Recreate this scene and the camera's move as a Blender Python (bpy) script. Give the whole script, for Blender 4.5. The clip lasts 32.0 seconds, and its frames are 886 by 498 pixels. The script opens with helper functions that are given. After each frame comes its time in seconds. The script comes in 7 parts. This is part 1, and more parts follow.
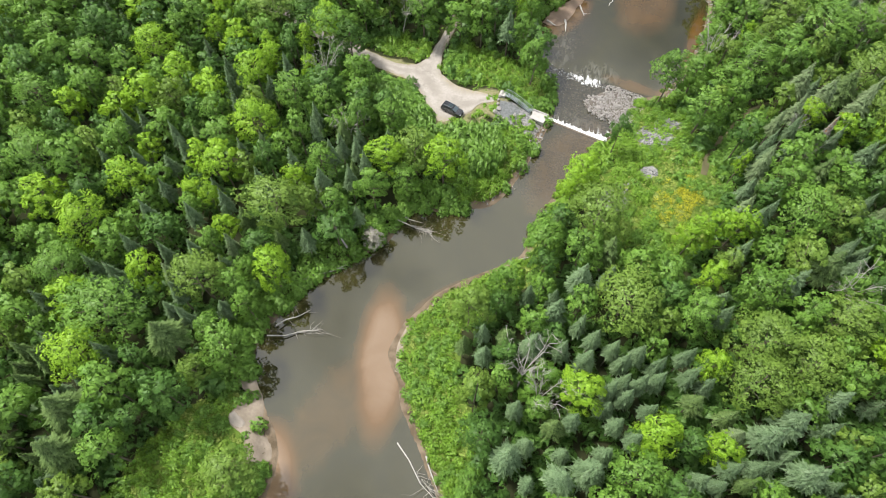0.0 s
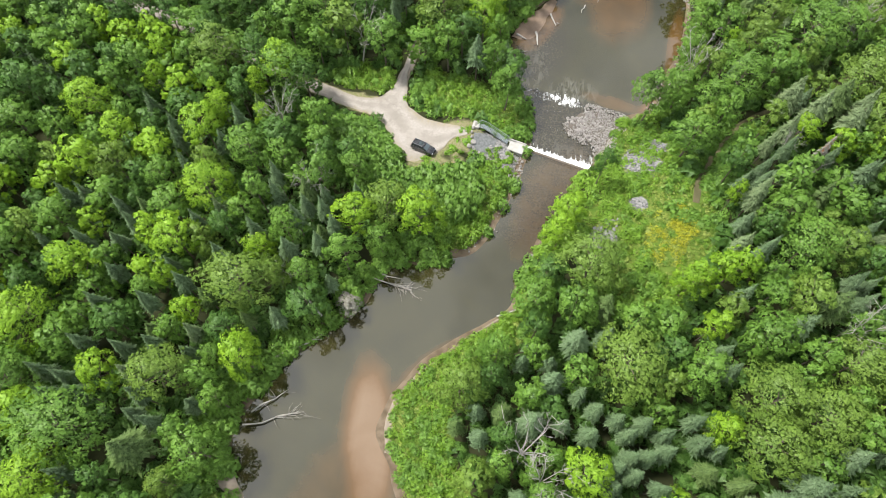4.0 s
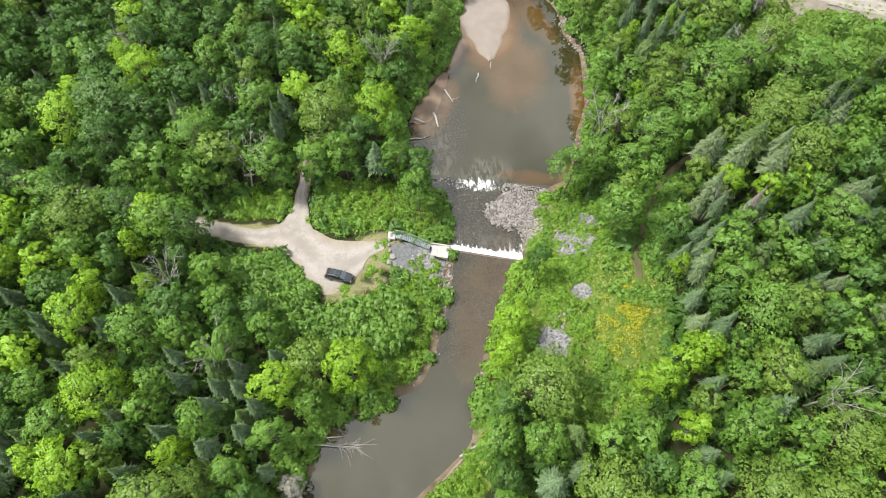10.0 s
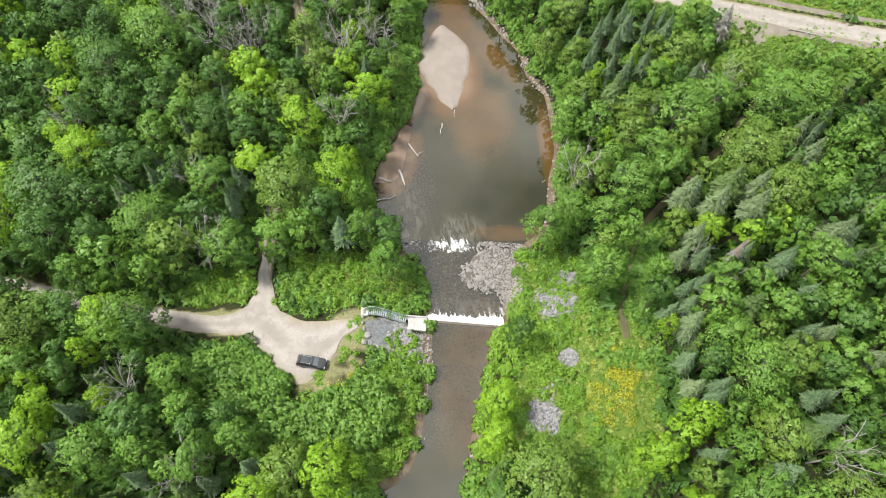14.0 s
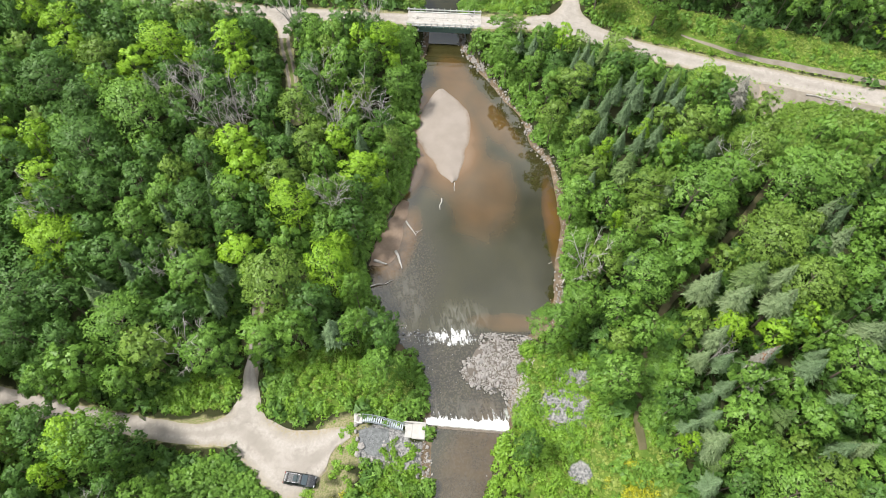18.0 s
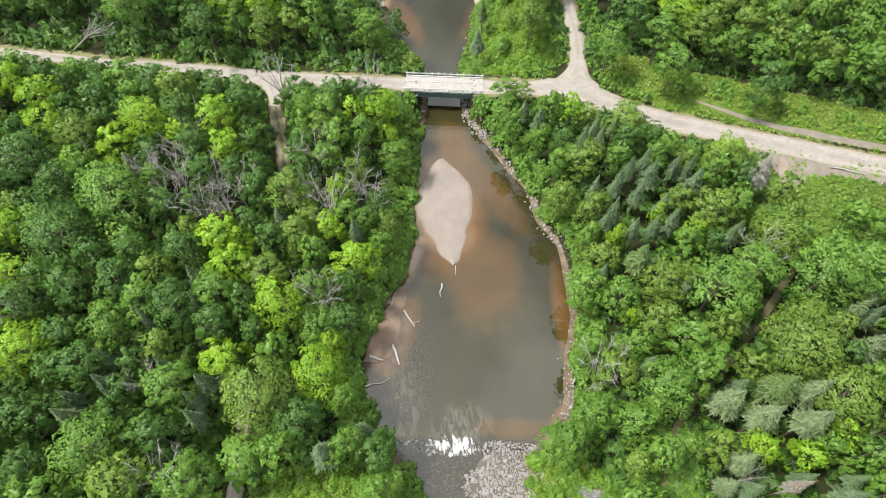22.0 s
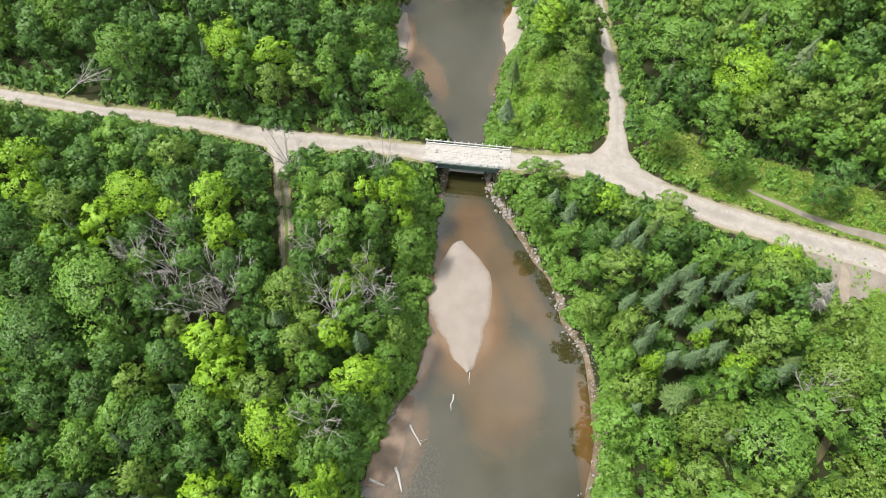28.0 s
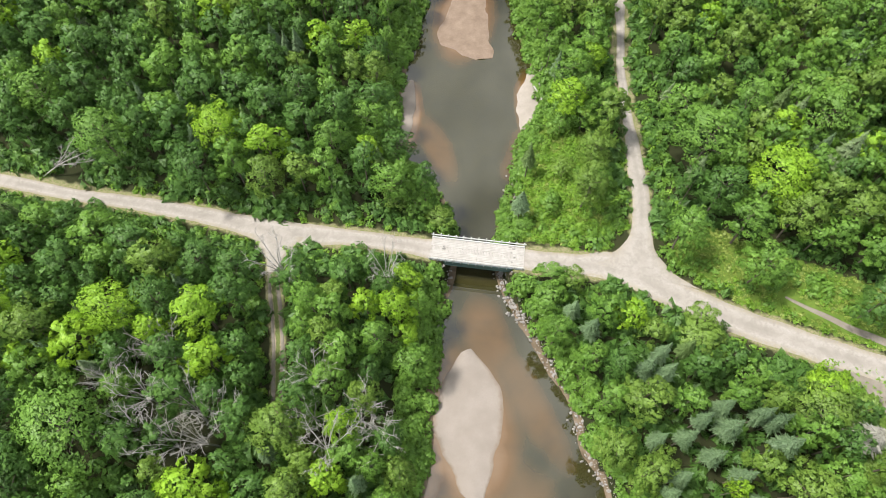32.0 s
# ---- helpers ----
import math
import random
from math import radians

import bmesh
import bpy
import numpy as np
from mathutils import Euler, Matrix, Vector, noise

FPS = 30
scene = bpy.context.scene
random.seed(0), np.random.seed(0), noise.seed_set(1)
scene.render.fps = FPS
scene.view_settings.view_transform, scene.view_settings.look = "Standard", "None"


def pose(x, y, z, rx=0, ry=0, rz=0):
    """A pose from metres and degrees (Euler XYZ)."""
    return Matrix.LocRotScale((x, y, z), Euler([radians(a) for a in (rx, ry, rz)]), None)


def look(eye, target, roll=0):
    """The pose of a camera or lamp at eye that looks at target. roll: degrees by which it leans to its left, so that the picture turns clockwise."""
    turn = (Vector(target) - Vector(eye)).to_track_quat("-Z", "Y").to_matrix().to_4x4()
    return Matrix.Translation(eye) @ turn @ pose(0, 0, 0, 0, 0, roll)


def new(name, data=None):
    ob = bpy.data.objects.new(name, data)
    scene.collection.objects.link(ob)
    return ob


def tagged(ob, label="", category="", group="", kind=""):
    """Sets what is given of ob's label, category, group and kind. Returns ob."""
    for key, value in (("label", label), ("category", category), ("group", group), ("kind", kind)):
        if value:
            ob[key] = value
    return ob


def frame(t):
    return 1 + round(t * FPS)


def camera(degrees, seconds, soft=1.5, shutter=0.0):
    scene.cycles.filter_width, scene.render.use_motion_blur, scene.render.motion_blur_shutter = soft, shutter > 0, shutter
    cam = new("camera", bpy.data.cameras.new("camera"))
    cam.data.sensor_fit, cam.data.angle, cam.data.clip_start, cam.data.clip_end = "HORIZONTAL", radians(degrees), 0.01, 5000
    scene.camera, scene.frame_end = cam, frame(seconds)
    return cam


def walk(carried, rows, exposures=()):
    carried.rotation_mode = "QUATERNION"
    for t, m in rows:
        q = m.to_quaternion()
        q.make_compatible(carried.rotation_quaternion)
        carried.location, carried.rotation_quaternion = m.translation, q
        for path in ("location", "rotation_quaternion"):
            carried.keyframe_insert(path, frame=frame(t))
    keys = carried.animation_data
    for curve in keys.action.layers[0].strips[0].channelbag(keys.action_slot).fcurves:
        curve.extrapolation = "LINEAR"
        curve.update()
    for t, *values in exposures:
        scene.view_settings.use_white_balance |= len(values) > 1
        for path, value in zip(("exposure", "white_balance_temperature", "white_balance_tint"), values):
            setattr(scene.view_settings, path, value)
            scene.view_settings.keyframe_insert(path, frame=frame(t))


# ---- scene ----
from functools import lru_cache

cam = camera(74.0, 32.0, 0.9)
# seconds, eye x, y, z, yaw, pitch, roll
ROWS = [
    (0.0, -4.02, -85.02, 94.82, 11.61, -60.99, 0.56),
    (0.5, -4.57, -83.06, 94.65, 11.46, -61.78, 0.46),
    (1.0, -5.08, -81.08, 94.5, 11.23, -62.51, 0.4),
    (1.5, -5.57, -79.07, 94.4, 10.96, -63.03, 0.34),
    (2.0, -6.0, -77.03, 94.38, 10.6, -63.48, 0.41),
    (2.5, -6.36, -74.97, 94.42, 9.96, -63.72, 0.4),
    (3.0, -6.64, -72.89, 94.5, 9.13, -63.77, 0.28),
    (3.5, -6.84, -70.8, 94.57, 8.36, -63.75, 0.0),
    (5.5, -7.07, -62.52, 94.61, 3.39, -63.61, -0.34),
    (6.0, -7.02, -60.47, 94.54, 1.89, -63.62, -0.48),
    (6.5, -6.92, -58.46, 94.42, 0.37, -63.58, -0.54),
    (7.0, -6.81, -56.55, 94.27, -1.14, -63.49, -0.47),
    (7.5, -6.73, -54.78, 94.12, -2.35, -63.37, -0.37),
    (8.0, -6.67, -53.18, 93.98, -3.31, -63.17, -0.34),
    (8.5, -6.61, -51.67, 93.84, -4.34, -62.92, -0.26),
    (9.0, -6.52, -50.16, 93.72, -5.25, -62.71, -0.15),
    (9.5, -6.42, -48.66, 93.67, -5.87, -62.56, -0.1),
    (10.0, -6.28, -47.15, 93.69, -6.25, -62.47, -0.02),
    (10.5, -6.13, -45.65, 93.75, -6.49, -62.42, -0.03),
    (11.0, -5.93, -44.18, 93.86, -7.37, -62.37, 0.02),
    (11.5, -5.72, -42.75, 93.98, -8.51, -62.3, 0.08),
    (12.0, -5.53, -41.33, 94.08, -8.99, -62.24, 0.13),
    (12.5, -5.34, -39.88, 94.16, -9.24, -62.21, 0.24),
    (13.0, -5.11, -38.4, 94.2, -10.05, -62.18, 0.29),
    (13.5, -4.85, -36.83, 94.17, -11.2, -62.1, 0.34),
    (14.0, -4.57, -35.18, 94.1, -11.66, -61.94, 0.38),
    (14.5, -4.24, -33.44, 94.02, -11.67, -61.83, 0.42),
    (16.5, -2.65, -26.14, 94.05, -11.54, -61.31, 0.24),
    (17.0, -2.25, -24.23, 94.09, -11.53, -61.06, 0.12),
    (17.5, -1.87, -22.26, 94.16, -11.55, -60.85, 0.08),
    (18.0, -1.48, -20.26, 94.2, -11.61, -60.75, 0.12),
    (18.5, -1.09, -18.27, 94.24, -11.62, -60.55, 0.04),
    (19.0, -0.66, -16.25, 94.26, -11.59, -60.45, 0.05),
    (19.5, -0.2, -14.22, 94.27, -11.58, -60.31, -0.08),
    (20.0, 0.28, -12.22, 94.3, -11.44, -60.23, -0.19),
    (20.5, 0.79, -10.26, 94.4, -11.38, -60.12, -0.28),
    (21.0, 1.28, -8.33, 94.55, -11.24, -60.06, -0.4),
    (21.5, 1.73, -6.38, 94.69, -11.19, -60.01, -0.47),
    (22.0, 2.14, -4.46, 94.82, -11.12, -59.91, -0.53),
    (22.5, 2.49, -2.52, 94.89, -11.19, -59.81, -0.54),
    (23.0, 2.84, -0.58, 94.99, -11.28, -59.75, -0.41),
    (23.5, 3.18, 1.4, 95.07, -11.33, -59.69, -0.32),
    (24.0, 3.52, 3.4, 95.18, -11.39, -59.6, -0.39),
    (24.5, 3.89, 5.41, 95.27, -11.42, -59.55, -0.28),
    (25.0, 4.25, 7.42, 95.37, -11.36, -59.48, -0.31),
    (25.5, 4.57, 9.41, 95.48, -11.09, -59.37, -0.23),
    (27.5, 5.66, 17.23, 95.77, -8.92, -59.84, -0.05),
    (28.0, 5.89, 19.12, 95.78, -8.42, -62.16, 0.06),
    (28.5, 6.07, 21.08, 95.81, -7.94, -63.82, 0.1),
    (29.0, 6.23, 23.17, 95.96, -7.83, -64.39, 0.25),
    (29.5, 6.41, 25.45, 96.15, -7.86, -64.3, 0.28),
    (30.0, 6.66, 27.95, 96.24, -7.93, -64.09, 0.32),
    (30.5, 7.01, 30.67, 96.17, -7.9, -63.73, 0.33),
    (31.0, 7.42, 33.52, 96.05, -7.8, -63.27, 0.18),
    (31.5, 7.88, 36.44, 95.89, -7.63, -62.65, -0.02),
    (32.0, 8.35, 39.36, 95.78, -7.42, -61.96, -0.21),
]


def aim(x, y, z, yaw, pitch, roll):
    a, b = radians(yaw), radians(pitch)
    return look((x, y, z), (x - math.sin(a) * math.cos(b), y + math.cos(a) * math.cos(b), z + math.sin(b)), roll)


walk(cam, [(t, aim(*row)) for t, *row in ROWS])

# ---- world and sun: bright thin overcast ----
SUN_EL, SUN_AZ = radians(62), radians(284)
world = bpy.data.worlds.new("sky")
scene.world = world
world.use_nodes = True
wn, wl = world.node_tree.nodes, world.node_tree.links
sky = wn.new("ShaderNodeTexSky")
sky.sky_type = "NISHITA"
sky.sun_disc = False
sky.sun_elevation, sky.sun_rotation = SUN_EL, SUN_AZ
wco = wn.new("ShaderNodeTexCoord")
cloud = wn.new("ShaderNodeTexNoise")
cloud.inputs["Scale"].default_value, cloud.inputs["Detail"].default_value = 3.4, 7
cramp = wn.new("ShaderNodeValToRGB")
cramp.color_ramp.elements[0].position, cramp.color_ramp.elements[1].position = 0.36, 0.6
cmix = wn.new("ShaderNodeMix")
cmix.data_type = "RGBA"
cmix.inputs["B"].default_value = (13.6, 13.8, 13.8, 1)
wl.new(wco.outputs["Generated"], cloud.inputs["Vector"])
wl.new(cloud.outputs["Fac"], cramp.inputs["Fac"])
wl.new(cramp.outputs["Color"], cmix.inputs["Factor"])
wl.new(sky.outputs["Color"], cmix.inputs["A"])
wl.new(cmix.outputs["Result"], wn["Background"].inputs["Color"])
wn["Background"].inputs["Strength"].default_value = 0.086

sun_data = bpy.data.lights.new("sun", "SUN")
sun_data.energy, sun_data.angle, sun_data.color = 4.6, radians(9), (1.0, 0.965, 0.9)
sun = new("sun", sun_data)
sun.matrix_world = look((0, 0, 200), (-math.sin(SUN_AZ) * math.cos(SUN_EL), -math.cos(SUN_AZ) * math.cos(SUN_EL), 200 - math.sin(SUN_EL)))
scene.view_settings.exposure = 0.66


# ---- materials ----
class Nodes:
    """A short way to build a node material."""

    def __init__(self, name, rough=0.8, metal=0.0, spec=0.3):
        self.mat = bpy.data.materials.new(name)
        self.mat.use_nodes = True
        self.n, self.l = self.mat.node_tree.nodes, self.mat.node_tree.links
        self.bsdf = self.n["Principled BSDF"]
        self.out = self.n["Material Output"]
        self.bsdf.inputs["Roughness"].default_value = rough
        self.bsdf.inputs["Metallic"].default_value = metal
        self.bsdf.inputs["Specular IOR Level"].default_value = spec
        self.pos = self.n.new("ShaderNodeNewGeometry").outputs["Position"]

    def put(self, socket, value):
        if hasattr(value, "is_linked"):
            self.l.new(value, socket)
        else:
            socket.default_value = value

    def noise(self, scale, detail=4, vec=None, stretch=None, distort=0.0):
        node = self.n.new("ShaderNodeTexNoise")
        node.inputs["Scale"].default_value, node.inputs["Detail"].default_value = scale, detail
        node.inputs["Distortion"].default_value = distort
        vec = vec or self.pos
        if stretch:
            m = self.n.new("ShaderNodeMapping")
            m.inputs["Scale"].default_value = stretch[:3]
            if len(stretch) > 3:
                m.inputs["Rotation"].default_value = (0, 0, stretch[3])
            self.l.new(vec, m.inputs["Vector"])
            vec = m.outputs["Vector"]
        self.l.new(vec, node.inputs["Vector"])
        return node.outputs["Fac"]

    def ramp(self, fac, lo, hi, a=0.0, b=1.0):
        node = self.n.new("ShaderNodeMapRange")
        node.inputs["From Min"].default_value, node.inputs["From Max"].default_value = lo, hi
        node.inputs["To Min"].default_value, node.inputs["To Max"].default_value = a, b
        self.put(node.inputs["Value"], fac)
        return node.outputs["Result"]

    def mix(self, fac, a, b, kind="MIX"):
        node = self.n.new("ShaderNodeMix")
        node.data_type, node.blend_type = "RGBA", kind
        self.put(node.inputs["Factor"], fac)
        for key, value in (("A", a), ("B", b)):
            self.put(node.inputs[key], (*value, 1) if isinstance(value, tuple) else value)
        return node.outputs["Result"]

    def math(self, kind, a, b=0.0):
        node = self.n.new("ShaderNodeMath")
        node.operation = kind
        self.put(node.inputs[0], a)
        self.put(node.inputs[1], b)
        return node.outputs[0]

    def attr(self, name):
        node = self.n.new("ShaderNodeAttribute")
        node.attribute_name = name
        return node.outputs["Fac"]

    def colour(self, value):
        self.put(self.bsdf.inputs["Base Color"], (*value, 1) if isinstance(value, tuple) else value)
        return self

    def bump(self, height, strength=0.4, distance=0.05):
        node = self.n.new("ShaderNodeBump")
        node.inputs["Strength"].default_value, node.inputs["Distance"].default_value = strength, distance
        self.l.new(height, node.inputs["Height"])
        self.l.new(node.outputs["Normal"], self.bsdf.inputs["Normal"])
        return self


def leaf_material(name, dark, light, tip, rough=0.5, pass_through=0.26):
    """Foliage: one tone a tree, another a spray of leaves, young and lit growth paler in colour, with light passing
    through.
    """
    k = Nodes(name, rough, 0, 0.3)
    tree = k.n.new("ShaderNodeObjectInfo").outputs["Random"]
    leaf = k.n.new("ShaderNodeNewGeometry").outputs["Random Per Island"]
    base = k.mix(k.ramp(k.noise(0.11, 2), 0.35, 0.65), dark, light)
    base = k.mix(k.ramp(tree, 0.0, 1.0, 0.0, 0.7), base, light)
    base = k.mix(k.ramp(k.attr("shoot_lit"), 0.25, 1.0, 0.0, 0.85), base, tip)
    base = k.mix(k.ramp(leaf, 0.6, 1.0, 0.0, 0.35), base, tip)
    base = k.mix(k.ramp(leaf, 0.25, 0.0, 0.0, 0.5), base, tuple(v * 0.5 for v in dark))
    base = k.mix(k.ramp(k.noise(1.3, 3), 0.42, 0.6, 0.0, 0.35), base, dark)
    k.colour(base)
    glow = k.n.new("ShaderNodeBsdfTranslucent")
    k.l.new(base, glow.inputs["Color"])
    blend = k.n.new("ShaderNodeMixShader")
    blend.inputs["Fac"].default_value = pass_through
    k.l.new(k.bsdf.outputs[0], blend.inputs[1])
    k.l.new(glow.outputs[0], blend.inputs[2])
    gaps = k.n.new("ShaderNodeMixShader")
    k.l.new(k.ramp(k.noise(6.5, 2), 0.4, 0.46), gaps.inputs["Fac"])
    k.l.new(k.n.new("ShaderNodeBsdfTransparent").outputs[0], gaps.inputs[1])
    k.l.new(blend.outputs[0], gaps.inputs[2])
    k.l.new(gaps.outputs[0], k.out.inputs["Surface"])
    return k.mat


LEAF = {
    "green": leaf_material("leaf_green", (0.076, 0.165, 0.023), (0.138, 0.268, 0.038), (0.21, 0.365, 0.06)),
    "bright": leaf_material("leaf_yellow_green", (0.145, 0.285, 0.016), (0.23, 0.4, 0.026), (0.32, 0.5, 0.046)),
    "dark": leaf_material("leaf_dark_green", (0.046, 0.108, 0.02), (0.076, 0.165, 0.03), (0.128, 0.245, 0.046)),
    "olive": leaf_material("leaf_olive", (0.092, 0.165, 0.024), (0.148, 0.245, 0.036), (0.22, 0.335, 0.06)),
    "spruce": leaf_material("needle_blue_green", (0.06, 0.108, 0.047), (0.11, 0.174, 0.076), (0.205, 0.295, 0.15), 0.55, 0.15),
    "fir": leaf_material("needle_green", (0.052, 0.098, 0.022), (0.088, 0.146, 0.036), (0.16, 0.235, 0.075), 0.6, 0.15),
    "grey": leaf_material("needle_grey", (0.082, 0.13, 0.05), (0.14, 0.2, 0.085), (0.25, 0.32, 0.16), 0.65, 0.15),
    "silver": leaf_material("bare_twigs", (0.17, 0.165, 0.13), (0.26, 0.25, 0.21), (0.37, 0.355, 0.31), 0.8, 0.05),
    "rust": leaf_material("needle_rust", (0.17, 0.07, 0.03), (0.3, 0.12, 0.05), (0.4, 0.18, 0.085), 0.7, 0.1),
    "shrub": leaf_material("shrub_leaf", (0.105, 0.21, 0.018), (0.17, 0.312, 0.03), (0.25, 0.42, 0.052)),
    "weed": leaf_material("weed_leaf", (0.13, 0.19, 0.03), (0.21, 0.28, 0.05), (0.31, 0.37, 0.09)),
    "flower": leaf_material("goldenrod", (0.26, 0.3, 0.02), (0.44, 0.43, 0.025), (0.6, 0.56, 0.035)),
}


def simple(name, a, b, scale=3.0, rough=0.8, metal=0.0, spec=0.3, bump=0.4, stretch=None, fine=18.0, dist=0.05):
    """Two tones by a coarse noise, a fine grain over them, and relief."""
    k = Nodes(name, rough, metal, spec)
    coarse, grain = k.noise(scale, 5, stretch=stretch), k.noise(fine, 4, stretch=stretch)
    base = k.mix(k.ramp(coarse, 0.35, 0.65), a, b)
    base = k.mix(k.ramp(grain, 0.3, 0.7, 0.0, 0.35), base, tuple(v * 0.55 for v in a))
    each = k.n.new("ShaderNodeObjectInfo").outputs["Random"]
    base = k.mix(k.ramp(each, 0, 1, 0.0, 0.3), base, tuple(v * 0.7 for v in b))
    piece = k.n.new("ShaderNodeNewGeometry").outputs["Random Per Island"]
    base = k.mix(k.ramp(piece, 0.1, 1, 0.0, 0.5), base, tuple(v * 0.6 for v in a))
    k.colour(base).bump(grain, bump, dist)
    return k.mat


BARK = simple("bark", (0.13, 0.1, 0.075), (0.2, 0.17, 0.14), 4, 0.9)
DEADWOOD = simple("dead_wood", (0.33, 0.31, 0.285), (0.5, 0.475, 0.45), 2, 0.9)
ROCK = simple("rock", (0.27, 0.25, 0.235), (0.43, 0.405, 0.385), 1.5, 0.85, bump=0.6)
DARKROCK = simple("dark_rock", (0.2, 0.2, 0.2), (0.34, 0.34, 0.35), 1.5, 0.85, bump=0.6)
CONCRETE = simple("concrete", (0.36, 0.345, 0.325), (0.48, 0.465, 0.44), 0.8, 0.85, bump=0.2)


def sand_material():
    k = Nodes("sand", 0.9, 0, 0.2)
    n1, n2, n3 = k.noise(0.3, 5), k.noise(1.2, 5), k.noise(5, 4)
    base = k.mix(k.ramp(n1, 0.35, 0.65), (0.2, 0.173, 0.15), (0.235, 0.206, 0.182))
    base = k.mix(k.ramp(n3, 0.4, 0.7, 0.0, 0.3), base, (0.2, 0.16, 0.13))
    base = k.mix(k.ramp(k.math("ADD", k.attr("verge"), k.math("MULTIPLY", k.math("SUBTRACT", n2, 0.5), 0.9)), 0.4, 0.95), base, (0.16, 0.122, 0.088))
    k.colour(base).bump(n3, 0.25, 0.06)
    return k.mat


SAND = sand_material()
WETSAND = simple("wet_sand", (0.17, 0.12, 0.085), (0.27, 0.2, 0.15), 0.4, 0.7, bump=0.25, fine=2.5, dist=0.1)
BEACHSAND = simple("beach_sand", (0.22, 0.18, 0.14), (0.32, 0.27, 0.215), 0.5, 0.9, bump=0.3, fine=2.5, dist=0.1)
PALESAND = simple("pale_sand", (0.3, 0.262, 0.225), (0.38, 0.337, 0.295), 0.5, 0.9, bump=0.25, fine=3, dist=0.1)
TRACKDIRT = simple("track_dirt", (0.18, 0.155, 0.125), (0.27, 0.24, 0.2), 0.7, 0.92, bump=0.4, fine=4)
TRAILDIRT = simple("trail_dirt", (0.075, 0.075, 0.032), (0.135, 0.115, 0.062), 0.7, 0.92, bump=0.4, fine=4)
STEEL = simple("green_steel", (0.1, 0.17, 0.15), (0.15, 0.22, 0.2), 1.5, 0.55, 0.3, bump=0.1)
GALV = simple("galvanised_steel", (0.32, 0.36, 0.39), (0.44, 0.49, 0.52), 2, 0.45, 0.5, bump=0.1)
RAIL = simple("weathered_rail", (0.45, 0.45, 0.435), (0.58, 0.58, 0.56), 2, 0.7, bump=0.2)
DECK = simple("deck_plank", (0.35, 0.328, 0.3), (0.46, 0.437, 0.41), 1.2, 0.85, bump=0.3)


def road_material():
    k = Nodes("gravel_road", 0.92)
    n1, n2, n3 = k.noise(0.25, 5), k.noise(2.5, 5), k.noise(14, 4)
    rut = k.attr("rut")
    base = k.mix(k.ramp(n1, 0.35, 0.65), (0.225, 0.203, 0.18), (0.295, 0.269, 0.244))
    base = k.mix(k.math("MULTIPLY", rut, k.ramp(n2, 0.25, 0.6)), base, (0.345, 0.318, 0.292))
    base = k.mix(k.ramp(k.noise(0.9, 6, distort=0.6), 0.45, 0.7, 0.0, 0.55), base, (0.19, 0.172, 0.15))
    base = k.mix(k.ramp(n3, 0.35, 0.7, 0.0, 0.5), base, (0.2, 0.175, 0.148))
    base = k.mix(k.math("MULTIPLY", k.attr("verge"), k.ramp(n2, 0.4, 0.6)), base, (0.24, 0.2, 0.12))
    k.colour(base).bump(n3, 0.4, 0.04)
    return k.mat


ROAD = road_material()


def track_material():
    """Two worn ruts with grass between them."""
    k = Nodes("grassy_track", 0.95)
    n2, n3 = k.noise(1.6, 5), k.noise(7, 4)
    grass = k.mix(k.ramp(n3, 0.35, 0.65), (0.06, 0.085, 0.02), (0.13, 0.15, 0.05))
    soil = k.mix(k.ramp(n2, 0.35, 0.65), (0.16, 0.125, 0.09), (0.26, 0.21, 0.155))
    base = k.mix(k.ramp(k.math("ADD", k.attr("rut"), k.math("MULTIPLY", k.math("SUBTRACT", n2, 0.5), 1.2)), 0.3, 0.65), grass, soil)
    k.colour(base).bump(n3, 0.5, 0.06)
    return k.mat


GRASSTRACK = track_material()


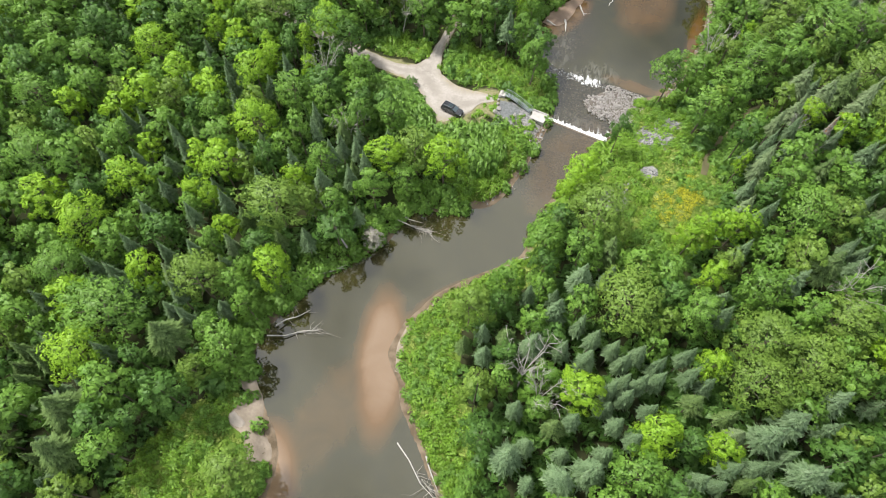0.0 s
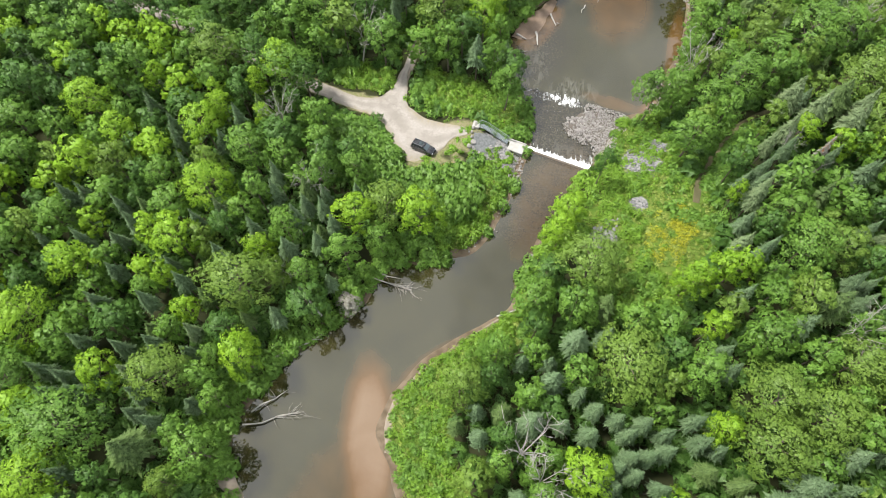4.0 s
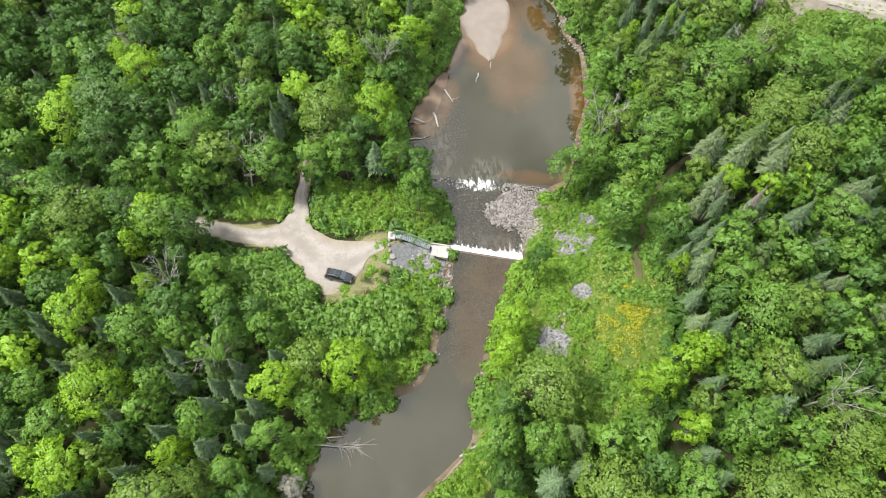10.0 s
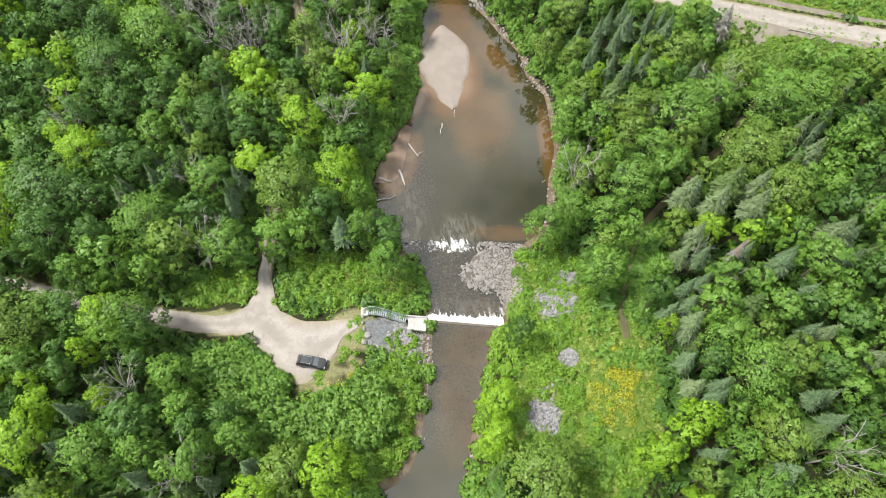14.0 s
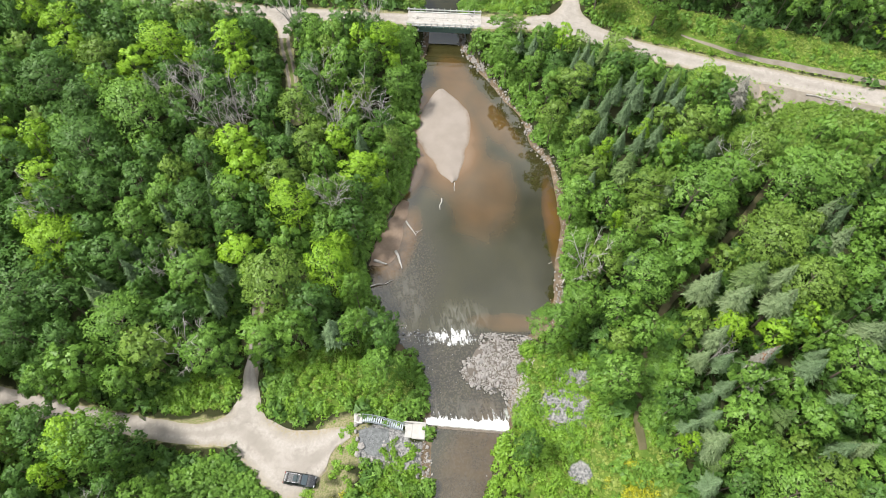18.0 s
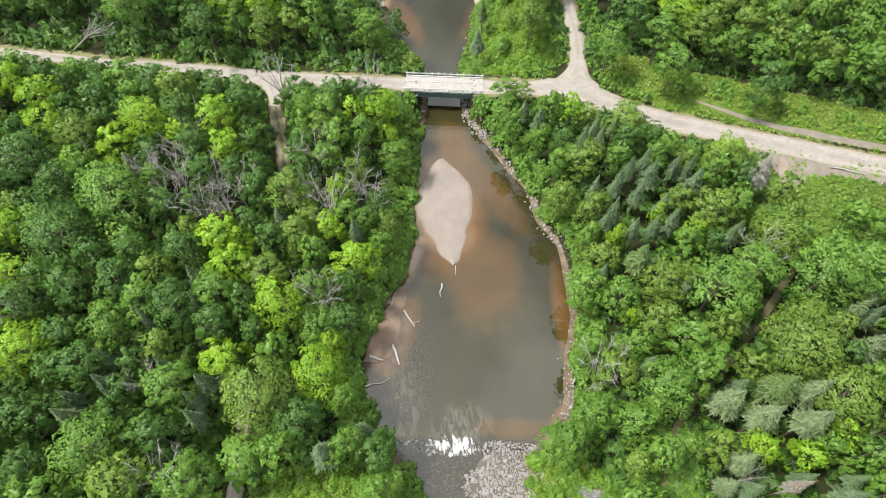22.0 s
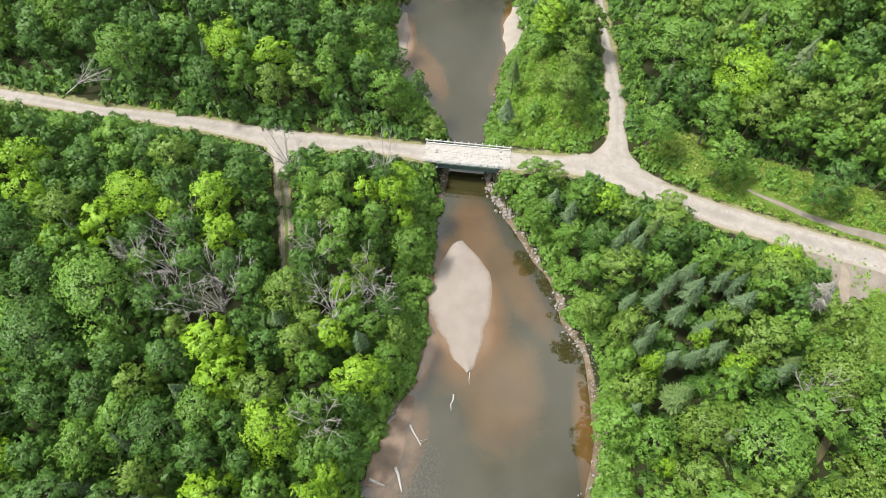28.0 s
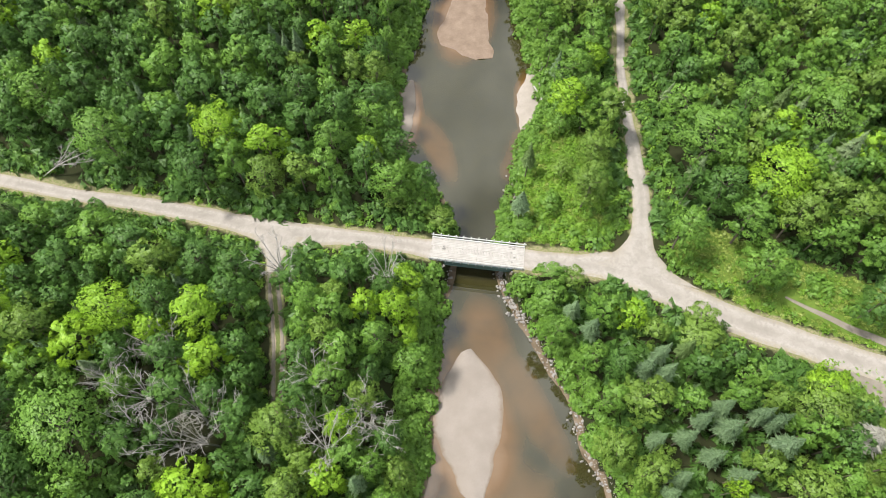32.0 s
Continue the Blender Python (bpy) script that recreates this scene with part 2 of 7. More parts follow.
def ground_material():
    k = Nodes("ground", 0.95, 0, 0.1)
    n1, n2, n3 = k.noise(0.07, 4), k.noise(0.6, 5), k.noise(5, 5)
    # Near-black base: shade between the crowns put into the litter colour.
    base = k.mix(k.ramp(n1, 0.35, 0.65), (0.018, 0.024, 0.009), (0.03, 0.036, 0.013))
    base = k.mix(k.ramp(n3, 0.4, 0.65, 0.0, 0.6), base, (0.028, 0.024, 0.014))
    meadow = k.mix(k.ramp(n2, 0.35, 0.65), (0.058, 0.105, 0.015), (0.105, 0.155, 0.028))
    meadow = k.mix(k.ramp(n3, 0.45, 0.7, 0.0, 0.5), meadow, (0.07, 0.12, 0.02))
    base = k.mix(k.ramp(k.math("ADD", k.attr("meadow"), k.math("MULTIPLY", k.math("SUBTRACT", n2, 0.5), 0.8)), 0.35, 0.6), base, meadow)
    dry = k.mix(k.ramp(n3, 0.35, 0.65), (0.235, 0.2, 0.13), (0.1, 0.125, 0.035))
    base = k.mix(k.ramp(k.math("ADD", k.attr("dirt"), k.math("MULTIPLY", k.math("SUBTRACT", n2, 0.5), 1.2)), 0.4, 0.7), base, dry)
    stone = k.mix(k.ramp(k.noise(3.5, 6), 0.35, 0.65), (0.09, 0.09, 0.09), (0.25, 0.245, 0.24))
    base = k.mix(k.ramp(k.math("ADD", k.attr("gravel"), k.math("MULTIPLY", k.math("SUBTRACT", n2, 0.5), 1.0)), 0.35, 0.6), base, stone)
    wet = k.mix(k.ramp(n2, 0.35, 0.65), (0.085, 0.064, 0.042), (0.165, 0.128, 0.092))
    base = k.mix(k.ramp(k.math("ADD", k.attr("sand"), k.math("MULTIPLY", k.math("SUBTRACT", n2, 0.5), 0.5)), 0.4, 0.6), base, wet)
    k.colour(base).bump(n3, 0.5, 0.15)
    return k.mat


def water_material():
    """Clear brown river: dark over depth, the bed's orange sand where it is shallow, and the sky mirrored over both."""
    k = Nodes("river_water", 0.03, 0, 0.5)
    k.bsdf.inputs["IOR"].default_value = 1.76
    n1 = k.noise(0.16, 6, distort=0.6)
    deep = k.mix(k.ramp(n1, 0.3, 0.7), (0.0245, 0.0228, 0.008), (0.034, 0.031, 0.0112))
    shoal = k.math("ADD", k.attr("shoal"), k.math("MULTIPLY", k.math("SUBTRACT", n1, 0.5), 0.35))
    base = k.mix(k.ramp(shoal, 0.16, 0.66), deep, (0.1, 0.052, 0.015))
    base = k.mix(k.ramp(shoal, 0.6, 1.0), base, (0.19, 0.128, 0.08))
    foam = k.math("MULTIPLY", k.attr("foam"), k.ramp(k.noise(1.1, 6, stretch=(1, 0.35, 1, 0.25), distort=0.8), 0.45, 0.62))
    base = k.mix(k.math("MULTIPLY", foam, 0.2), base, (0.5, 0.49, 0.46))
    base = k.mix(k.math("MULTIPLY", k.attr("stony"), k.ramp(k.noise(0.7, 4), 0.3, 0.7, 0.25, 0.8)), base, (0.017, 0.014, 0.009))
    stones = k.math("MULTIPLY", k.attr("stony"), k.ramp(k.noise(2.6, 6, distort=0.5), 0.46, 0.62))
    base = k.mix(k.math("MULTIPLY", stones, 0.5), base, (0.075, 0.062, 0.046))
    base = k.mix(k.ramp(k.noise(1.4, 5, distort=0.5), 0.6, 0.72, 0.0, 0.1), base, (0.08, 0.06, 0.032))
    k.colour(base)
    k.put(k.bsdf.inputs["Roughness"], k.ramp(k.attr("foam"), 0, 1, 0.03, 0.3))
    calm, lively = k.noise(0.9, 2), k.noise(3.0, 4, stretch=(0.6, 1.4, 1))
    wave = k.math("ADD", k.math("MULTIPLY", calm, 0.1), k.math("MULTIPLY", k.math("MULTIPLY", lively, k.attr("riffle")), 3.0))
    k.bump(wave, 0.12, 0.16)
    return k.mat


def foam_material():
    """Broken white water: air-filled foam with gaps."""
    k = Nodes("white_water", 0.7, 0, 0.2)
    n = k.noise(3.4, 7, stretch=(1.6, 0.5, 1, 0.28), distort=0.4)
    k.colour(k.mix(k.ramp(k.noise(3, 4), 0.35, 0.65), (0.5, 0.51, 0.5), (0.78, 0.785, 0.78)))
    clear = k.n.new("ShaderNodeBsdfTransparent")
    blend = k.n.new("ShaderNodeMixShader")
    k.l.new(k.ramp(k.math("ADD", k.attr("white"), k.math("MULTIPLY", k.math("SUBTRACT", n, 0.5), 1.6)), 0.35, 0.95), blend.inputs["Fac"])
    k.l.new(clear.outputs[0], blend.inputs[1])
    k.l.new(k.bsdf.outputs[0], blend.inputs[2])
    k.l.new(blend.outputs[0], k.out.inputs["Surface"])
    k.bump(n, 0.6, 0.2)
    return k.mat


GROUND, WATER, FOAM = ground_material(), water_material(), foam_material()


# ---- plan ----
def value_noise(x, y, cell, seed):
    """Smooth noise in 0..1 over numpy arrays."""
    u, v = np.asarray(x, float) / cell + 137.3 * seed, np.asarray(y, float) / cell - 71.7 * seed
    i, j = np.floor(u), np.floor(v)
    a, b = u - i, v - j
    a, b = a * a * (3 - 2 * a), b * b * (3 - 2 * b)

    def corner(p, q):
        s = np.sin(p * 127.1 + q * 311.7 + seed * 17.0) * 43758.5453
        return s - np.floor(s)

    low = corner(i, j) * (1 - a) + corner(i + 1, j) * a
    high = corner(i, j + 1) * (1 - a) + corner(i + 1, j + 1) * a
    return low * (1 - b) + high * b


def smooth(v, lo, hi):
    w = np.clip((np.asarray(v, float) - lo) / (hi - lo), 0, 1)
    return w * w * (3 - 2 * w)


def curve_points(points, step):
    """A Catmull-Rom curve through points of any dimension, about step metres apart."""
    p = np.asarray(points, float)
    p = np.vstack([2 * p[0] - p[1], p, 2 * p[-1] - p[-2]])
    out = []
    for a, b, c, d in zip(p[:-3], p[1:-2], p[2:-1], p[3:]):
        n = max(2, int(np.linalg.norm((c - b)[:2]) / step))
        for s in np.arange(n) / n:
            out.append(0.5 * (2 * b + (c - a) * s + (2 * a - 5 * b + 4 * c - d) * s * s + (3 * b - a - 3 * c + d) * s**3))
    out.append(p[-2])
    return np.array(out)


def far_from(x, y, line):
    """Distance of points to a polyline."""
    best = np.full(np.shape(x), 1e9)
    for (ax, ay), (bx, by) in zip(line[:-1, :2], line[1:, :2]):
        dx, dy = bx - ax, by - ay
        s = np.clip(((x - ax) * dx + (y - ay) * dy) / (dx * dx + dy * dy + 1e-9), 0, 1)
        best = np.minimum(best, (x - ax - s * dx) ** 2 + (y - ay - s * dy) ** 2)
    return np.sqrt(best)


def inside(x, y, ring):
    """Even-odd test against a closed outline."""
    hit = np.zeros(np.shape(x), bool)
    for (ax, ay), (bx, by) in zip(ring, np.roll(ring, -1, 0)):
        if ay == by:
            continue
        hit ^= ((ay > y) != (by > y)) & (x < (bx - ax) * (y - ay) / (by - ay) + ax)
    return hit


BANK_WEST = [(-44, -140), (-36, -100), (-33.2, -84), (-33, -75), (-36.3, -70), (-39.2, -65), (-41.5, -60), (-41, -55), (-38.5, -51), (-36, -46), (-31.6, -41),
    (-28.4, -38), (-25.4, -34.5), (-23.7, -30), (-20.5, -26.6), (-15.5, -25.5), (-11, -24), (-8, -21.8), (-5.6, -18.6), (-4, -15), (-2.8, -11),
    (-1.2, -6), (-0.4, -1.5), (0, 0.3), (0.2, 5), (-0.2, 10.4), (-3.2, 16), (-5.4, 22), (-6.5, 28), (-5.2, 34), (-2, 38.5), (1, 42.5), (3.8, 46.5)]
BANK_WEST += [(6.5, 52.6), (7.8, 59.6), (10.5, 68.2), (12.6, 77.8), (15.2, 84), (16.5, 90), (16.5, 96), (14.6, 103), (11, 108), (8.8, 117), (9.7, 126.5), (12, 136),
    (15.8, 146), (19, 157), (24, 180), (34, 220), (50, 300)]
BANK_EAST = [(6, -140), (4, -100), (-3, -82), (-7, -74), (-10.4, -68), (-13.8, -64), (-15.7, -59.5), (-17.5, -55), (-17.4, -51.5), (-15.9, -47.8), (-11.2, -42.3),
    (-5, -37.3), (0.1, -32.6), (1, -28.5), (2.6, -24), (4.2, -20.5), (6.8, -14.5), (9.2, -9), (12.6, -3.5), (14, 0.5), (17, 6.5), (19.5, 10.7),
    (24.5, 13), (27.5, 18.5), (29.5, 24), (31.8, 28.5), (32.7, 34), (33.7, 40.5), (34.2, 46.8), (32.2, 51)]
BANK_EAST += [(32, 57.2), (30.7, 62.7), (28.9, 68.6), (26.2, 75.7), (24.6, 81), (25.2, 86), (26.3, 93.4), (29.5, 99.4), (32.7, 107), (35.3, 113.9), (38.8, 117), (41, 132),
    (40, 138), (40.7, 154), (45, 180), (56, 220), (74, 300)]
BANK_W, BANK_E = curve_points(BANK_WEST, 2.0), curve_points(BANK_EAST, 2.0)
RIVER = np.vstack([BANK_W, BANK_E[::-1]])
POOL, STEP, LOW = 1.2, 0.3, 0.0


def dam_y(x):
    return 0.2 - 0.292 * np.asarray(x)


def rapid_y(x):
    return 15.6 - 0.225 * np.asarray(x)


def water_level(x, y):
    level = np.where(y < dam_y(x), POOL, STEP)
    return np.where(y < rapid_y(x), level, LOW)


# roads: pairs of edges, south or west end first
MAIN_WEST = [[(-140, 141), (-140, 137)], [(-95, 124.8), (-95, 121.2)], [(-65, 114.3), (-65, 111)], [(-54.4, 110.2), (-54, 107)], [(-44, 107), (-43.5, 103.6)], [(-33.5, 104), (-33, 100)],
    [(-23, 100.4), (-23, 96)], [(-13, 97.2), (-13.5, 91)], [(-3, 94.2), (-3.2, 90.2)], [(6.7, 91.4), (6, 87.7)], [(13.3, 89.7), (12.2, 85.3)]]
MAIN_EAST = [[(28.9, 85.7), (27.6, 81.2)], [(37.3, 83.4), (37.2, 79)], [(44.6, 83), (43.4, 76)], [(53, 76.6), (51.3, 70.4)], [(61, 70.9), (59, 65.4)], [(69, 66), (67, 60.8)],
    [(81.8, 59.2), (79.4, 54)], [(110, 45), (107.6, 39.5)], [(160, 22), (158, 17)]]
NORTH_ROAD = [[(36.6, 82.4), (58.7, 72.9)], [(41.2, 82.7), (54.7, 76.1)], [(44.5, 83.6), (52.6, 79.3)], [(46.5, 85), (51.7, 82.4)], [(48.1, 87), (52.2, 86.4)], [(49.4, 90.6), (53.3, 91)], [(50.5, 95.6), (54.4, 96.2)],
    [(51.1, 100), (55, 101)], [(52.2, 105), (55.5, 105.4)], [(53.6, 112.2), (56, 112)], [(54.9, 119.8), (57.1, 119.6)], [(56.4, 126.1), (58.4, 126)], [(62.5, 150), (65, 149.4)], [(72, 190), (75, 189)]]
TRACK = [(-14.6, 92.5), (-14.7, 85), (-14.2, 78), (-14, 70), (-14.2, 63)]
TRACK_SOUTH = [(-23.4, 27), (-24, 22), (-24.9, 15), (-26, 8)]
WEST_ROAD = [(-140, 44), (-110, 33), (-84, 25.2), (-70, 20.2), (-58, 14.8), (-45, 9.4), (-36, 6.2), (-28, 4)]
PARKING = [[(-34, 7.6), (-34, 4.2)], [(-28.6, 7.6), (-30.4, 2.8)], [(-25, 7), (-28.3, 1.4)], [(-23.2, 5.8), (-26.6, -1.2)], [(-21.2, 4.9), (-25, -4.6)], [(-18.6, 4), (-22.4, -7.2)], [(-16, 3.2), (-19.2, -6.4)],
    [(-13.6, 2.3), (-15.8, -3.8)], [(-11.8, 1.8), (-13.4, -0.8)], [(-10.8, 1.3), (-11.2, 0.6)]]
TRAIL = [(30.6, -10), (31.4, -5.8), (32.6, -3), (35, 1.4), (37.4, 5.3), (40.4, 8.8), (45, 12.6), (51.6, 16.6), (56, 19.4), (61.5, 23.2), (68.2, 28.2), (74, 33.6), (78, 44), (79, 52)]
SIDE_TRACK = [(70, 70.6), (73, 68.2), (76, 65.8), (80, 62.8), (85, 59.8), (92, 56.2), (100, 52.2), (120, 42.8)]
ROAD_LINES = [(curve_points([np.add(a, b) / 2 for a, b in MAIN_WEST], 3), 1.9, 5.1), (curve_points([np.add(a, b) / 2 for a, b in MAIN_EAST], 3), 2.7, 5.1),
    (curve_points([np.add(a, b) / 2 for a, b in NORTH_ROAD], 3), 1.6, 5.1), (curve_points(TRACK, 3), 1.5, None), (curve_points(WEST_ROAD, 3), 2.0, None),
    (curve_points([np.add(a, b) / 2 for a, b in PARKING], 3), 2.6, None), (curve_points(TRAIL, 3), 0.8, None), (curve_points(SIDE_TRACK, 3), 1.0, None), (curve_points(TRACK_SOUTH, 3), 1.2, None)]


def upland(x, y):
    """The land's height away from the river."""
    z = 3.8 + 1.7 * smooth(y, 35, 85)
    lift = np.ones(np.shape(x))
    for line, half, _ in ROAD_LINES[:6]:
        lift = np.minimum(lift, smooth(far_from(x, y, line), half + 1, half + 12))
    return z + lift * (2.6 * (value_noise(x, y, 34, 1) - 0.4) + 0.9 * (value_noise(x, y, 9, 2) - 0.5))


def river_distance(x, y):
    """Metres from the water's edge: plus on land, minus in the river."""
    d = far_from(x, y, np.vstack([RIVER, RIVER[:1]]))
    return np.where(inside(x, y, RIVER), -d, d)


# shoals: centre, half length along, half width, turn, height of the bed below the pool's surface is lowered by this
SHOALS = [(6, -10, 20, 9, 70, 0.36), (7, 50, 8.5, 3.4, 62, 0.9), (-20, -57, 17, 5.5, 100, 0.8), (-10, -45, 13, 5, 42, 0.8), (-25, -66, 18, 8, 70, 0.3), (-33, -79, 12, 7, 100, 0.95),
    (14.5, 57, 18, 10.5, 84, 0.8), (19, 42, 15, 10, 75, 0.42), (25, 60, 16, 4.5, 110, 0.45), (20, 72, 10, 6, 95, 0.5), (1, 34, 11, 4.5, 60, 0.75),
    (30.5, 33, 14, 2.2, 80, 0.55), (27, 16, 7, 2.5, 35, 0.8), (17, 15, 9, 2.5, -14, 0.4),
    (12, 122, 12, 3.6, 80, 0.95), (37.5, 122, 11, 3.6, 82, 0.95), (28, 150, 18, 9, 75, 0.85), (17, 113, 12, 4, 100, 0.5), (33, 110, 11, 4, 60, 0.4)]


def shoal_at(x, y):
    s = np.zeros(np.shape(x))
    for cx, cy, a, b, turn, amount in SHOALS:
        c, w = math.cos(radians(turn)), math.sin(radians(turn))
        u, v = ((x - cx) * c + (y - cy) * w) / a, (-(x - cx) * w + (y - cy) * c) / b
        s = np.maximum(s, amount * (1 - smooth(np.hypot(u, v), 0.35, 1.15)))
    return s


def ground_height(x, y):
    x, y = np.asarray(x, float), np.asarray(y, float)
    d, level, land = river_distance(x, y), water_level(x, y), upland(x, y)
    d = d + 1.1 * (value_noise(x, y, 4, 3) - 0.5)
    z = level + 0.12 + (land - level) * (0.34 * smooth(d, 0, 2.2) + 0.66 * smooth(d, 1.5, 13))
    z = np.where(d < 0, level + 0.12 - 1.6 * smooth(-d, 0, 5) * (1 - 0.75 * shoal_at(x, y)), z)
    for line, half, height in ROAD_LINES[:5]:
        near = 1 - smooth(far_from(x, y, line), half + 1, half + 5)
        flat = height if height else 3.8 + 1.7 * smooth(y, 35, 85)
        ok = d > 1.0 if height else d > 3
        z = np.where(ok, z + near * (flat - 0.03 - z), z)
    return z


@lru_cache(maxsize=None)
def height_at(x, y):
    return float(ground_height(np.array([x]), np.array([y]))[0])


# zones with no trees: outlines in the plan
MEADOWS = [np.array(p, float) for p in (
    [(-25, -11), (-14, -8.4), (-8, -4.8), (-1, -3), (-3, -13), (-7, -22), (-12, -25), (-17, -20), (-22, -14)],
    [(-11, -80), (-4, -76), (-2, -66), (-7, -58), (-8, -50), (-2, -42), (6, -36), (4, -28), (-2, -32), (-17, -44), (-19, -52), (-16, -62)],
    [(13, -10), (17, -6), (24, -3), (34, -6), (34.5, -16), (31, -25), (26, -32), (17, -34), (11, -29), (9, -18)],
    [(11, -6), (16, -8), (27, -7), (30, 2), (26, 8), (20, 10), (14, 2)],
    [(-23, 9), (-20, 5.5), (-1, 3.5), (-1, 11), (-6, 14), (-14, 16), (-22, 15)],
    [(-54, -92), (-37, -92), (-35.4, -76), (-41, -66), (-45.5, -70), (-50, -78)],
    [(52.6, 80), (62, 70.6), (84, 58.4), (130, 37), (130, 50), (96, 65), (72, 77.5), (58, 87)],
    [(82, 47), (100, 36), (112, 38), (100, 50), (84, 56)],
    [(70, 58), (76, 46), (84, 43), (86, 54), (76, 60)],
    [(28, 87), (38, 85), (46, 87), (48, 94), (47, 104), (42, 118), (37, 112), (31, 99)],
    [(-28, 9), (-36, 9), (-40, 12), (-33, 15), (-28, 14)],
)]


SHOULDER = np.array([(72, 60), (76.8, 52), (76.4, 45.4), (80.2, 45), (83.6, 47.6), (92, 45), (100, 41), (113, 36), (114, 40), (84, 55)], float)


def in_meadow(x, y):
    hit = np.zeros(np.shape(x), bool)
    for ring in MEADOWS:
        hit |= inside(x, y, ring)
    return hit


# ---- mesh helpers ----
def mesh_object(name, verts, faces, material, parent=None, label="", attrs=None, smooth_shade=False, normals=None):
    """Links arrays of vertices and faces (all of one size) as one mesh object."""
    me = bpy.data.meshes.new(name)
    verts, faces = np.asarray(verts, np.float32), np.asarray(faces, np.int32)
    n, k = faces.shape
    me.vertices.add(len(verts))
    me.vertices.foreach_set("co", verts.ravel())
    me.loops.add(n * k)
    me.loops.foreach_set("vertex_index", faces.ravel())
    me.polygons.add(n)
    me.polygons.foreach_set("loop_start", np.arange(0, n * k, k, dtype=np.int32))
    me.polygons.foreach_set("loop_total", np.full(n, k, np.int32))
    if smooth_shade:
        me.polygons.foreach_set("use_smooth", np.ones(n, bool))
    for key, values in (attrs or {}).items():
        layer = me.attributes.new(key, "FLOAT", "POINT")
        layer.data.foreach_set("value", np.asarray(values, np.float32).ravel())
    if normals is not None:
        layer = me.attributes.new("custom_normal", "FLOAT_VECTOR", "POINT")
        layer.data.foreach_set("vector", np.asarray(normals, np.float32).ravel())
        me.polygons.foreach_set("use_smooth", np.ones(n, bool))
    me.update(calc_edges=True)
    for m in material if isinstance(material, (list, tuple)) else [material]:
        me.materials.append(m)
    ob = new(name, me)
    ob.parent = parent
    if label:
        ob["label"] = label
    return ob


def part(name, bm, material, parent, label=""):
    me = bpy.data.meshes.new(name)
    bm.to_mesh(me)
    bm.free()
    me.materials.append(material)
    ob = new(name, me)
    ob.parent = parent
    if label:
        ob["label"] = label
    return ob


def grid_faces(rows, cols):
    i = np.arange(rows - 1)[:, None] * cols + np.arange(cols - 1)[None]
    return np.stack([i, i + 1, i + cols + 1, i + cols], -1).reshape(-1, 4)


def ribbon(name, pairs, across, lift, material, drop=0.12, ragged=0.35, crown=0.0, step=1.0, attrs=True, height=None):
    """A strip draped on the ground between two edges; its rims dip under the soil."""
    flat = curve_points([(*a, *b) for a, b in pairs], step)
    s = np.linspace(0, 1, across)
    n = len(flat)
    arc = np.arange(n) * step
    left = flat[:, :2] + ragged * (np.stack([value_noise(arc, arc * 0, 2.2, 5), value_noise(arc, arc * 0, 2.2, 6)], 1) - 0.5)
    right = flat[:, 2:] + ragged * (np.stack([value_noise(arc, arc * 0, 2.2, 7), value_noise(arc, arc * 0, 2.2, 8)], 1) - 0.5)
    xy = left[:, None] * (1 - s)[None, :, None] + right[:, None] * s[None, :, None]
    rim = np.minimum(s, 1 - s)[None] * np.ones((n, 1))
    base = ground_height(xy[..., 0], xy[..., 1]) if height is None else np.full(xy.shape[:2], height)
    z = base + lift - (drop + lift) * (1 - smooth(rim, 0.0, 1.01 / (across - 1))) + crown * smooth(rim, 0, 0.5)
    verts = np.concatenate([xy, z[..., None]], -1).reshape(-1, 3)
    side = np.abs(s - 0.5) * 2
    rut = np.exp(-(((side - 0.45) / 0.2) ** 2))[None] * np.ones((n, 1))
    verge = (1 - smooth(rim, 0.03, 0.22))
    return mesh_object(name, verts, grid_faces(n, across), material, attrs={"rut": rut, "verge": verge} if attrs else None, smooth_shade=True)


def both_sides(line, half):
    """Edge pairs along a centre line."""
    p = np.asarray(line, float)
    t = np.gradient(p, axis=0)
    t /= np.linalg.norm(t, axis=1)[:, None]
    side = np.stack([-t[:, 1], t[:, 0]], 1) * half
    return [(tuple(a), tuple(b)) for a, b in zip(p + side, p - side)]


# ---- ground, water, roads ----
def axis(lo, hi, step, far):
    mid = np.arange(lo, hi + step / 2, step)
    out = step * 1.35 ** np.arange(1, 26)
    out = np.cumsum(out)
    out = out[out < far]
    return np.concatenate([lo - out[::-1], mid, hi + out])


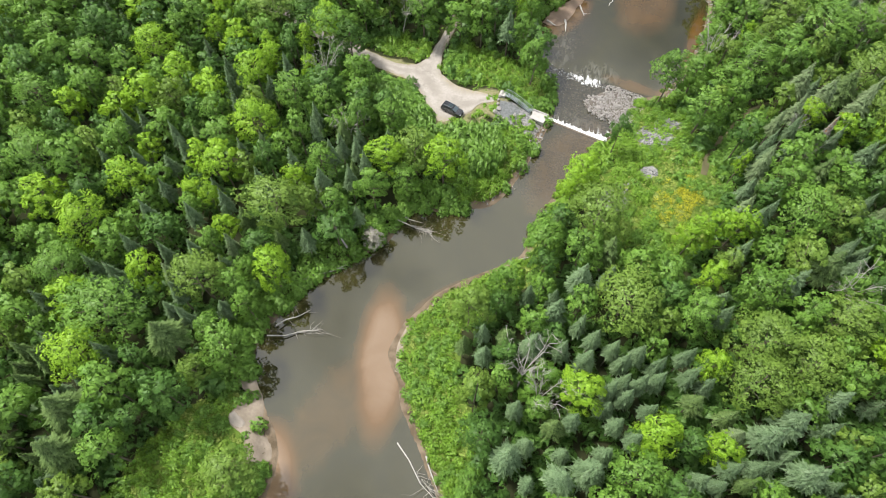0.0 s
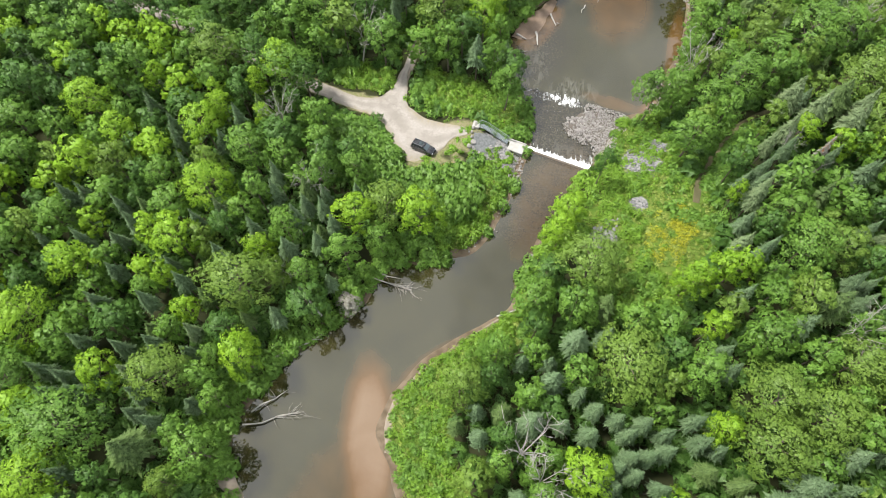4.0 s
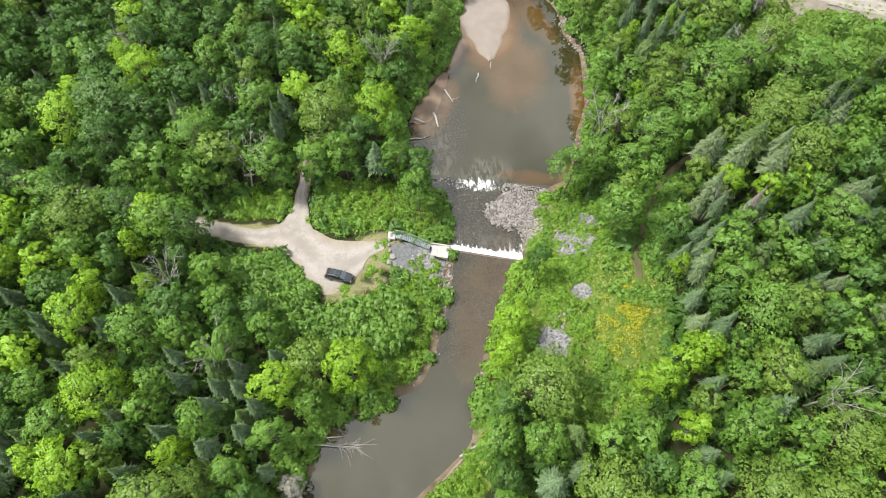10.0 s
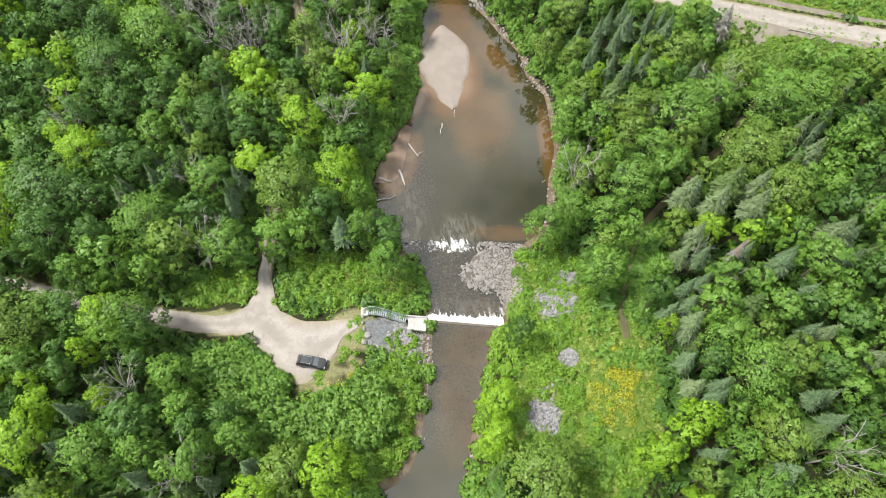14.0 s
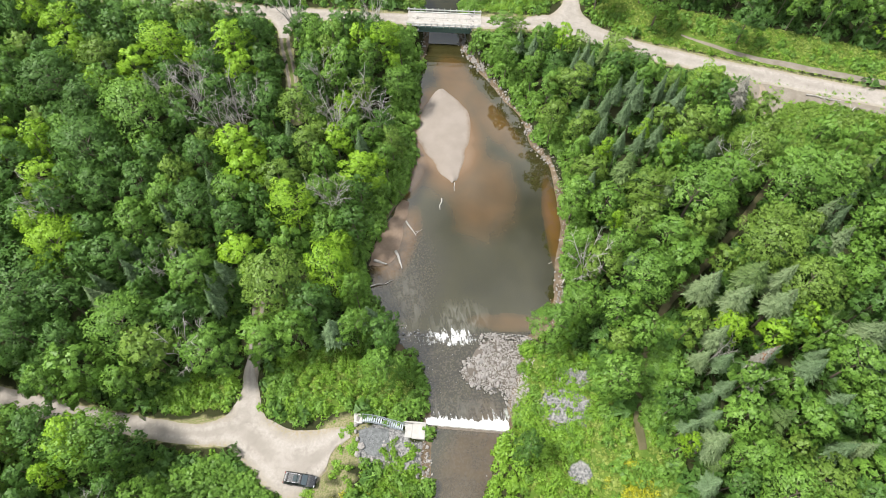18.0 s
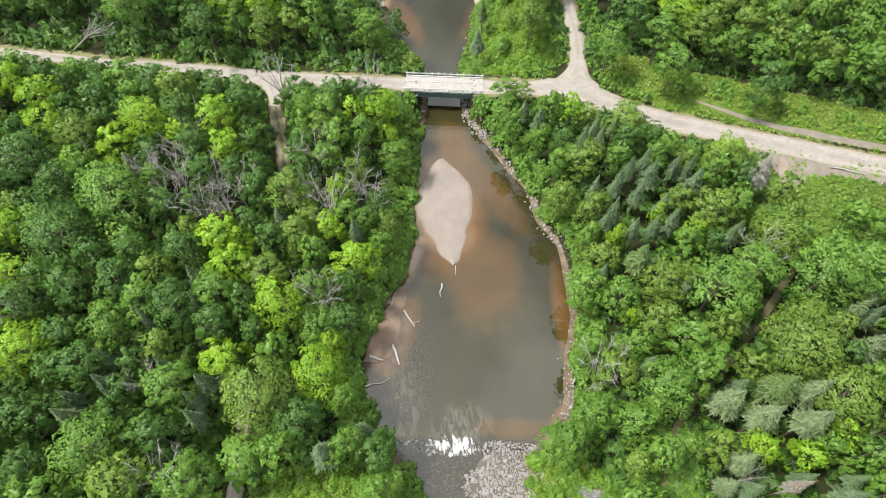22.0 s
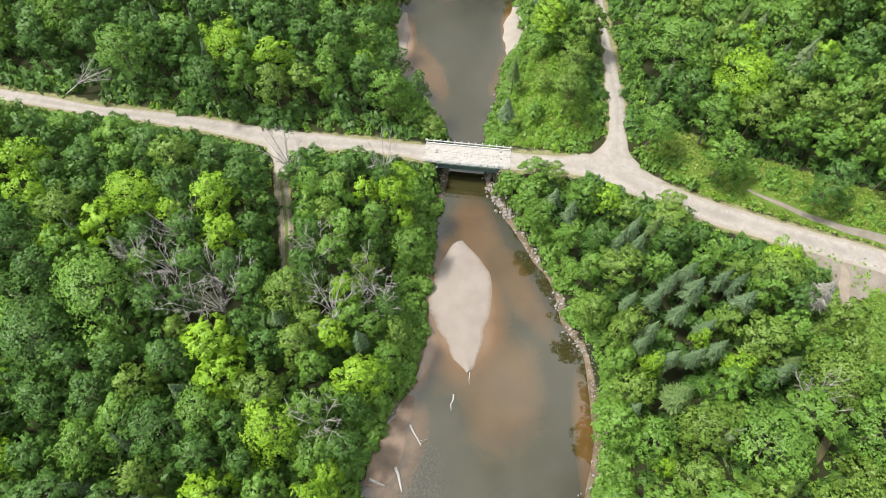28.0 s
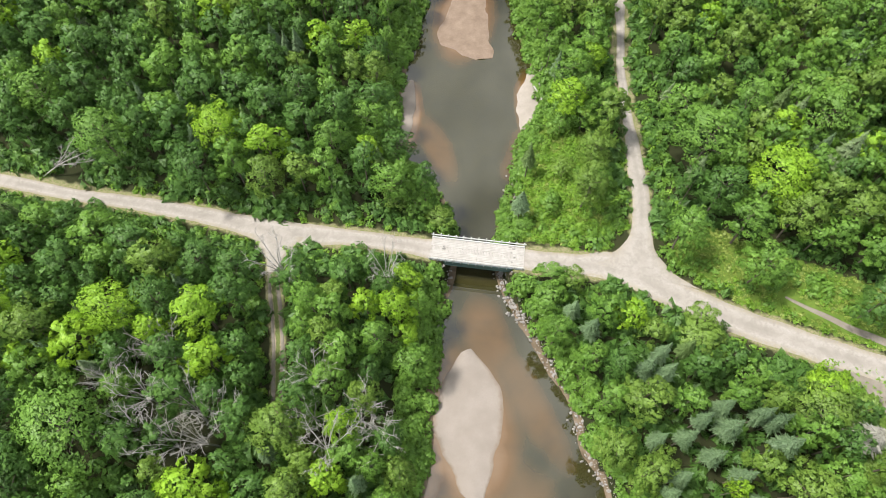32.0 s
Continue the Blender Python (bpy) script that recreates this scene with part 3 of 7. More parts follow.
def build_ground():
    gx, gy = axis(-118, 122, 0.8, 2500), axis(-96, 172, 0.8, 2500)
    x, y = np.meshgrid(gx, gy)
    z = ground_height(x, y)
    d, level = river_distance(x, y), water_level(x, y)
    meadow = in_meadow(x, y).astype(float)
    dirt = np.zeros(x.shape)
    for line, half, height in ROAD_LINES[:6]:
        dirt = np.maximum(dirt, 1 - smooth(far_from(x, y, line), half * 0.6, half + (1.9 if height else 0.4)))
    dirt = np.maximum(dirt, 0.8 * (1 - smooth(np.hypot(x + 12, y - 0.5), 2.5, 6)))
    dirt = np.maximum(dirt, 0.62 * (1 - smooth(np.hypot((x + 17) / 1.5, y + 5), 3, 6.5)))
    dirt = np.maximum(dirt, 0.75 * (1 - smooth(np.hypot((x - 84) / 1.8, y - 49), 3, 7)))
    sand = 1 - smooth(z - level, 0.1, 0.42)
    sand = np.where(d < 9, sand, 0)
    gravel = np.zeros(x.shape)
    for cx, cy, r in ((21.5, -1.5, 4.4), (25, 3, 2.6), (14, -19.5, 3.4), (20.6, -11.2, 1.9), (-1.8, -4, 2.6), (-6.6, -2, 4.4)):
        gravel = np.maximum(gravel, 1 - smooth(np.hypot(x - cx, y - cy), r * 0.6, r * 1.15))
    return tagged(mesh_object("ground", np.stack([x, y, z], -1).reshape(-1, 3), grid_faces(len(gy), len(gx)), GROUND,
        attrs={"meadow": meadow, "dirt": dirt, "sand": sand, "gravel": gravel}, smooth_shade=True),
        "forest floor of moss and leaf litter darkened for tree shade, with grass and sandy river banks", "ground", kind="structure")


def build_water(name, low, high, level, label):
    """A level sheet between two lines across the river; the banks rise out of it."""
    gx = np.arange(-62, 82.1, 0.8)
    rows = int((np.max(high(gx) - low(gx))) / 0.8)
    s = np.linspace(0, 1, rows)[:, None]
    x = np.repeat(gx[None], rows, 0)
    y = low(gx)[None] * (1 - s) + high(gx)[None] * s
    d = river_distance(x, y)
    keep = (d < 3.5)
    shoal = np.maximum(shoal_at(x, y), 0.45 * (1 - smooth(-d, -0.2, 1.1)))
    foam = np.maximum(0.55 * (1 - smooth(np.abs(y - dam_y(x) - 3), 1, 3.5)), np.maximum(0.6 * (1 - smooth(np.hypot((x - 9) / 1.2, y - 16.5), 1.5, 5.5)), 0.5 * (1 - smooth(np.hypot((x - 0.5) / 1.0, (y - 24) / 1.8), 2, 5)))) * (y > dam_y(x))
    riffle = np.maximum(0.8 * ((y > dam_y(x)) & (y < rapid_y(x) + 1.5)), foam)
    riffle = np.maximum(riffle, np.clip(0.5 * (1 - smooth(np.hypot((x - 2) / 1.1, (y - 27)), 5, 14)), 0, 1))
    stony = np.maximum(1.0 * ((y > dam_y(x)) & (y < rapid_y(x) + 1.5)), 0.8 * (1 - smooth(np.hypot((x - 1) / 1.3, (y - 30) / 2.2), 3, 7.5)))
    stony = np.maximum(stony, 0.6 * (1 - smooth(np.abs(y + 9), 8, 14)) * (x < 14))
    faces = grid_faces(rows, len(gx))
    faces = faces[keep.ravel()[faces].any(1)]
    used, inv = np.unique(faces, return_inverse=True)
    verts = np.stack([x, y, np.full(x.shape, level)], -1).reshape(-1, 3)[used]
    pick = lambda v: v.ravel()[used]
    return tagged(mesh_object(name, verts, inv.reshape(-1, 4), WATER, attrs={"shoal": pick(shoal), "foam": pick(foam), "riffle": pick(riffle), "stony": pick(stony)}, smooth_shade=True),
        label, "water", kind="structure")


build_ground()
build_water("water_upper_pool", lambda x: -150 + 0 * x, lambda x: dam_y(x) + 0.05, POOL, "still brown water of the upper pool with sandy shallows")
build_water("water_below_dam", lambda x: dam_y(x) + 0.1, lambda x: rapid_y(x) + 0.2, STEP, "shallow dark water running between dam and rapid")
build_water("water_lower_pool", lambda x: rapid_y(x) + 0.2, lambda x: 330 + 0 * x, LOW, "murky brown river pool with orange sandy shoals")

ROADS = [
    ("road_west", MAIN_WEST, 9, 0.10, ROAD, "pale gravel road running to the bridge"),
    ("road_east", MAIN_EAST, 9, 0.10, ROAD, "pale wide gravel road beyond the bridge"),
    ("road_north", NORTH_ROAD, 7, 0.125, ROAD, "narrow pale gravel side road with wheel ruts"),
    ("road_parking", both_sides(WEST_ROAD, 1.9), 7, 0.07, ROAD, "grey-beige gravel access road through the forest"),
    ("parking_ground", PARKING, 13, 0.10, ROAD, "pale sandy gravel parking area beside the dam"),
    ("parking_spur", [((-31.4, 7), (-21.8, 4.6)), ((-29.6, 8), (-23, 5.9)), ((-28.2, 9.2), (-23.7, 7.6)), ((-27.2, 11), (-24, 9.9)), ((-26.6, 13.8), (-24.4, 13.2)), ((-26, 15.9), (-24.2, 15.7)), ((-25.4, 18), (-23.8, 17.9))], 7, 0.13, ROAD, "pale gravel spur from the parking area to a forest track"),
    ("track_apron", [((-20.5, 95.2), (-8, 92.4)), ((-17.8, 92.4), (-10.6, 90.8)), ((-16.4, 89.8), (-12.6, 89)), ((-15.9, 86.5), (-13.4, 86.2))], 9, 0.13, ROAD, "pale gravel apron where the track meets the road"),
    ("road_side_track", both_sides(SIDE_TRACK, np.array([[0.25], [0.5], [0.6], [0.8], [1.1], [1.3], [1.3], [1.3]])), 7, 0.08, TRACKDIRT, "narrow dirt track in the grass beside the road"),
    ("trail", both_sides(TRAIL, 0.75), 9, 0.05, TRAILDIRT, "narrow dark earth trail through the trees"),
]
SHOULDER_EDGES = [((71, 60.2), (70.6, 58.6)), ((77, 57.4), (75.8, 52)), ((80, 56), (77.6, 46)), ((83.4, 54.4), (81, 46.6)), ((88, 52), (86, 47.4)), ((94, 49), (92.6, 45)), ((102, 45), (100.6, 41.4)), ((114, 39.6), (113, 36.4))]
tagged(ribbon("road_shoulder", SHOULDER_EDGES, 11, 0.06, TRACKDIRT, ragged=1.5), "brown washed-out shoulder beside the gravel road", "road", kind="structure")
tagged(ribbon("sand_tongue", [((80, 54), (81, 53.6)), ((78.6, 51.4), (80.6, 50.6)), ((78, 48.8), (79.8, 48.2)), ((77.4, 46), (78.6, 45.6))], 9, 0.12, BEACHSAND, ragged=1.2), "pale sand spilled down from the road shoulder", "sand", kind="structure")
for name, pairs, across, lift, mat, label in ROADS:
    tagged(ribbon(name, pairs, across, lift, mat, ragged=1.5 if name == "parking_ground" else 0.35), label, "road", kind="structure")
tagged(ribbon("track", both_sides(TRACK, 1.15), 9, 0.04, GRASSTRACK), "brown dirt forest track leading off the road", "track", kind="structure")
tagged(ribbon("track_south", both_sides(TRACK_SOUTH, 1.2), 9, 0.04, GRASSTRACK), "brown dirt forest track leaving the parking area", "track", kind="structure")
for name, off, line in (("track_rut_west", -0.72, TRACK), ("track_rut_east", 0.72, TRACK), ("track_rut_south_west", -0.7, TRACK_SOUTH), ("track_rut_south_east", 0.7, TRACK_SOUTH)):
    p = curve_points(line, 2.0)
    t = np.gradient(p, axis=0)
    t /= np.linalg.norm(t, axis=1)[:, None]
    side = np.stack([-t[:, 1], t[:, 0]], 1)
    mid = p + side * off
    tagged(ribbon(name, [(tuple(a), tuple(b)) for a, b in zip(mid + side * 0.42, mid - side * 0.42)], 5, 0.1, TRACKDIRT, ragged=0.2), "worn brown wheel rut of a forest track", "track", kind="structure")


def sand_bar(name, ring_pairs, rise, material, label, level=LOW):
    ob = ribbon(name, ring_pairs, 13, 0.0, material, drop=0.25, ragged=1.1, crown=rise, height=level)
    return tagged(ob, label, "sandbar", kind="structure")


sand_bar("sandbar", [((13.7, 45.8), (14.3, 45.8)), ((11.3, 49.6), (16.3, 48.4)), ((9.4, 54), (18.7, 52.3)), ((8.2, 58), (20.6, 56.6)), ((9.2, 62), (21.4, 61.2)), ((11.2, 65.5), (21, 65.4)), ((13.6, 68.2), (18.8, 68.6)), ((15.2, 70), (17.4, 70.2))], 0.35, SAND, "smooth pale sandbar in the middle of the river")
sand_bar("sandbar_west_shore", [((-5, 31), (-3, 30.2)), ((-3.8, 34.2), (0.4, 31.4)), ((-2, 37.2), (2.3, 35.2)), ((1, 40.6), (3.8, 39.2)), ((3.6, 44), (4.6, 43))], 0.25, WETSAND, "brown sandy shelf on the wooded shore")
sand_bar("sandbar_north", [((28, 136.6), (32, 136.2)), ((23.6, 139.6), (33.4, 138)), ((20, 142.4), (33.6, 142)), ((20.6, 147), (33.8, 147)), ((24.5, 154), (34.5, 153)), ((28, 164), (36, 163))], 0.16, WETSAND, "wide wet sandbar beyond the bridge")
sand_bar("beach_east", [((35.2, 113), (37.4, 113)), ((34, 118), (40.4, 117)), ((35, 124), (41, 125)), ((39, 131), (41.4, 132))], 0.45, PALESAND, "bright dry sand beach at the tree line")
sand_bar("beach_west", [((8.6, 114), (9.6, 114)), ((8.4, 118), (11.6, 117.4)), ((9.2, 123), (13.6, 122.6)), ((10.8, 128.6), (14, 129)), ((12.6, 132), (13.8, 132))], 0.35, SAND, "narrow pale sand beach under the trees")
tagged(ribbon("beach_inner_bend", [((-17.6, -58), (-16, -58.4)), ((-18, -54.5), (-16.7, -54.2)), ((-17.8, -51), (-16.5, -50.6)), ((-14.9, -46.6), (-14, -45.8)), ((-9.6, -41.2), (-8.8, -40.4)), ((-4, -36.6), (-3.2, -35.7)), ((0.2, -33), (1, -32.4))], 7, 0.08, BEACHSAND, ragged=0.7), "thin pale sand beach along the inner bend", "sand", kind="structure")
tagged(ribbon("beach_meadow", [((-43.6, -62.3), (-41.6, -62)), ((-41.9, -64.8), (-39, -63.8)), ((-40, -66.8), (-37, -66.4)), ((-40.2, -69.2), (-35.8, -69)), ((-40.6, -71.8), (-34.4, -71.6)), ((-37.2, -73.4), (-33.2, -73.4)), ((-36.4, -75.2), (-32.4, -75)), ((-37.8, -76.6), (-33.4, -77)), ((-37.4, -79), (-33, -80))], 11, 0.1, BEACHSAND, ragged=1.0), "damp sand shelf beside the pool", "sand", kind="structure")
tagged(ribbon("beach_dry_patch", [((-40.6, -70.6), (-39.8, -69.9)), ((-40.4, -71.6), (-38.4, -70.4)), ((-39.4, -72.2), (-37.4, -71.2)), ((-38.2, -72.3), (-37.8, -71.9))], 7, 0.16, PALESAND, ragged=0.3), "dry white sand patch on the shelf", "sand", kind="structure")


# ---- trees ----
rng = np.random.default_rng(7)


def cards(centres, normals, size, rand, aspect=1.1):
    """Leaf clumps: small three-cornered blades about centres, facing their normals. Returns vertices and triangles."""
    n = len(centres)
    normals = normals / (np.linalg.norm(normals, axis=1)[:, None] + 1e-9)
    ref = rand.normal(size=(n, 3))
    u = np.cross(normals, ref)
    u /= np.linalg.norm(u, axis=1)[:, None] + 1e-9
    v = np.cross(normals, u)
    s = np.broadcast_to(np.asarray(size, float), n)[:, None] * (0.65 + 0.7 * rand.random((n, 1)))
    a = centres - u * s * 0.5 - v * s * 0.3
    b = centres + u * s * 0.5 - v * s * 0.3 * (0.3 + 1.2 * rand.random((n, 1)))
    c = centres + v * s * aspect * 0.62 + u * s * 0.5 * (rand.random((n, 1)) - 0.5)
    return np.stack([a, b, c], 1).reshape(-1, 3), np.arange(3 * n).reshape(-1, 3)


def unit(v):
    return v / (np.linalg.norm(v, axis=1)[:, None] + 1e-9)


def broadleaf_crown(rand, radius, base, top, count, size, lobes=18):
    """A domed crown: boughs that carry rounded sprays of leaves, open underneath.
    Returns vertices, triangles, normals and how young and how lit each leaf is coloured."""
    height = top - base
    k = np.arange(lobes)
    ang = k * 2.4 + rand.random(lobes) * 0.9
    level = np.clip((k + 0.5) / lobes + 0.06 * rand.normal(size=lobes), 0.02, 0.98)
    reach = radius * 0.72 * np.sqrt(np.clip(1 - level**2.2, 0.0, 1)) * (0.76 + 0.42 * rand.random(lobes))
    mid = np.stack([reach * np.cos(ang), reach * np.sin(ang), base + height * (0.14 + 0.68 * level) * (0.92 + 0.14 * rand.random(lobes))], 1)
    rad = radius * (0.25 + 0.17 * rand.random(lobes)) * (1.08 - 0.25 * level)
    sprays = lobes * 6
    lobe = rand.choice(lobes, sprays, p=rad**2 / np.sum(rad**2))
    out = rand.normal(size=(sprays, 3))
    out[:, 2] = np.abs(out[:, 2]) - 0.25 * rand.random(sprays)
    out = unit(out)
    heart = mid[lobe] + out * rad[lobe][:, None] * (0.75 + 0.38 * rand.random((sprays, 1))) * np.array([1, 1, 0.9])
    puff = (0.3 + 0.3 * rand.random(sprays)) * radius / 3.0
    young = rand.random(sprays) ** 1.6
    pick = rand.choice(sprays, count, p=puff**2 / np.sum(puff**2))
    way = rand.normal(size=(count, 3)) + 0.8 * out[pick]
    way[:, 2] = np.where(way[:, 2] < -0.2, -0.4 * way[:, 2], way[:, 2])
    way = unit(way)
    pos = heart[pick] + way * puff[pick][:, None] * (0.72 + 0.42 * rand.random((count, 1))) * np.array([1.1, 1.1, 0.85])
    face = unit(way + 0.55 * rand.normal(size=(count, 3)) + np.array([0, 0, 0.3]))
    verts, tris = cards(pos, face, size, rand)
    dome = unit((pos - [0, 0, base + 0.3 * height]) * [1 / radius, 1 / radius, 1.3 / height])
    bend = unit(0.6 * way + 0.85 * dome + 0.2 * face)
    # Upward leaves paler too, the lit tops of the sprays put into colour.
    shoot_lit = np.clip(0.65 * young[pick] + 0.3 * way[:, 2] * rand.random(count), 0, 1)
    return verts, tris, np.repeat(bend, 3, 0), np.repeat(shoot_lit, 3)


def conifer_crown(rand, radius, base, top, whorls, spray):
    """Tiers of drooping boughs that narrow to a spire; every bough is a feather of narrow blades.
    Returns vertices, triangles, normals and how young and how lit each blade is coloured."""
    pos, tips, wide, lean = [], [], [], []
    height = top - base
    up = np.array([0, 0, 1.0])
    for w in range(whorls):
        f = (w + rand.random() * 0.7) / whorls
        z = base + height * f
        r = radius * (1 - f) ** 0.92 * (0.86 + 0.28 * rand.random()) + 0.07
        n = max(4, int(spray * (0.35 + 0.75 * (1 - f))))
        ang = rand.random() * 6.28 + np.arange(n) * 6.283 / n + rand.normal(size=n) * 0.2
        reach = r * (0.7 + 0.45 * rand.random(n))
        droop = 0.32 + 0.3 * rand.random(n)
        for a, q, d in zip(ang, reach, droop):
            stem = np.array([math.cos(a), math.sin(a), 0])
            twigs = ((0.0, 0.1, 0.95), (0.5, 0.28, 0.5), (-0.5, 0.28, 0.5), (0.55, 0.55, 0.36), (-0.55, 0.55, 0.36)) if q > 0.5 else ((0.0, 0.05, 1.0), (0.5, 0.3, 0.6))
            for turn, start, length in twigs:
                out = np.array([math.cos(a + turn), math.sin(a + turn), 0])
                root = stem * q * start + up * (z + 0.1 * q - q * d * start * 0.8)
                pos.append(root)
                tips.append(root + out * q * length * (0.85 + 0.3 * rand.random()) - up * q * d * length * (0.6 + 0.5 * rand.random()))
                wide.append((0.07 + 0.1 * q * length) * (0.8 + 0.4 * rand.random()))
                lean.append(out * 0.75 + up * 0.7 + rand.normal(size=3) * 0.22)
    pos, tips, wide = np.array(pos), np.array(tips), np.array(wide)[:, None]
    side = unit(np.cross(tips - pos, up))
    knee = pos + (tips - pos) * 0.5
    verts = np.stack([pos, knee + side * wide - up * 0.04, tips, knee - side * wide - up * 0.04], 1).reshape(-1, 3)
    i = np.arange(len(pos))[:, None] * 4
    # Dark at the root, pale at the tip: new growth plus painted lit ends.
    shoot_lit = np.tile([0.0, 0.45, 1.0, 0.45], len(pos)) * np.repeat(0.55 + 0.45 * rand.random(len(pos)), 4)
    return verts, np.concatenate([i + [0, 1, 2], i + [0, 2, 3]], 1).reshape(-1, 3), np.repeat(unit(np.array(lean)), 4, 0), shoot_lit


def tube(points, radii, sides=6):
    """A tapered limb along points."""
    p, r = np.asarray(points, float), np.asarray(radii, float)
    t = np.gradient(p, axis=0)
    t /= np.linalg.norm(t, axis=1)[:, None] + 1e-9
    ref = np.where(np.abs(t[:, 2:3]) > 0.9, np.array([[1.0, 0, 0]]), np.array([[0, 0, 1.0]]))
    u = np.cross(t, ref)
    u /= np.linalg.norm(u, axis=1)[:, None]
    v = np.cross(t, u)
    a = np.arange(sides) * 2 * math.pi / sides
    ring = p[:, None] + r[:, None, None] * (np.cos(a)[None, :, None] * u[:, None] + np.sin(a)[None, :, None] * v[:, None])
    n = len(p)
    i, j = np.meshgrid(np.arange(n - 1), np.arange(sides), indexing="ij")
    q = np.stack([i * sides + j, i * sides + (j + 1) % sides, (i + 1) * sides + (j + 1) % sides, (i + 1) * sides + j], -1).reshape(-1, 4)
    return ring.reshape(-1, 3), np.concatenate([q[:, [0, 1, 2]], q[:, [0, 2, 3]]])


def joined(pieces):
    verts, faces, at = [], [], 0
    for v, f in pieces:
        verts.append(v)
        faces.append(f + at)
        at += len(v)
    return np.concatenate(verts), np.concatenate(faces)


def trunk_with_limbs(rand, top, radius, limbs, spread):
    bend = rand.normal(size=(5, 2)) * 0.12
    z = np.linspace(-0.4, top, 5)
    pts = np.column_stack([bend.cumsum(0) * (z[:, None] > 0), z])
    pieces = [tube(pts, radius * np.linspace(1, 0.25, 5))]
    for k in range(limbs):
        f = 0.4 + 0.5 * (k + rand.random()) / limbs
        start = np.array([np.interp(f * top, z, pts[:, 0]), np.interp(f * top, z, pts[:, 1]), f * top])
        a = k * 2.4 + rand.random()
        end = start + np.array([math.cos(a) * spread, math.sin(a) * spread, spread * (0.5 + 0.4 * rand.random())])
        pieces.append(tube([start, (start + end) / 2 + [0, 0, 0.15], end], radius * np.array([0.4, 0.26, 0.1]), 4))
    return joined(pieces)


def bare_tree(rand, top, radius, limbs, spread):
    """A dead tree: a forked trunk, arching bare limbs, branches and twigs."""
    fork = top * 0.42
    pieces = [tube([(0, 0, -0.4), (0.05, 0.08, fork * 0.5), (0, 0, fork)], radius * np.array([1.15, 1.0, 0.85]), 6)]
    for k in range(limbs):
        a = k * 2.4 + rand.random() * 0.8
        start = np.array([0, 0, fork * (0.72 + 0.28 * rand.random())])
        high = (top - start[2]) * (0.6 + 0.4 * rand.random())
        far = spread * (0.45 + 0.6 * rand.random())
        bow = np.array([math.cos(a), math.sin(a), 0])
        crook = rand.normal(size=3) * 0.35
        line = [start, start + bow * far * 0.3 + [0, 0, high * 0.42] + crook * 0.6, start + bow * far * 0.66 + [0, 0, high * 0.76] + crook, start + bow * far + [0, 0, high]]
        pieces.append(tube(line, radius * np.array([0.62, 0.48, 0.3, 0.1]), 5))
        line = np.array(line)
        for m in range(6):
            g = 0.9 + 2.0 * (m + rand.random()) / 6
            i = min(int(g), 2)
            s = line[i] + (line[i + 1] - line[i]) * (g - i)
            way = unit(bow[None] * 0.6 + [[0, 0, 0.7]] + rand.normal(size=(1, 3)) * 0.75)[0]
            reach = spread * (0.22 + 0.26 * rand.random())
            end = s + way * reach + [0, 0, 0.2]
            pieces.append(tube([s, s + way * reach * 0.5 + rand.normal(size=3) * 0.12, end], radius * np.array([0.26, 0.17, 0.06]), 4))
            for n in range(6):
                r = s + (end - s) * (0.3 + 0.65 * rand.random())
                twig = unit(way[None] + rand.normal(size=(1, 3)) * 0.7)[0] * reach * (0.3 + 0.3 * rand.random())
                pieces.append(tube([r, r + twig], radius * np.array([0.11, 0.04]), 3))
    return joined(pieces)


# models of unit kind: broadleaf 12 m high and 3 m in radius, conifer 14 m high and 2.3 m in radius
def make_models():
    models = {"broad": [], "cone": []}
    for k in range(10):
        rand = np.random.default_rng(40 + k)
        models["broad"].append((broadleaf_crown(rand, 3.0, 3.4 + 0.5 * (k % 3), 12.0, 2700, 0.31, 14 + k), trunk_with_limbs(rand, 9.5, 0.17, 6, 1.6)))
    for k in range(3):
        rand = np.random.default_rng(60 + k)
        models["broad"].append((broadleaf_crown(rand, 3.0, 3.6, 12.0, 4600, 0.22, 30 + k), trunk_with_limbs(rand, 9.5, 0.17, 8, 1.6)))
    for k in range(5):
        rand = np.random.default_rng(80 + k)
        models["cone"].append((conifer_crown(rand, 2.3, 5.6 + 0.35 * k, 14.0, 20 + 2 * k, 14), tube([(0, 0, -0.4), (0, 0, 7), (0, 0, 13.6)], [0.2, 0.13, 0.03], 6)))
    return models


MODELS = make_models()
TREE_NAMES = {"broad": "broadleaf_tree", "cone": "conifer_tree"}
TREE_LABELS = {
    "green": "leafy green broadleaf tree in full summer crown", "bright": "bright yellow-green maple with a dense round crown",
    "dark": "dark green broadleaf tree with a heavy crown", "olive": "olive-green birch with a loose airy crown",
    "spruce": "pointed blue-green spruce with drooping boughs", "fir": "dark green pointed fir tree",
    "grey": "pale grey-green pine with a ragged crown", "silver": "bare silver-grey dead spruce", "rust": "dying conifer with rust-brown needles",
}
tree_data = {}


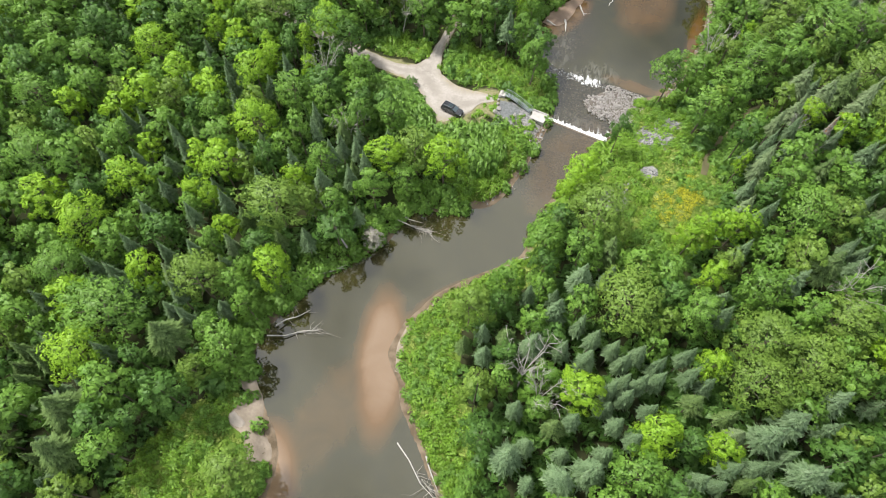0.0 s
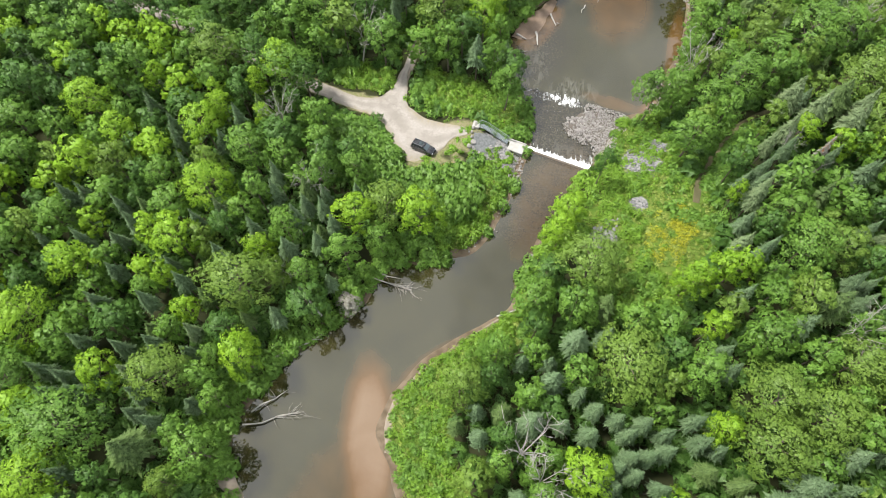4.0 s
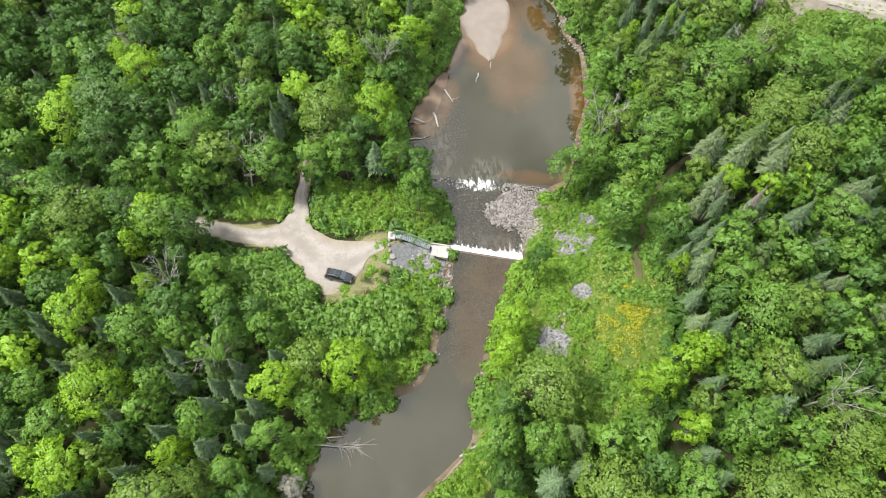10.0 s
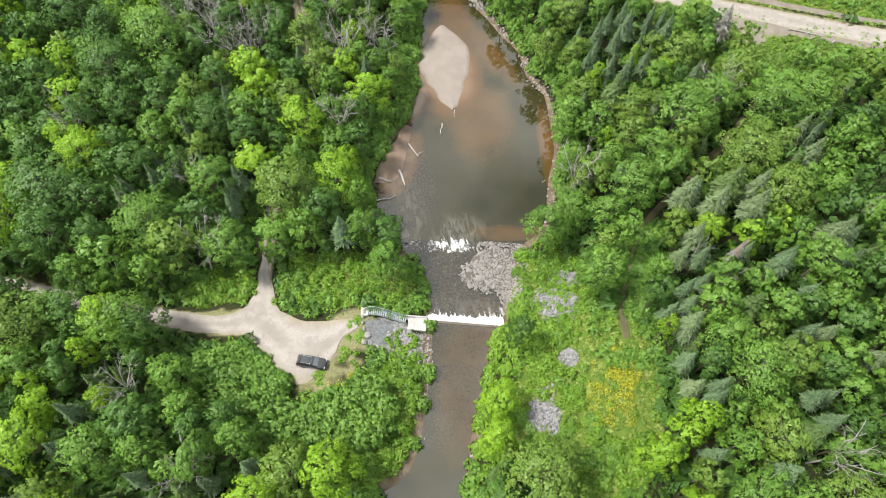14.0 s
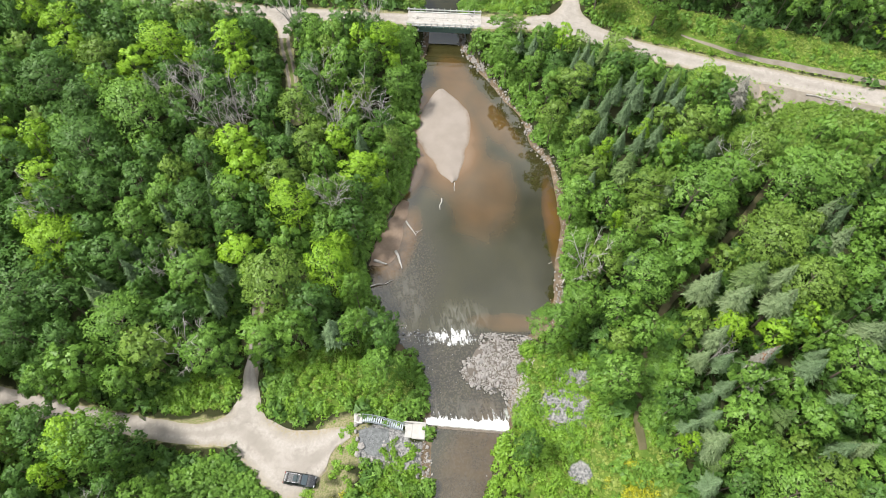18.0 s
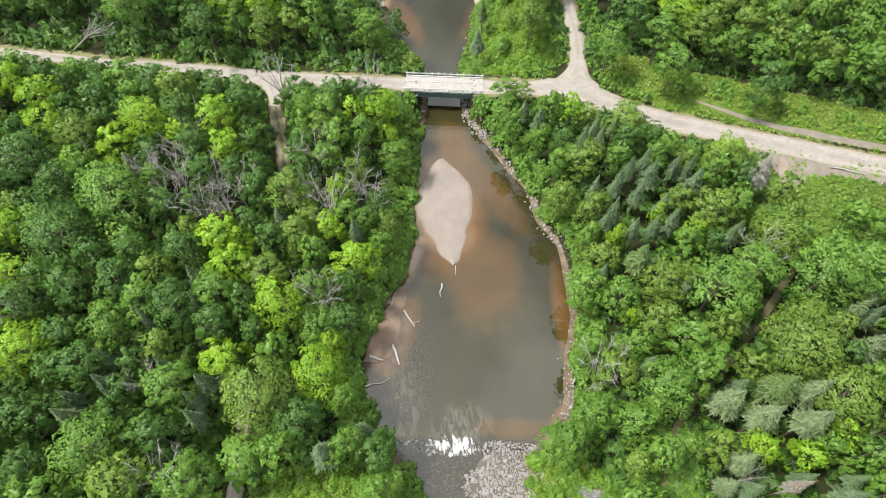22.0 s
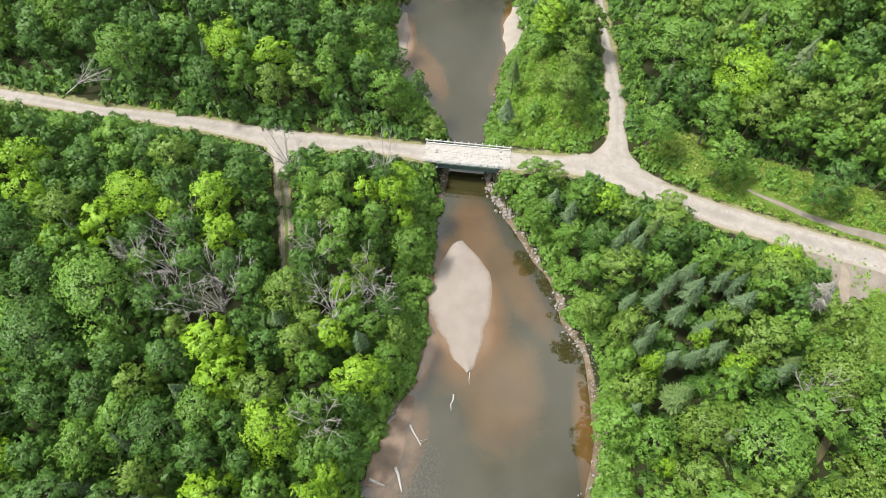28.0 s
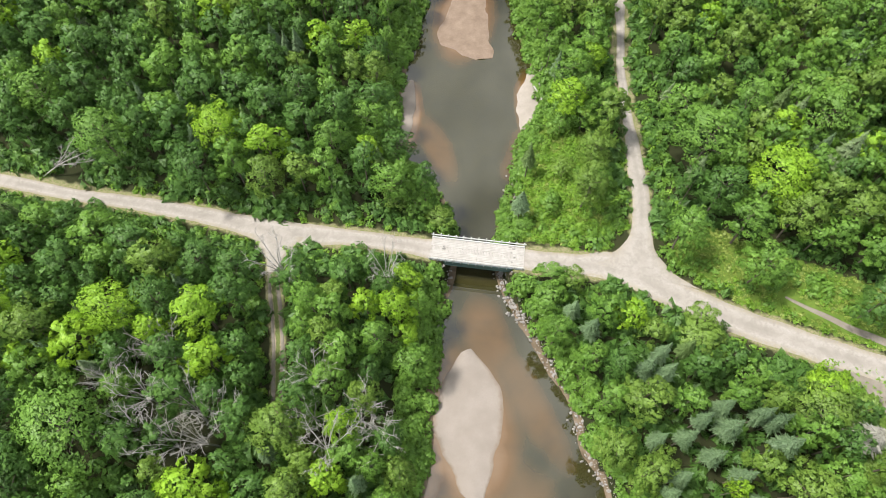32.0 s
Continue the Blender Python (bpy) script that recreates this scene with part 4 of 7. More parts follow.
def plant(kind, tone, x, y, high, wide, group):
    """One tree of its own: an Empty at its base with trunk and crown."""
    k = int(rng.integers(5 if kind == "cone" else 10))
    if kind == "broad" and wide > 4.1:
        k = 10 + k % 3
    key = (kind, tone, k)
    crown, trunk = MODELS[kind][k]
    base = new(TREE_NAMES[kind])
    if key not in tree_data:
        c = mesh_object("crown", *crown[:2], LEAF[tone], base, attrs={"shoot_lit": crown[3]}, normals=crown[2])
        t = mesh_object("trunk", *trunk, BARK, base)
        tree_data[key] = (c.data, t.data)
    else:
        for part_name, data in zip(("crown", "trunk"), tree_data[key]):
            new(part_name, data).parent = base
    unit_h, unit_r = (12.0, 3.0) if kind == "broad" else (14.0, 2.3)
    base.location = (x, y, height_at(x, y) - 0.05)
    base.rotation_euler = (0, 0, float(rng.random() * 6.28))
    uneven = float(rng.uniform(0.86, 1.14))
    base.scale = (wide / unit_r * uneven, wide / unit_r / uneven, high / unit_h)
    return tagged(base, TREE_LABELS[tone], "tree", group)


# trees told apart: x, y, height, crown radius, tone
NOTED = []
NOTED += [(-72.2, -61.5, 12.8, 1.7, "spruce"), (-67.1, -67.3, 12.8, 1.7, "spruce"), (-61.7, -68.3, 13.8, 4.3, "green"), (-60.4, -61.8, 15.3, 5.8, "green"), (-59.2, -76.3, 15.2, 3.7, "fir"), (-58.4, -67.3, 12.8, 1.7, "spruce"), (-57.1, -81.7, 15.2, 3.7, "fir"), (-50.5, -63.3, 14.9, 3.4, "fir"), (-42.2, -62.3, 13.3, 3.8, "green"), (1.8, -69.7, 15.5, 3.8, "spruce"), (2.1, -62.8, 12.8, 1.7, "spruce"), (9.0, -71.2, 15.0, 3.5, "spruce"), (10.0, -62.9, 12.8, 1.7, "spruce"), (13.1, -69.1, 14.8, 3.3, "spruce"), (14.8, -66.4, 12.8, 1.7, "spruce"), (15.9, -62.3, 12.8, 1.7, "spruce"), (18.4, -63.9, 12.8, 1.7, "spruce"), (19.5, -68.4, 13.3, 3.8, "green"), (21.5, -62.3, 12.9, 3.4, "bright"), (27.1, -67.3, 12.8, 1.7, "spruce"), (30.2, -62.4, 11.9, 2.4, "bright"), (31.4, -64.8, 12.8, 1.7, "spruce"), (41.3, -63.7, 15.5, 3.8, "spruce"), (-94.3, -23.8, 13.8, 4.3, "green")]
NOTED += [(-87.3, -36.7, 14.3, 4.8, "green"), (-81.5, -44.0, 13.3, 3.8, "green"), (-76.0, -34.1, 12.8, 1.7, "spruce"), (-75.8, -25.4, 12.8, 1.7, "spruce"), (-73.0, -46.7, 13.8, 4.3, "green"), (-72.9, -24.8, 12.8, 1.7, "spruce"), (-72.0, -56.5, 13.8, 4.3, "green"), (-70.3, -32.9, 12.8, 1.7, "spruce"), (-69.6, -37.3, 13.2, 3.7, "bright"), (-67.8, -54.1, 12.8, 1.7, "spruce"), (-66.0, -26.4, 12.8, 1.7, "spruce"), (-65.8, -43.2, 12.5, 1.5, "rust"), (-65.2, -57.3, 12.8, 1.7, "spruce"), (-63.9, -54.7, 12.8, 1.7, "spruce"), (-63.7, -49.4, 12.8, 1.7, "spruce"), (-63.4, -43.1, 12.8, 1.7, "spruce"), (-62.8, -29.4, 12.8, 1.7, "spruce"), (-60.8, -20.0, 12.4, 2.9, "green"), (-60.3, -56.7, 12.8, 1.7, "spruce"), (-59.2, -53.1, 12.4, 2.9, "green"), (-57.5, -25.6, 12.9, 3.4, "green"), (-57.4, -49.5, 12.8, 1.7, "spruce"), (-55.9, -42.0, 12.8, 1.7, "spruce"), (-54.8, -31.3, 13.3, 3.8, "bright")]
NOTED += [(-54.6, -37.6, 11.4, 1.9, "bright"), (-52.6, -48.4, 12.8, 1.7, "spruce"), (-52.2, -28.0, 12.8, 1.7, "spruce"), (-52.2, -55.9, 12.8, 1.7, "spruce"), (-52.0, -21.8, 13.8, 4.3, "bright"), (-51.5, -38.4, 12.8, 1.7, "spruce"), (-50.0, -52.7, 13.8, 4.3, "olive"), (-49.7, -59.3, 12.8, 1.7, "spruce"), (-47.2, -33.0, 12.8, 1.7, "spruce"), (-45.0, -34.6, 12.8, 1.7, "spruce"), (-42.9, -28.1, 12.8, 1.7, "spruce"), (-42.6, -37.4, 14.8, 5.3, "olive"), (-41.9, -54.8, 11.9, 2.4, "green"), (-41.2, -30.9, 11.9, 2.4, "bright"), (-41.0, -21.3, 12.8, 1.7, "spruce"), (-39.9, -48.1, 12.9, 3.4, "bright"), (-38.8, -54.4, 11.4, 1.9, "bright"), (-38.1, -27.0, 12.4, 2.9, "green"), (-36.6, -25.3, 12.8, 1.7, "spruce"), (-36.5, -59.9, 12.2, 2.7, "olive"), (-32.6, -23.2, 12.8, 1.7, "spruce"), (-32.1, -29.2, 12.8, 1.7, "spruce"), (-30.3, -25.9, 12.8, 1.7, "spruce"), (-28.7, -27.6, 12.8, 1.7, "spruce")]
NOTED += [(-27.2, -23.2, 12.9, 3.4, "bright"), (-22.5, -20.6, 13.3, 3.8, "olive"), (2.9, -33.9, 12.9, 3.4, "green"), (3.2, -53.0, 14.0, 2.7, "spruce"), (5.9, -46.9, 13.8, 2.5, "spruce"), (7.5, -52.8, 12.8, 1.7, "spruce"), (9.0, -34.6, 12.9, 3.4, "green"), (9.0, -40.7, 14.2, 2.9, "spruce"), (9.7, -48.2, 12.8, 1.7, "spruce"), (10.4, -58.8, 12.9, 3.4, "green"), (10.6, -28.0, 14.8, 5.3, "olive"), (11.9, -50.2, 12.8, 1.7, "spruce"), (12.9, -34.8, 14.0, 2.7, "fir"), (14.8, -51.2, 12.8, 1.7, "spruce"), (14.8, -57.4, 12.8, 1.7, "spruce"), (16.1, -43.3, 14.8, 5.3, "olive"), (16.4, -52.9, 12.8, 1.7, "spruce"), (16.6, -55.9, 12.8, 1.7, "spruce"), (17.0, -58.1, 12.8, 1.7, "spruce"), (18.5, -51.2, 12.8, 1.7, "spruce"), (19.2, -55.4, 12.8, 1.7, "spruce"), (20.3, -59.5, 12.8, 1.7, "spruce"), (21.5, -52.2, 12.8, 1.7, "spruce"), (21.5, -54.5, 12.8, 1.7, "spruce")]
NOTED += [(25.5, -50.1, 12.8, 1.7, "spruce"), (26.2, -52.7, 12.8, 1.7, "spruce"), (26.5, -28.5, 12.4, 2.9, "bright"), (27.2, -42.9, 12.9, 3.4, "green"), (29.1, -35.6, 11.9, 2.4, "bright"), (29.3, -50.6, 11.9, 2.4, "bright"), (34.2, -24.7, 12.4, 2.9, "bright"), (34.2, -29.9, 12.8, 1.7, "spruce"), (35.4, -52.2, 14.3, 4.8, "olive"), (36.3, -59.6, 15.5, 3.8, "spruce"), (36.5, -45.6, 14.3, 4.8, "green"), (37.2, -22.8, 12.8, 1.7, "spruce"), (37.3, -36.1, 13.5, 4.0, "green"), (38.8, -21.2, 12.8, 1.7, "spruce"), (40.0, -56.7, 14.0, 2.7, "spruce"), (42.3, -33.9, 13.8, 2.5, "spruce"), (43.5, -29.3, 13.3, 3.8, "green"), (43.6, -47.3, 14.3, 4.8, "olive"), (44.7, -20.3, 14.3, 4.8, "green"), (45.4, -56.3, 12.8, 1.7, "spruce"), (46.5, -52.1, 14.0, 2.7, "spruce"), (47.3, -30.1, 14.8, 3.3, "fir"), (49.2, -39.3, 13.8, 4.3, "green"), (51.4, -25.4, 12.8, 1.7, "spruce")]
NOTED += [(52.1, -28.9, 12.8, 1.7, "spruce"), (-100.2, -8.6, 13.3, 3.8, "green"), (-90.1, -12.4, 13.3, 3.8, "green"), (-79.7, -6.1, 13.8, 4.3, "green"), (-71.5, -12.4, 12.9, 3.4, "green"), (-69.9, 1.1, 11.9, 2.4, "bright"), (-69.8, -18.3, 12.9, 3.4, "olive"), (-64.1, 12.3, 13.3, 3.8, "green"), (-61.9, -10.1, 12.8, 1.7, "spruce"), (-60.8, -12.6, 12.8, 1.7, "spruce"), (-59.4, 7.3, 14.3, 4.8, "olive"), (-57.6, -17.6, 12.8, 1.7, "spruce"), (-56.7, -9.8, 13.3, 3.8, "green"), (-56.5, -1.8, 11.4, 1.9, "bright"), (-55.0, -5.2, 11.9, 2.4, "bright"), (-51.2, -7.1, 12.8, 1.7, "spruce"), (-50.5, 1.9, 11.4, 1.9, "bright"), (-47.7, -13.2, 13.3, 3.8, "green"), (-46.9, -6.0, 11.4, 1.9, "bright"), (-46.0, 5.3, 14.3, 4.8, "green"), (-41.7, -17.9, 12.8, 1.7, "spruce"), (-41.2, -14.4, 12.4, 2.9, "green"), (-40.5, 10.3, 11.9, 2.4, "bright"), (-35.3, 8.7, 12.2, 2.7, "green")]
NOTED += [(-34.4, -16.6, 12.9, 3.4, "green"), (-29.7, -4.4, 11.9, 2.4, "green"), (-29.2, 14.8, 13.3, 3.8, "green"), (-28.5, -15.1, 12.2, 2.7, "green"), (-24.7, -15.5, 12.4, 2.9, "green"), (-11.1, 14.9, 13.8, 2.5, "spruce"), (-8.2, 15.3, 12.4, 2.9, "green"), (-4.7, 8.5, 12.4, 2.9, "green"), (23.9, 4.1, 12.6, 3.1, "green"), (28.1, -0.6, 13.3, 3.8, "green"), (32.6, 18.0, 12.9, 3.4, "green"), (34.9, -11.1, 10.9, 1.4, "bright"), (35.4, -4.6, 13.2, 3.7, "green"), (37.7, -12.0, 14.5, 2.5, "grey"), (38.1, 13.8, 13.8, 4.3, "green"), (39.5, -6.3, 12.8, 1.7, "spruce"), (42.3, -14.6, 13.0, 3.5, "green"), (44.3, 2.1, 14.0, 2.2, "grey"), (46.1, 10.0, 15.2, 2.9, "grey"), (47.9, 3.5, 11.9, 2.4, "bright"), (48.2, -10.7, 13.8, 2.5, "fir"), (49.8, 6.9, 15.8, 3.2, "grey"), (50.2, -19.7, 13.3, 3.8, "green"), (50.9, -1.1, 13.2, 1.4, "rust")]
NOTED += [(54.0, 10.3, 14.8, 3.3, "fir"), (55.0, -16.2, 12.8, 1.7, "spruce"), (55.7, 5.0, 16.0, 3.7, "grey"), (58.2, 8.9, 14.8, 2.6, "grey"), (60.0, 15.7, 14.8, 5.3, "green"), (62.5, 7.5, 14.3, 4.8, "green"), (62.7, -5.7, 13.3, 3.8, "green"), (67.0, -2.0, 15.0, 2.8, "grey"), (70.3, 13.4, 15.0, 2.8, "grey"), (71.7, 19.2, 14.0, 2.2, "grey"), (74.0, 18.2, 12.8, 1.7, "spruce"), (-71.8, 38.7, 12.8, 1.7, "spruce"), (-70.3, 21.6, 13.3, 3.8, "green"), (-65.0, 28.6, 14.3, 4.8, "bright"), (-62.5, 36.4, 12.8, 1.7, "spruce"), (-57.6, 30.5, 15.5, 6.7, "dark"), (-57.2, 23.3, 13.8, 4.3, "dark"), (-56.4, 42.5, 12.4, 2.9, "bright"), (-56.0, 50.9, 13.3, 3.8, "bright"), (-52.8, 37.7, 13.8, 4.3, "bright"), (-50.8, 27.7, 13.5, 4.0, "dark"), (-50.1, 20.9, 12.9, 3.4, "green"), (-48.8, 55.9, 15.1, 5.6, "dark"), (-46.3, 47.0, 13.3, 3.8, "dark")]
NOTED += [(-45.6, 29.5, 12.8, 1.7, "spruce"), (-45.4, 26.5, 13.8, 2.0, "grey"), (-44.1, 34.0, 13.3, 3.8, "dark"), (-41.7, 21.3, 14.3, 4.8, "green"), (-41.0, 34.6, 12.8, 1.7, "spruce"), (-40.9, 30.7, 12.8, 1.7, "spruce"), (-40.7, 39.4, 13.3, 3.8, "green"), (-39.2, 46.3, 13.3, 3.8, "dark"), (-35.4, 39.9, 12.8, 1.7, "spruce"), (-35.4, 42.8, 13.2, 3.7, "green"), (-32.4, 31.5, 12.8, 1.7, "spruce"), (-31.5, 28.0, 13.3, 3.8, "green"), (-30.9, 40.7, 13.8, 4.3, "dark"), (-29.6, 50.9, 13.2, 3.7, "green"), (-28.5, 25.8, 12.8, 1.7, "spruce"), (-28.5, 23.2, 12.8, 1.7, "spruce"), (-28.1, 45.5, 12.8, 1.7, "spruce"), (-27.8, 40.8, 12.8, 1.7, "spruce"), (-25.1, 36.8, 12.9, 3.4, "dark"), (-25.0, 42.1, 13.2, 3.7, "green"), (-19.1, 24.4, 14.8, 5.3, "olive"), (-17.0, 43.8, 13.3, 3.8, "olive"), (-15.7, 38.7, 13.8, 4.3, "bright"), (-14.4, 20.3, 13.3, 3.8, "green")]
NOTED += [(-12.2, 58.8, 13.3, 3.8, "olive"), (-11.1, 50.6, 12.9, 3.4, "olive"), (-10.8, 26.6, 13.8, 4.3, "bright"), (-5.8, 34.9, 12.6, 3.1, "dark"), (-3.7, 58.3, 11.9, 2.4, "bright"), (-2.8, 44.7, 13.3, 3.8, "bright"), (-2.3, 50.3, 12.8, 1.7, "spruce"), (30.7, 22.7, 12.2, 2.7, "green"), (33.5, 32.9, 13.0, 3.5, "green"), (35.2, 57.3, 12.4, 2.9, "green"), (36.2, 34.1, 12.8, 1.7, "spruce"), (37.3, 37.2, 12.9, 3.4, "olive"), (37.5, 29.8, 12.9, 3.4, "green"), (38.2, 26.0, 10.9, 1.4, "bright"), (38.7, 46.4, 12.6, 3.1, "green"), (39.7, 55.7, 13.3, 3.8, "green"), (39.9, 43.3, 12.8, 1.7, "spruce"), (40.4, 50.5, 12.8, 1.7, "spruce"), (40.7, 40.2, 11.4, 1.9, "bright"), (41.5, 24.0, 12.9, 3.4, "green"), (42.0, 45.2, 12.8, 1.7, "spruce"), (42.4, 34.6, 14.2, 2.9, "fir"), (43.4, 40.3, 12.8, 1.7, "spruce"), (43.9, 59.3, 12.8, 1.7, "spruce")]
NOTED += [(44.3, 50.2, 12.8, 1.7, "spruce"), (44.7, 20.2, 13.3, 3.8, "green"), (45.0, 30.0, 13.3, 3.8, "green"), (47.0, 52.2, 12.8, 1.7, "spruce"), (47.0, 47.2, 12.8, 1.7, "spruce"), (47.1, 40.1, 12.8, 1.7, "spruce"), (47.6, 28.4, 13.5, 1.8, "grey"), (48.9, 42.6, 10.9, 1.4, "bright"), (50.2, 44.1, 12.8, 1.7, "spruce"), (50.5, 53.4, 12.8, 1.7, "spruce"), (50.5, 50.6, 13.2, 2.1, "spruce"), (50.6, 40.7, 12.8, 1.7, "spruce"), (52.1, 26.4, 15.1, 5.6, "green"), (52.7, 37.5, 11.9, 2.4, "bright"), (55.8, 51.7, 12.8, 1.7, "spruce"), (57.3, 47.2, 13.5, 2.3, "spruce"), (57.5, 41.0, 13.5, 4.0, "green"), (57.8, 50.6, 12.8, 1.7, "spruce"), (59.3, 29.4, 13.5, 4.0, "green"), (65.5, 51.3, 13.8, 4.3, "olive"), (66.0, 34.1, 13.8, 4.3, "olive"), (69.8, 25.8, 15.1, 5.6, "green"), (76.6, 26.1, 14.3, 4.8, "green"), (-62.3, 94.7, 12.9, 3.4, "bright")]
NOTED += [(-58.0, 60.3, 12.9, 3.4, "bright"), (-56.6, 73.6, 14.8, 5.3, "dark"), (-56.6, 90.0, 13.3, 3.8, "bright"), (-54.2, 82.3, 12.9, 3.4, "bright"), (-49.8, 67.1, 13.2, 3.7, "green"), (-48.6, 78.4, 13.3, 3.8, "olive"), (-40.5, 62.0, 15.5, 6.0, "green"), (-37.0, 79.7, 13.8, 4.3, "bright"), (-36.7, 92.1, 13.3, 3.8, "dark"), (-30.7, 80.0, 13.3, 3.8, "dark"), (-24.5, 86.9, 12.9, 3.4, "green"), (-23.5, 77.2, 13.5, 4.0, "bright"), (-21.2, 64.2, 12.4, 2.9, "green"), (-19.5, 84.6, 12.6, 3.1, "green"), (-7.5, 77.4, 12.2, 2.7, "green"), (-5.0, 64.7, 12.4, 2.9, "green"), (-1.5, 91.5, 12.2, 2.7, "green"), (-0.2, 62.1, 11.9, 2.4, "olive"), (2.5, 70.0, 12.4, 2.9, "green"), (2.9, 88.5, 12.6, 3.1, "green"), (5.4, 63.1, 13.0, 3.5, "green"), (8.3, 88.7, 12.9, 3.4, "green"), (26.3, 84.5, 12.2, 2.7, "green"), (28.3, 64.7, 11.8, 2.3, "green")]
NOTED += [(30.1, 68.5, 12.2, 2.7, "green"), (31.1, 75.2, 12.4, 2.9, "green"), (34.1, 63.4, 12.0, 2.5, "green"), (39.8, 91.4, 12.9, 3.4, "green"), (41.4, 60.5, 12.8, 1.7, "spruce"), (42.6, 98.6, 12.6, 3.1, "olive"), (44.0, 62.2, 12.8, 1.7, "spruce"), (52.0, 64.6, 13.3, 3.8, "green"), (53.4, 92.0, 12.9, 3.4, "dark"), (53.9, 81.5, 13.0, 3.5, "green"), (61.4, 87.2, 13.2, 3.7, "dark"), (62.5, 97.9, 15.1, 5.6, "green"), (64.0, 73.6, 13.2, 3.7, "green"), (64.0, 81.1, 13.2, 3.7, "green"), (71.8, 88.3, 14.8, 5.3, "bright"), (72.5, 81.1, 13.2, 3.7, "green"), (80.2, 65.2, 13.3, 3.8, "dark"), (81.9, 80.9, 13.3, 3.8, "olive"), (85.5, 91.8, 15.8, 3.2, "grey"), (-58.1, 112.2, 13.8, 4.3, "green"), (-54.6, 124.1, 13.3, 3.8, "green"), (-51.1, 112.1, 12.9, 3.4, "green"), (-42.2, 113.0, 14.3, 4.8, "green"), (-36.2, 120.8, 12.8, 1.7, "spruce")]
NOTED += [(-28.8, 118.4, 12.8, 1.7, "spruce"), (-26.0, 104.5, 13.5, 4.0, "dark"), (-21.9, 112.0, 13.8, 4.3, "bright"), (-14.0, 100.9, 12.9, 3.4, "olive"), (-13.4, 107.3, 13.3, 3.8, "bright"), (-7.8, 119.4, 13.3, 3.8, "dark"), (-2.4, 106.9, 12.9, 3.4, "green"), (3.8, 112.7, 12.9, 3.4, "green"), (41.8, 113.0, 13.2, 3.7, "bright"), (54.2, 101.0, 12.6, 3.1, "green"), (54.4, 108.9, 12.8, 3.3, "green"), (61.5, 105.9, 13.5, 4.0, "green"), (73.9, 105.7, 13.5, 4.0, "green"), (84.6, 105.8, 13.3, 3.8, "green"), (86.1, 100.7, 14.3, 4.8, "green")]

# a close row of trees hides the access road
NOTED += [(x, float(np.interp(x, [p[0] for p in WEST_ROAD], [p[1] for p in WEST_ROAD])) - 4.6, 12.5 + (k * 7 % 5) * 0.5, 3.1 + (k * 3 % 4) * 0.25, ("dark", "green", "dark", "green")[k % 4]) for k, x in enumerate(range(-82, -39, 5))]


def tone_at(x, y, rand):
    """The forest's mix by place."""
    cone = 0.04
    for cx, cy, r, p in ((-42, -42, 24, 0.2), (10, -52, 18, 0.3), (66, -6, 28, 0.2), (-60, -76, 14, 0.55), (30, -66, 24, 0.3)):
        cone = max(cone, p * float(np.exp(-(((x - cx) ** 2 + (y - cy) ** 2) / r**2))))
    if rand.random() < cone:
        return "cone", rand.choice(["spruce", "fir", "grey"], p=[0.6, 0.3, 0.1])
    patch = float(value_noise(x, y, 26, 12))
    bright = 0.05 + 0.15 * smooth(patch, 0.5, 0.8)
    dark = (0.18 if x < -60 else 0.28) + 0.22 * smooth(patch, 0.5, 0.2)
    olive = 0.12 if x < 18 or y < -24 else 0.24
    if x > 18:
        dark, bright = dark * 0.6, 0.45 * bright
    if x < -12 and y > 18:
        dark, bright = dark + 0.28, 0.6 * bright
    elif x < -55:
        bright += 0.12
    w = np.array([1 - bright - dark - olive, bright, dark, olive])
    return "broad", rand.choice(["green", "bright", "dark", "olive"], p=w / w.sum())


class Spread:
    """Keeps crowns from standing in one another."""

    def __init__(self, cell=8.0):
        self.cell, self.cells = cell, {}

    def free(self, x, y, r):
        i, j = int(x // self.cell), int(y // self.cell)
        for a in (-1, 0, 1):
            for b in (-1, 0, 1):
                for px, py, pr in self.cells.get((i + a, j + b), ()):
                    if (px - x) ** 2 + (py - y) ** 2 < (0.7 * (r + pr)) ** 2:
                        return False
        return True

    def take(self, x, y, r):
        self.cells.setdefault((int(x // self.cell), int(y // self.cell)), []).append((x, y, r))


WOODS = np.array([(-76, -94), (-126, -6), (-106, 50), (-86, 108), (-82, 170), (122, 160), (134, 100), (120, 56), (102, 26), (82, -12), (68, -56), (64, -94)], float)
BARE = [(-5.4, -0.2, 1.5), (80.5, 49.6, 2.4), (85.5, 50.6, 2.4), (91, 47.6, 2.2), (97, 45, 2.0), (79.6, 46.2, 1.3), (-8.3, -0.5, 2.4), (21.5, -1.5, 3.2), (24.8, 2.5, 1.8), (-52, 111.5, 3.2), (-39.6, -65.6, 1.5), (-38.2, -70.6, 2.7), (-34.6, -75, 1.7), (14.2, -19.5, 2.9), (20.5, -11, 1.6), (13, 7, 5.5), (-2.2, 0.2, 2.8), (-3.6, -3.4, 3.1), (-17, -6.5, 3.4), (-20.4, -8.6, 2.8), (-15, -7.4, 2.6), (-12.5, -4, 2.6), (-13, 4.4, 1.7), (-1.2, -3.6, 3.3), (-26.2, -27, 1.8)]
